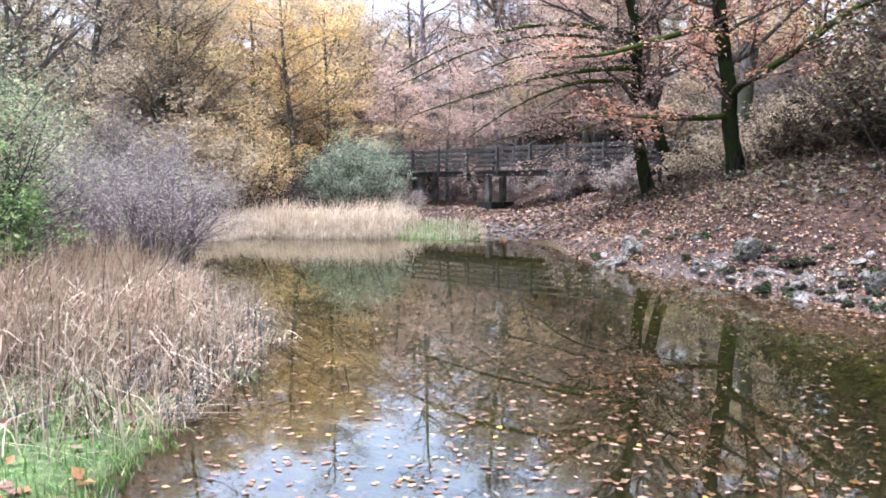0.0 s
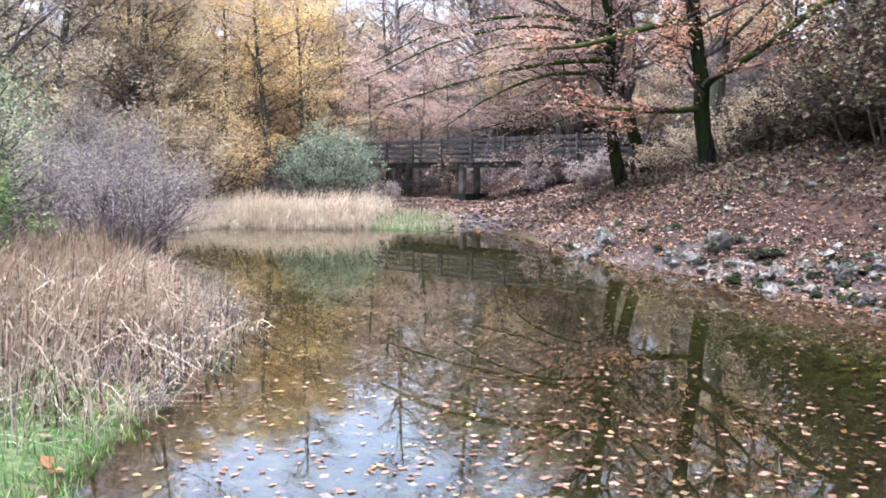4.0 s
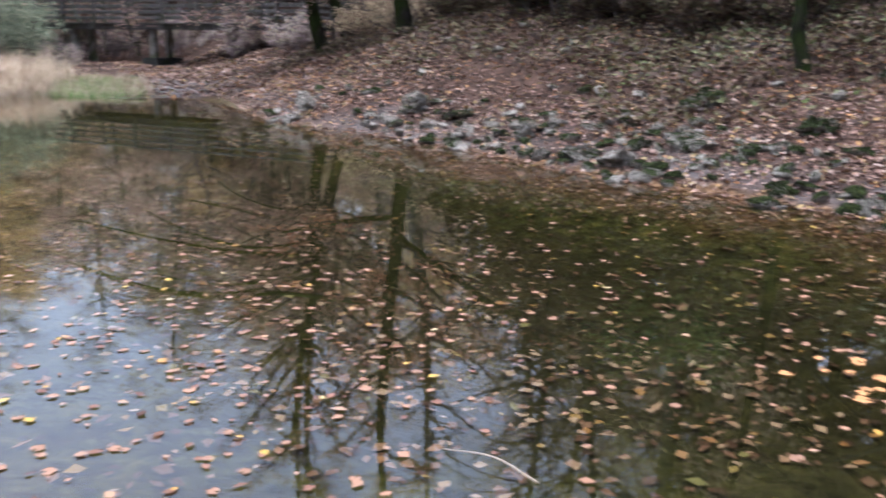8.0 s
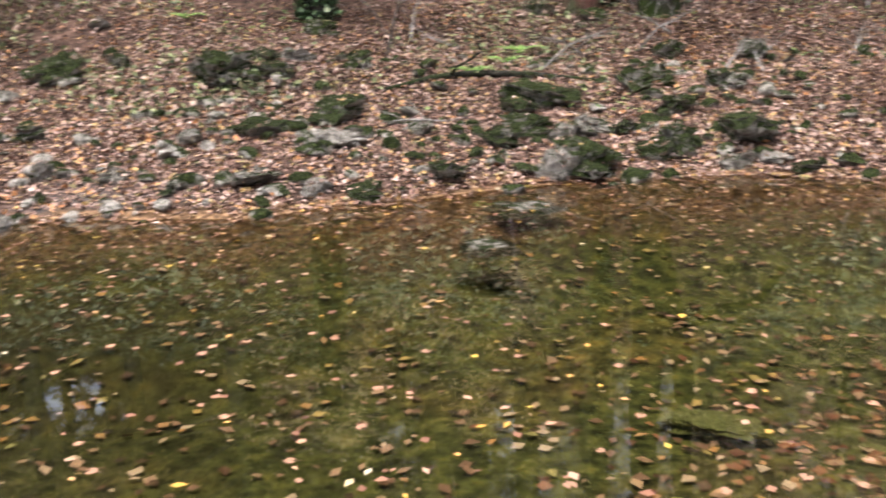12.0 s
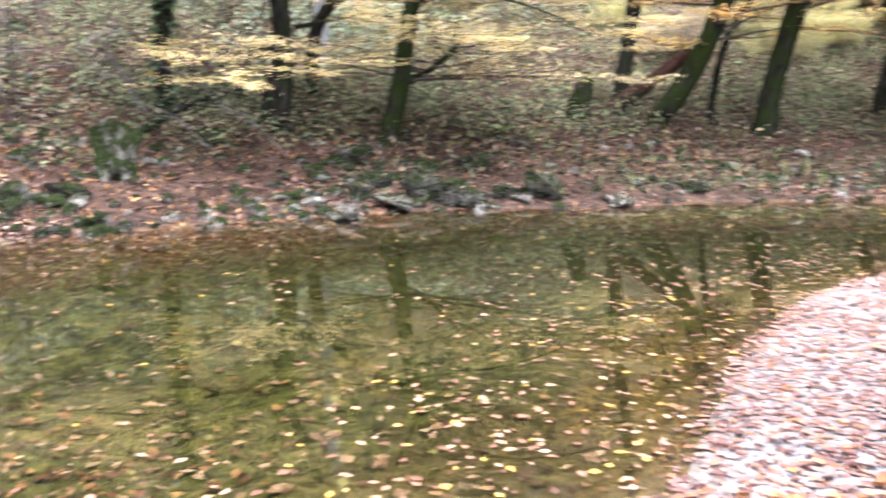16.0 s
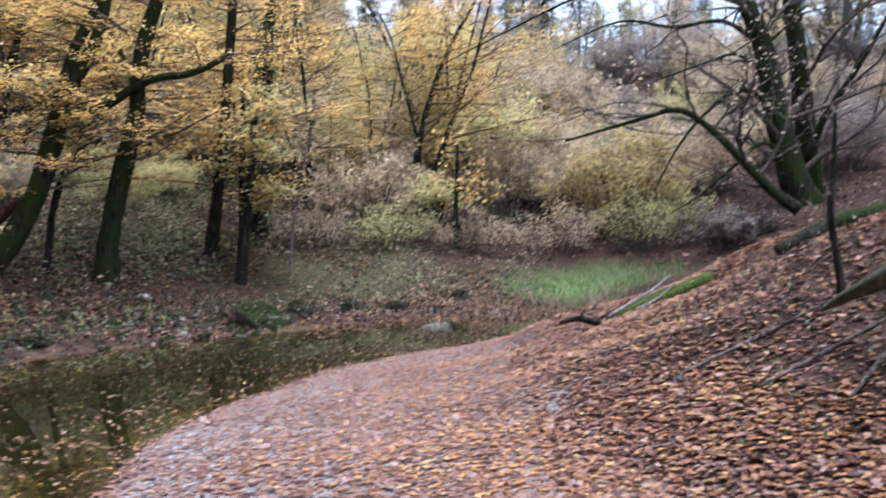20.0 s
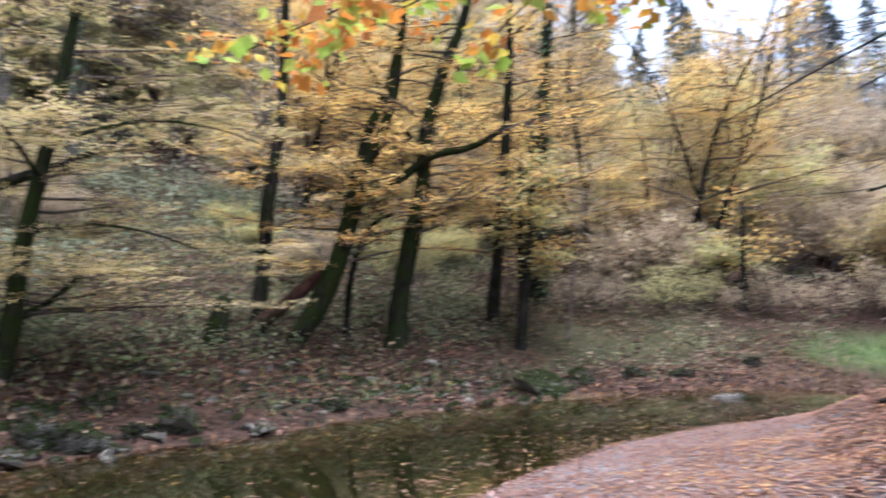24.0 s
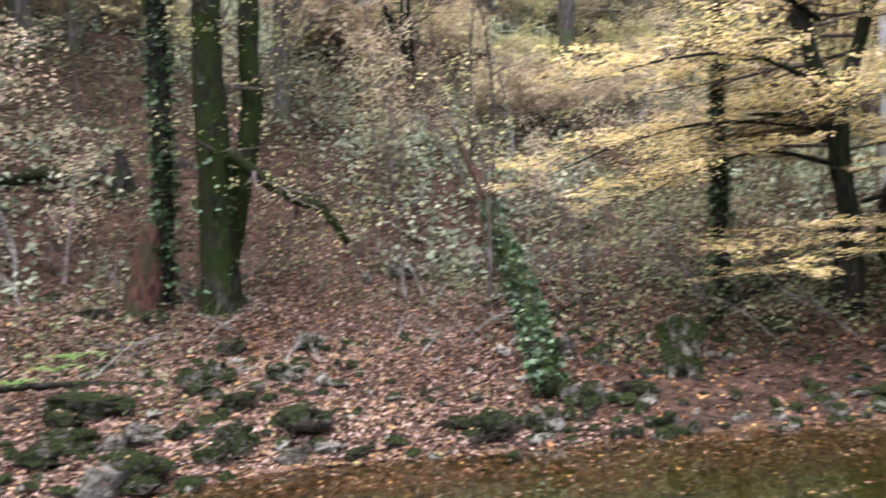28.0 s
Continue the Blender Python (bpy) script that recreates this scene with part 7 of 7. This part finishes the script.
fence([(7.6, 30.2), (9.6, 33.4), (11.6, 37.0), (13.8, 40.5)])


# ---- branches hanging close overhead ----
def overhang(label, line, leaf, seed, count, size, length=0.7, each=2):
    rng = np.random.RandomState(seed)
    base = np.array(line[0][:3])
    root = thing("hanging_branch", label, "branch", base)
    ln = smooth_line(local(line, base), 5)
    part("stem", tubes_mesh("stem", [ln], BARK_DARK, 7, 0.1, seed), root)
    a, tips = branches(rng, ln, count, length, 0.1, 1.1, 2, -0.06)
    part("branchwork", tubes_mesh("branchwork", a, TWIG, 5), root, kind="stuff")
    if not each:
        return
    pts = spray(rng, tips, each, 0.06, 0.8)
    part("crown", leaves_mesh("leaves", pts, rng.uniform(0.6, 1.2, len(pts)) * size, leaf, rng, 0.15, 0.75, 0.3, 0.9), root, kind="stuff")


overhang("overhanging twigs with large orange and green leaves", [(-2.5, -2.6, 4.6, 0.02), (-0.6, -4.0, 3.6, 0.012), (0.6, -4.5, 3.15, 0.008), (1.5, -4.7, 2.9, 0.003)], LEAF_MIXED, 701, 18, 0.1, 0.7, 2)
overhang("overhanging twigs with large orange and green leaves", [(-1.5, -2.6, 4.8, 0.015), (0.0, -4.4, 3.7, 0.01), (1.6, -5.2, 3.3, 0.006), (2.6, -5.4, 3.1, 0.003)], LEAF_MIXED, 704, 16, 0.1, 0.7, 2)
overhang("overhanging twigs with large orange and green leaves", [(-1.8, -2.8, 4.8, 0.015), (-0.2, -4.6, 3.75, 0.01), (0.5, -5.1, 3.35, 0.006), (1.1, -5.4, 3.05, 0.003)], LEAF_MIXED, 706, 16, 0.1, 0.7, 2)
overhang("overhanging twigs with large orange and green leaves", [(-2.0, -3.0, 4.8, 0.015), (-0.7, -4.8, 3.7, 0.01), (-0.1, -5.2, 3.3, 0.006), (0.3, -5.3, 3.1, 0.003)], LEAF_MIXED, 707, 12, 0.1, 0.5, 2)
overhang("drooping twig with dark red leaves", [(-2.6, 1.4, 3.6, 0.015), (-2.3, 3.2, 3.0, 0.008), (-2.1, 4.4, 2.68, 0.004)], LEAF_PINK, 702, 5, 0.09, 0.3, 1)
overhang("bare dark limb reaching over the bank", [(-4.5, -5.5, 3.9, 0.035), (-2.5, -6.7, 3.6, 0.028), (-1.5, -7.5, 3.75, 0.018), (-0.85, -8.2, 4.3, 0.008)], LEAF_TAN, 703, 16, 0.08, 1.6, 0)
overhang("bare dark limb reaching over the bank", [(-6.5, -12.5, 6.2, 0.05), (-3.8, -13.0, 5.6, 0.03), (-1.8, -13.4, 4.9, 0.018), (0.2, -13.6, 4.0, 0.006)], LEAF_TAN, 705, 18, 0.08, 2.0, 0)


# ---- single leaves close to the path ----
def leaf_mesh(seed, mat):
    """One curled, lobed leaf with its stalk."""
    r = np.random.RandomState(seed)
    n = 11
    a = np.linspace(-2.6, 2.6, n)
    rad = (0.5 + 0.12 * np.cos(5 * a) + r.uniform(-0.05, 0.05, n)) * np.where(np.abs(a) > 2.2, 0.7, 1)
    x, y = rad * np.cos(a), rad * np.sin(a) * 0.85
    z = 0.35 * y * y + 0.2 * x * x * r.uniform(-1, 1) + r.uniform(-0.03, 0.03, n)
    verts = np.vstack([[0, 0, 0], np.stack([x, y, z], 1), [[-0.5, 0.012, 0.02], [-0.5, -0.012, 0.02], [-0.95, 0, 0.1]]])
    f = [(0, i, i + 1) for i in range(1, n)] + [(0, n + 1, n + 2), (n + 1, n + 3, n + 2)]
    return fast_mesh("leaf", verts, np.array(f), mat)


LEAVES = [leaf_mesh(800 + i, LEAF_LITTER) for i in range(8)]
FLOATS = [leaf_mesh(820 + i, LEAF_FLOAT) for i in range(8)]
lx, ly, ld, lr = scatter(900, -2.2, 2.6, -9, -3.4, lambda x, y, d: np.where(d > 0.05, 0.9, 0), 811)
for x, y in list(zip(lx, ly))[:280]:
    ob = new("leaf", LEAVES[lr.randint(8)])
    ob.parent = ground
    s = lr.uniform(0.045, 0.072)
    ob.location, ob.rotation_euler, ob.scale = (x, y, float(height(x, y)) + 0.035), (lr.normal(0, 0.35), lr.normal(0, 0.35), lr.uniform(0, 6.3)), (s, s, s)
lx, ly, ld, lr = scatter(1400, -1.6, 4.5, -2.5, 6.5, lambda x, y, d: np.where(d < -0.1, 0.3 + 0.6 * np.exp(-((x - 0.5) ** 2 + (y - 4) ** 2)), 0), 812)
for x, y in list(zip(lx, ly))[:280]:
    ob = new("leaf", FLOATS[lr.randint(8)])
    ob.parent = water
    s = lr.uniform(0.035, 0.065)
    ob.location, ob.rotation_euler, ob.scale = (x, y, 0.004), (lr.normal(0, 0.05), lr.normal(0, 0.05), lr.uniform(0, 6.3)), (s, s, s * 0.4)
GOLDEN = [leaf_mesh(840 + i, LEAF_BRIGHT) for i in range(4)]
for i in range(16):
    ob = new("leaf", GOLDEN[i % 4])
    ob.parent = water
    s = lr.uniform(0.05, 0.09)
    ob.location, ob.rotation_euler, ob.scale = (3.3 + lr.normal(0, 0.16), 2.75 + lr.normal(0, 0.16), 0.006), (0, 0, lr.uniform(0, 6.3)), (s, s, s * 0.4)
pebble = new("pebble", ROCKS["p"][0])
pebble.location, pebble.scale = (-1.61, -7.31, float(height(-1.61, -7.31)) + 0.03), (0.09, 0.08, 0.07)
tagged(pebble, "small white stone among the leaves", "stone")
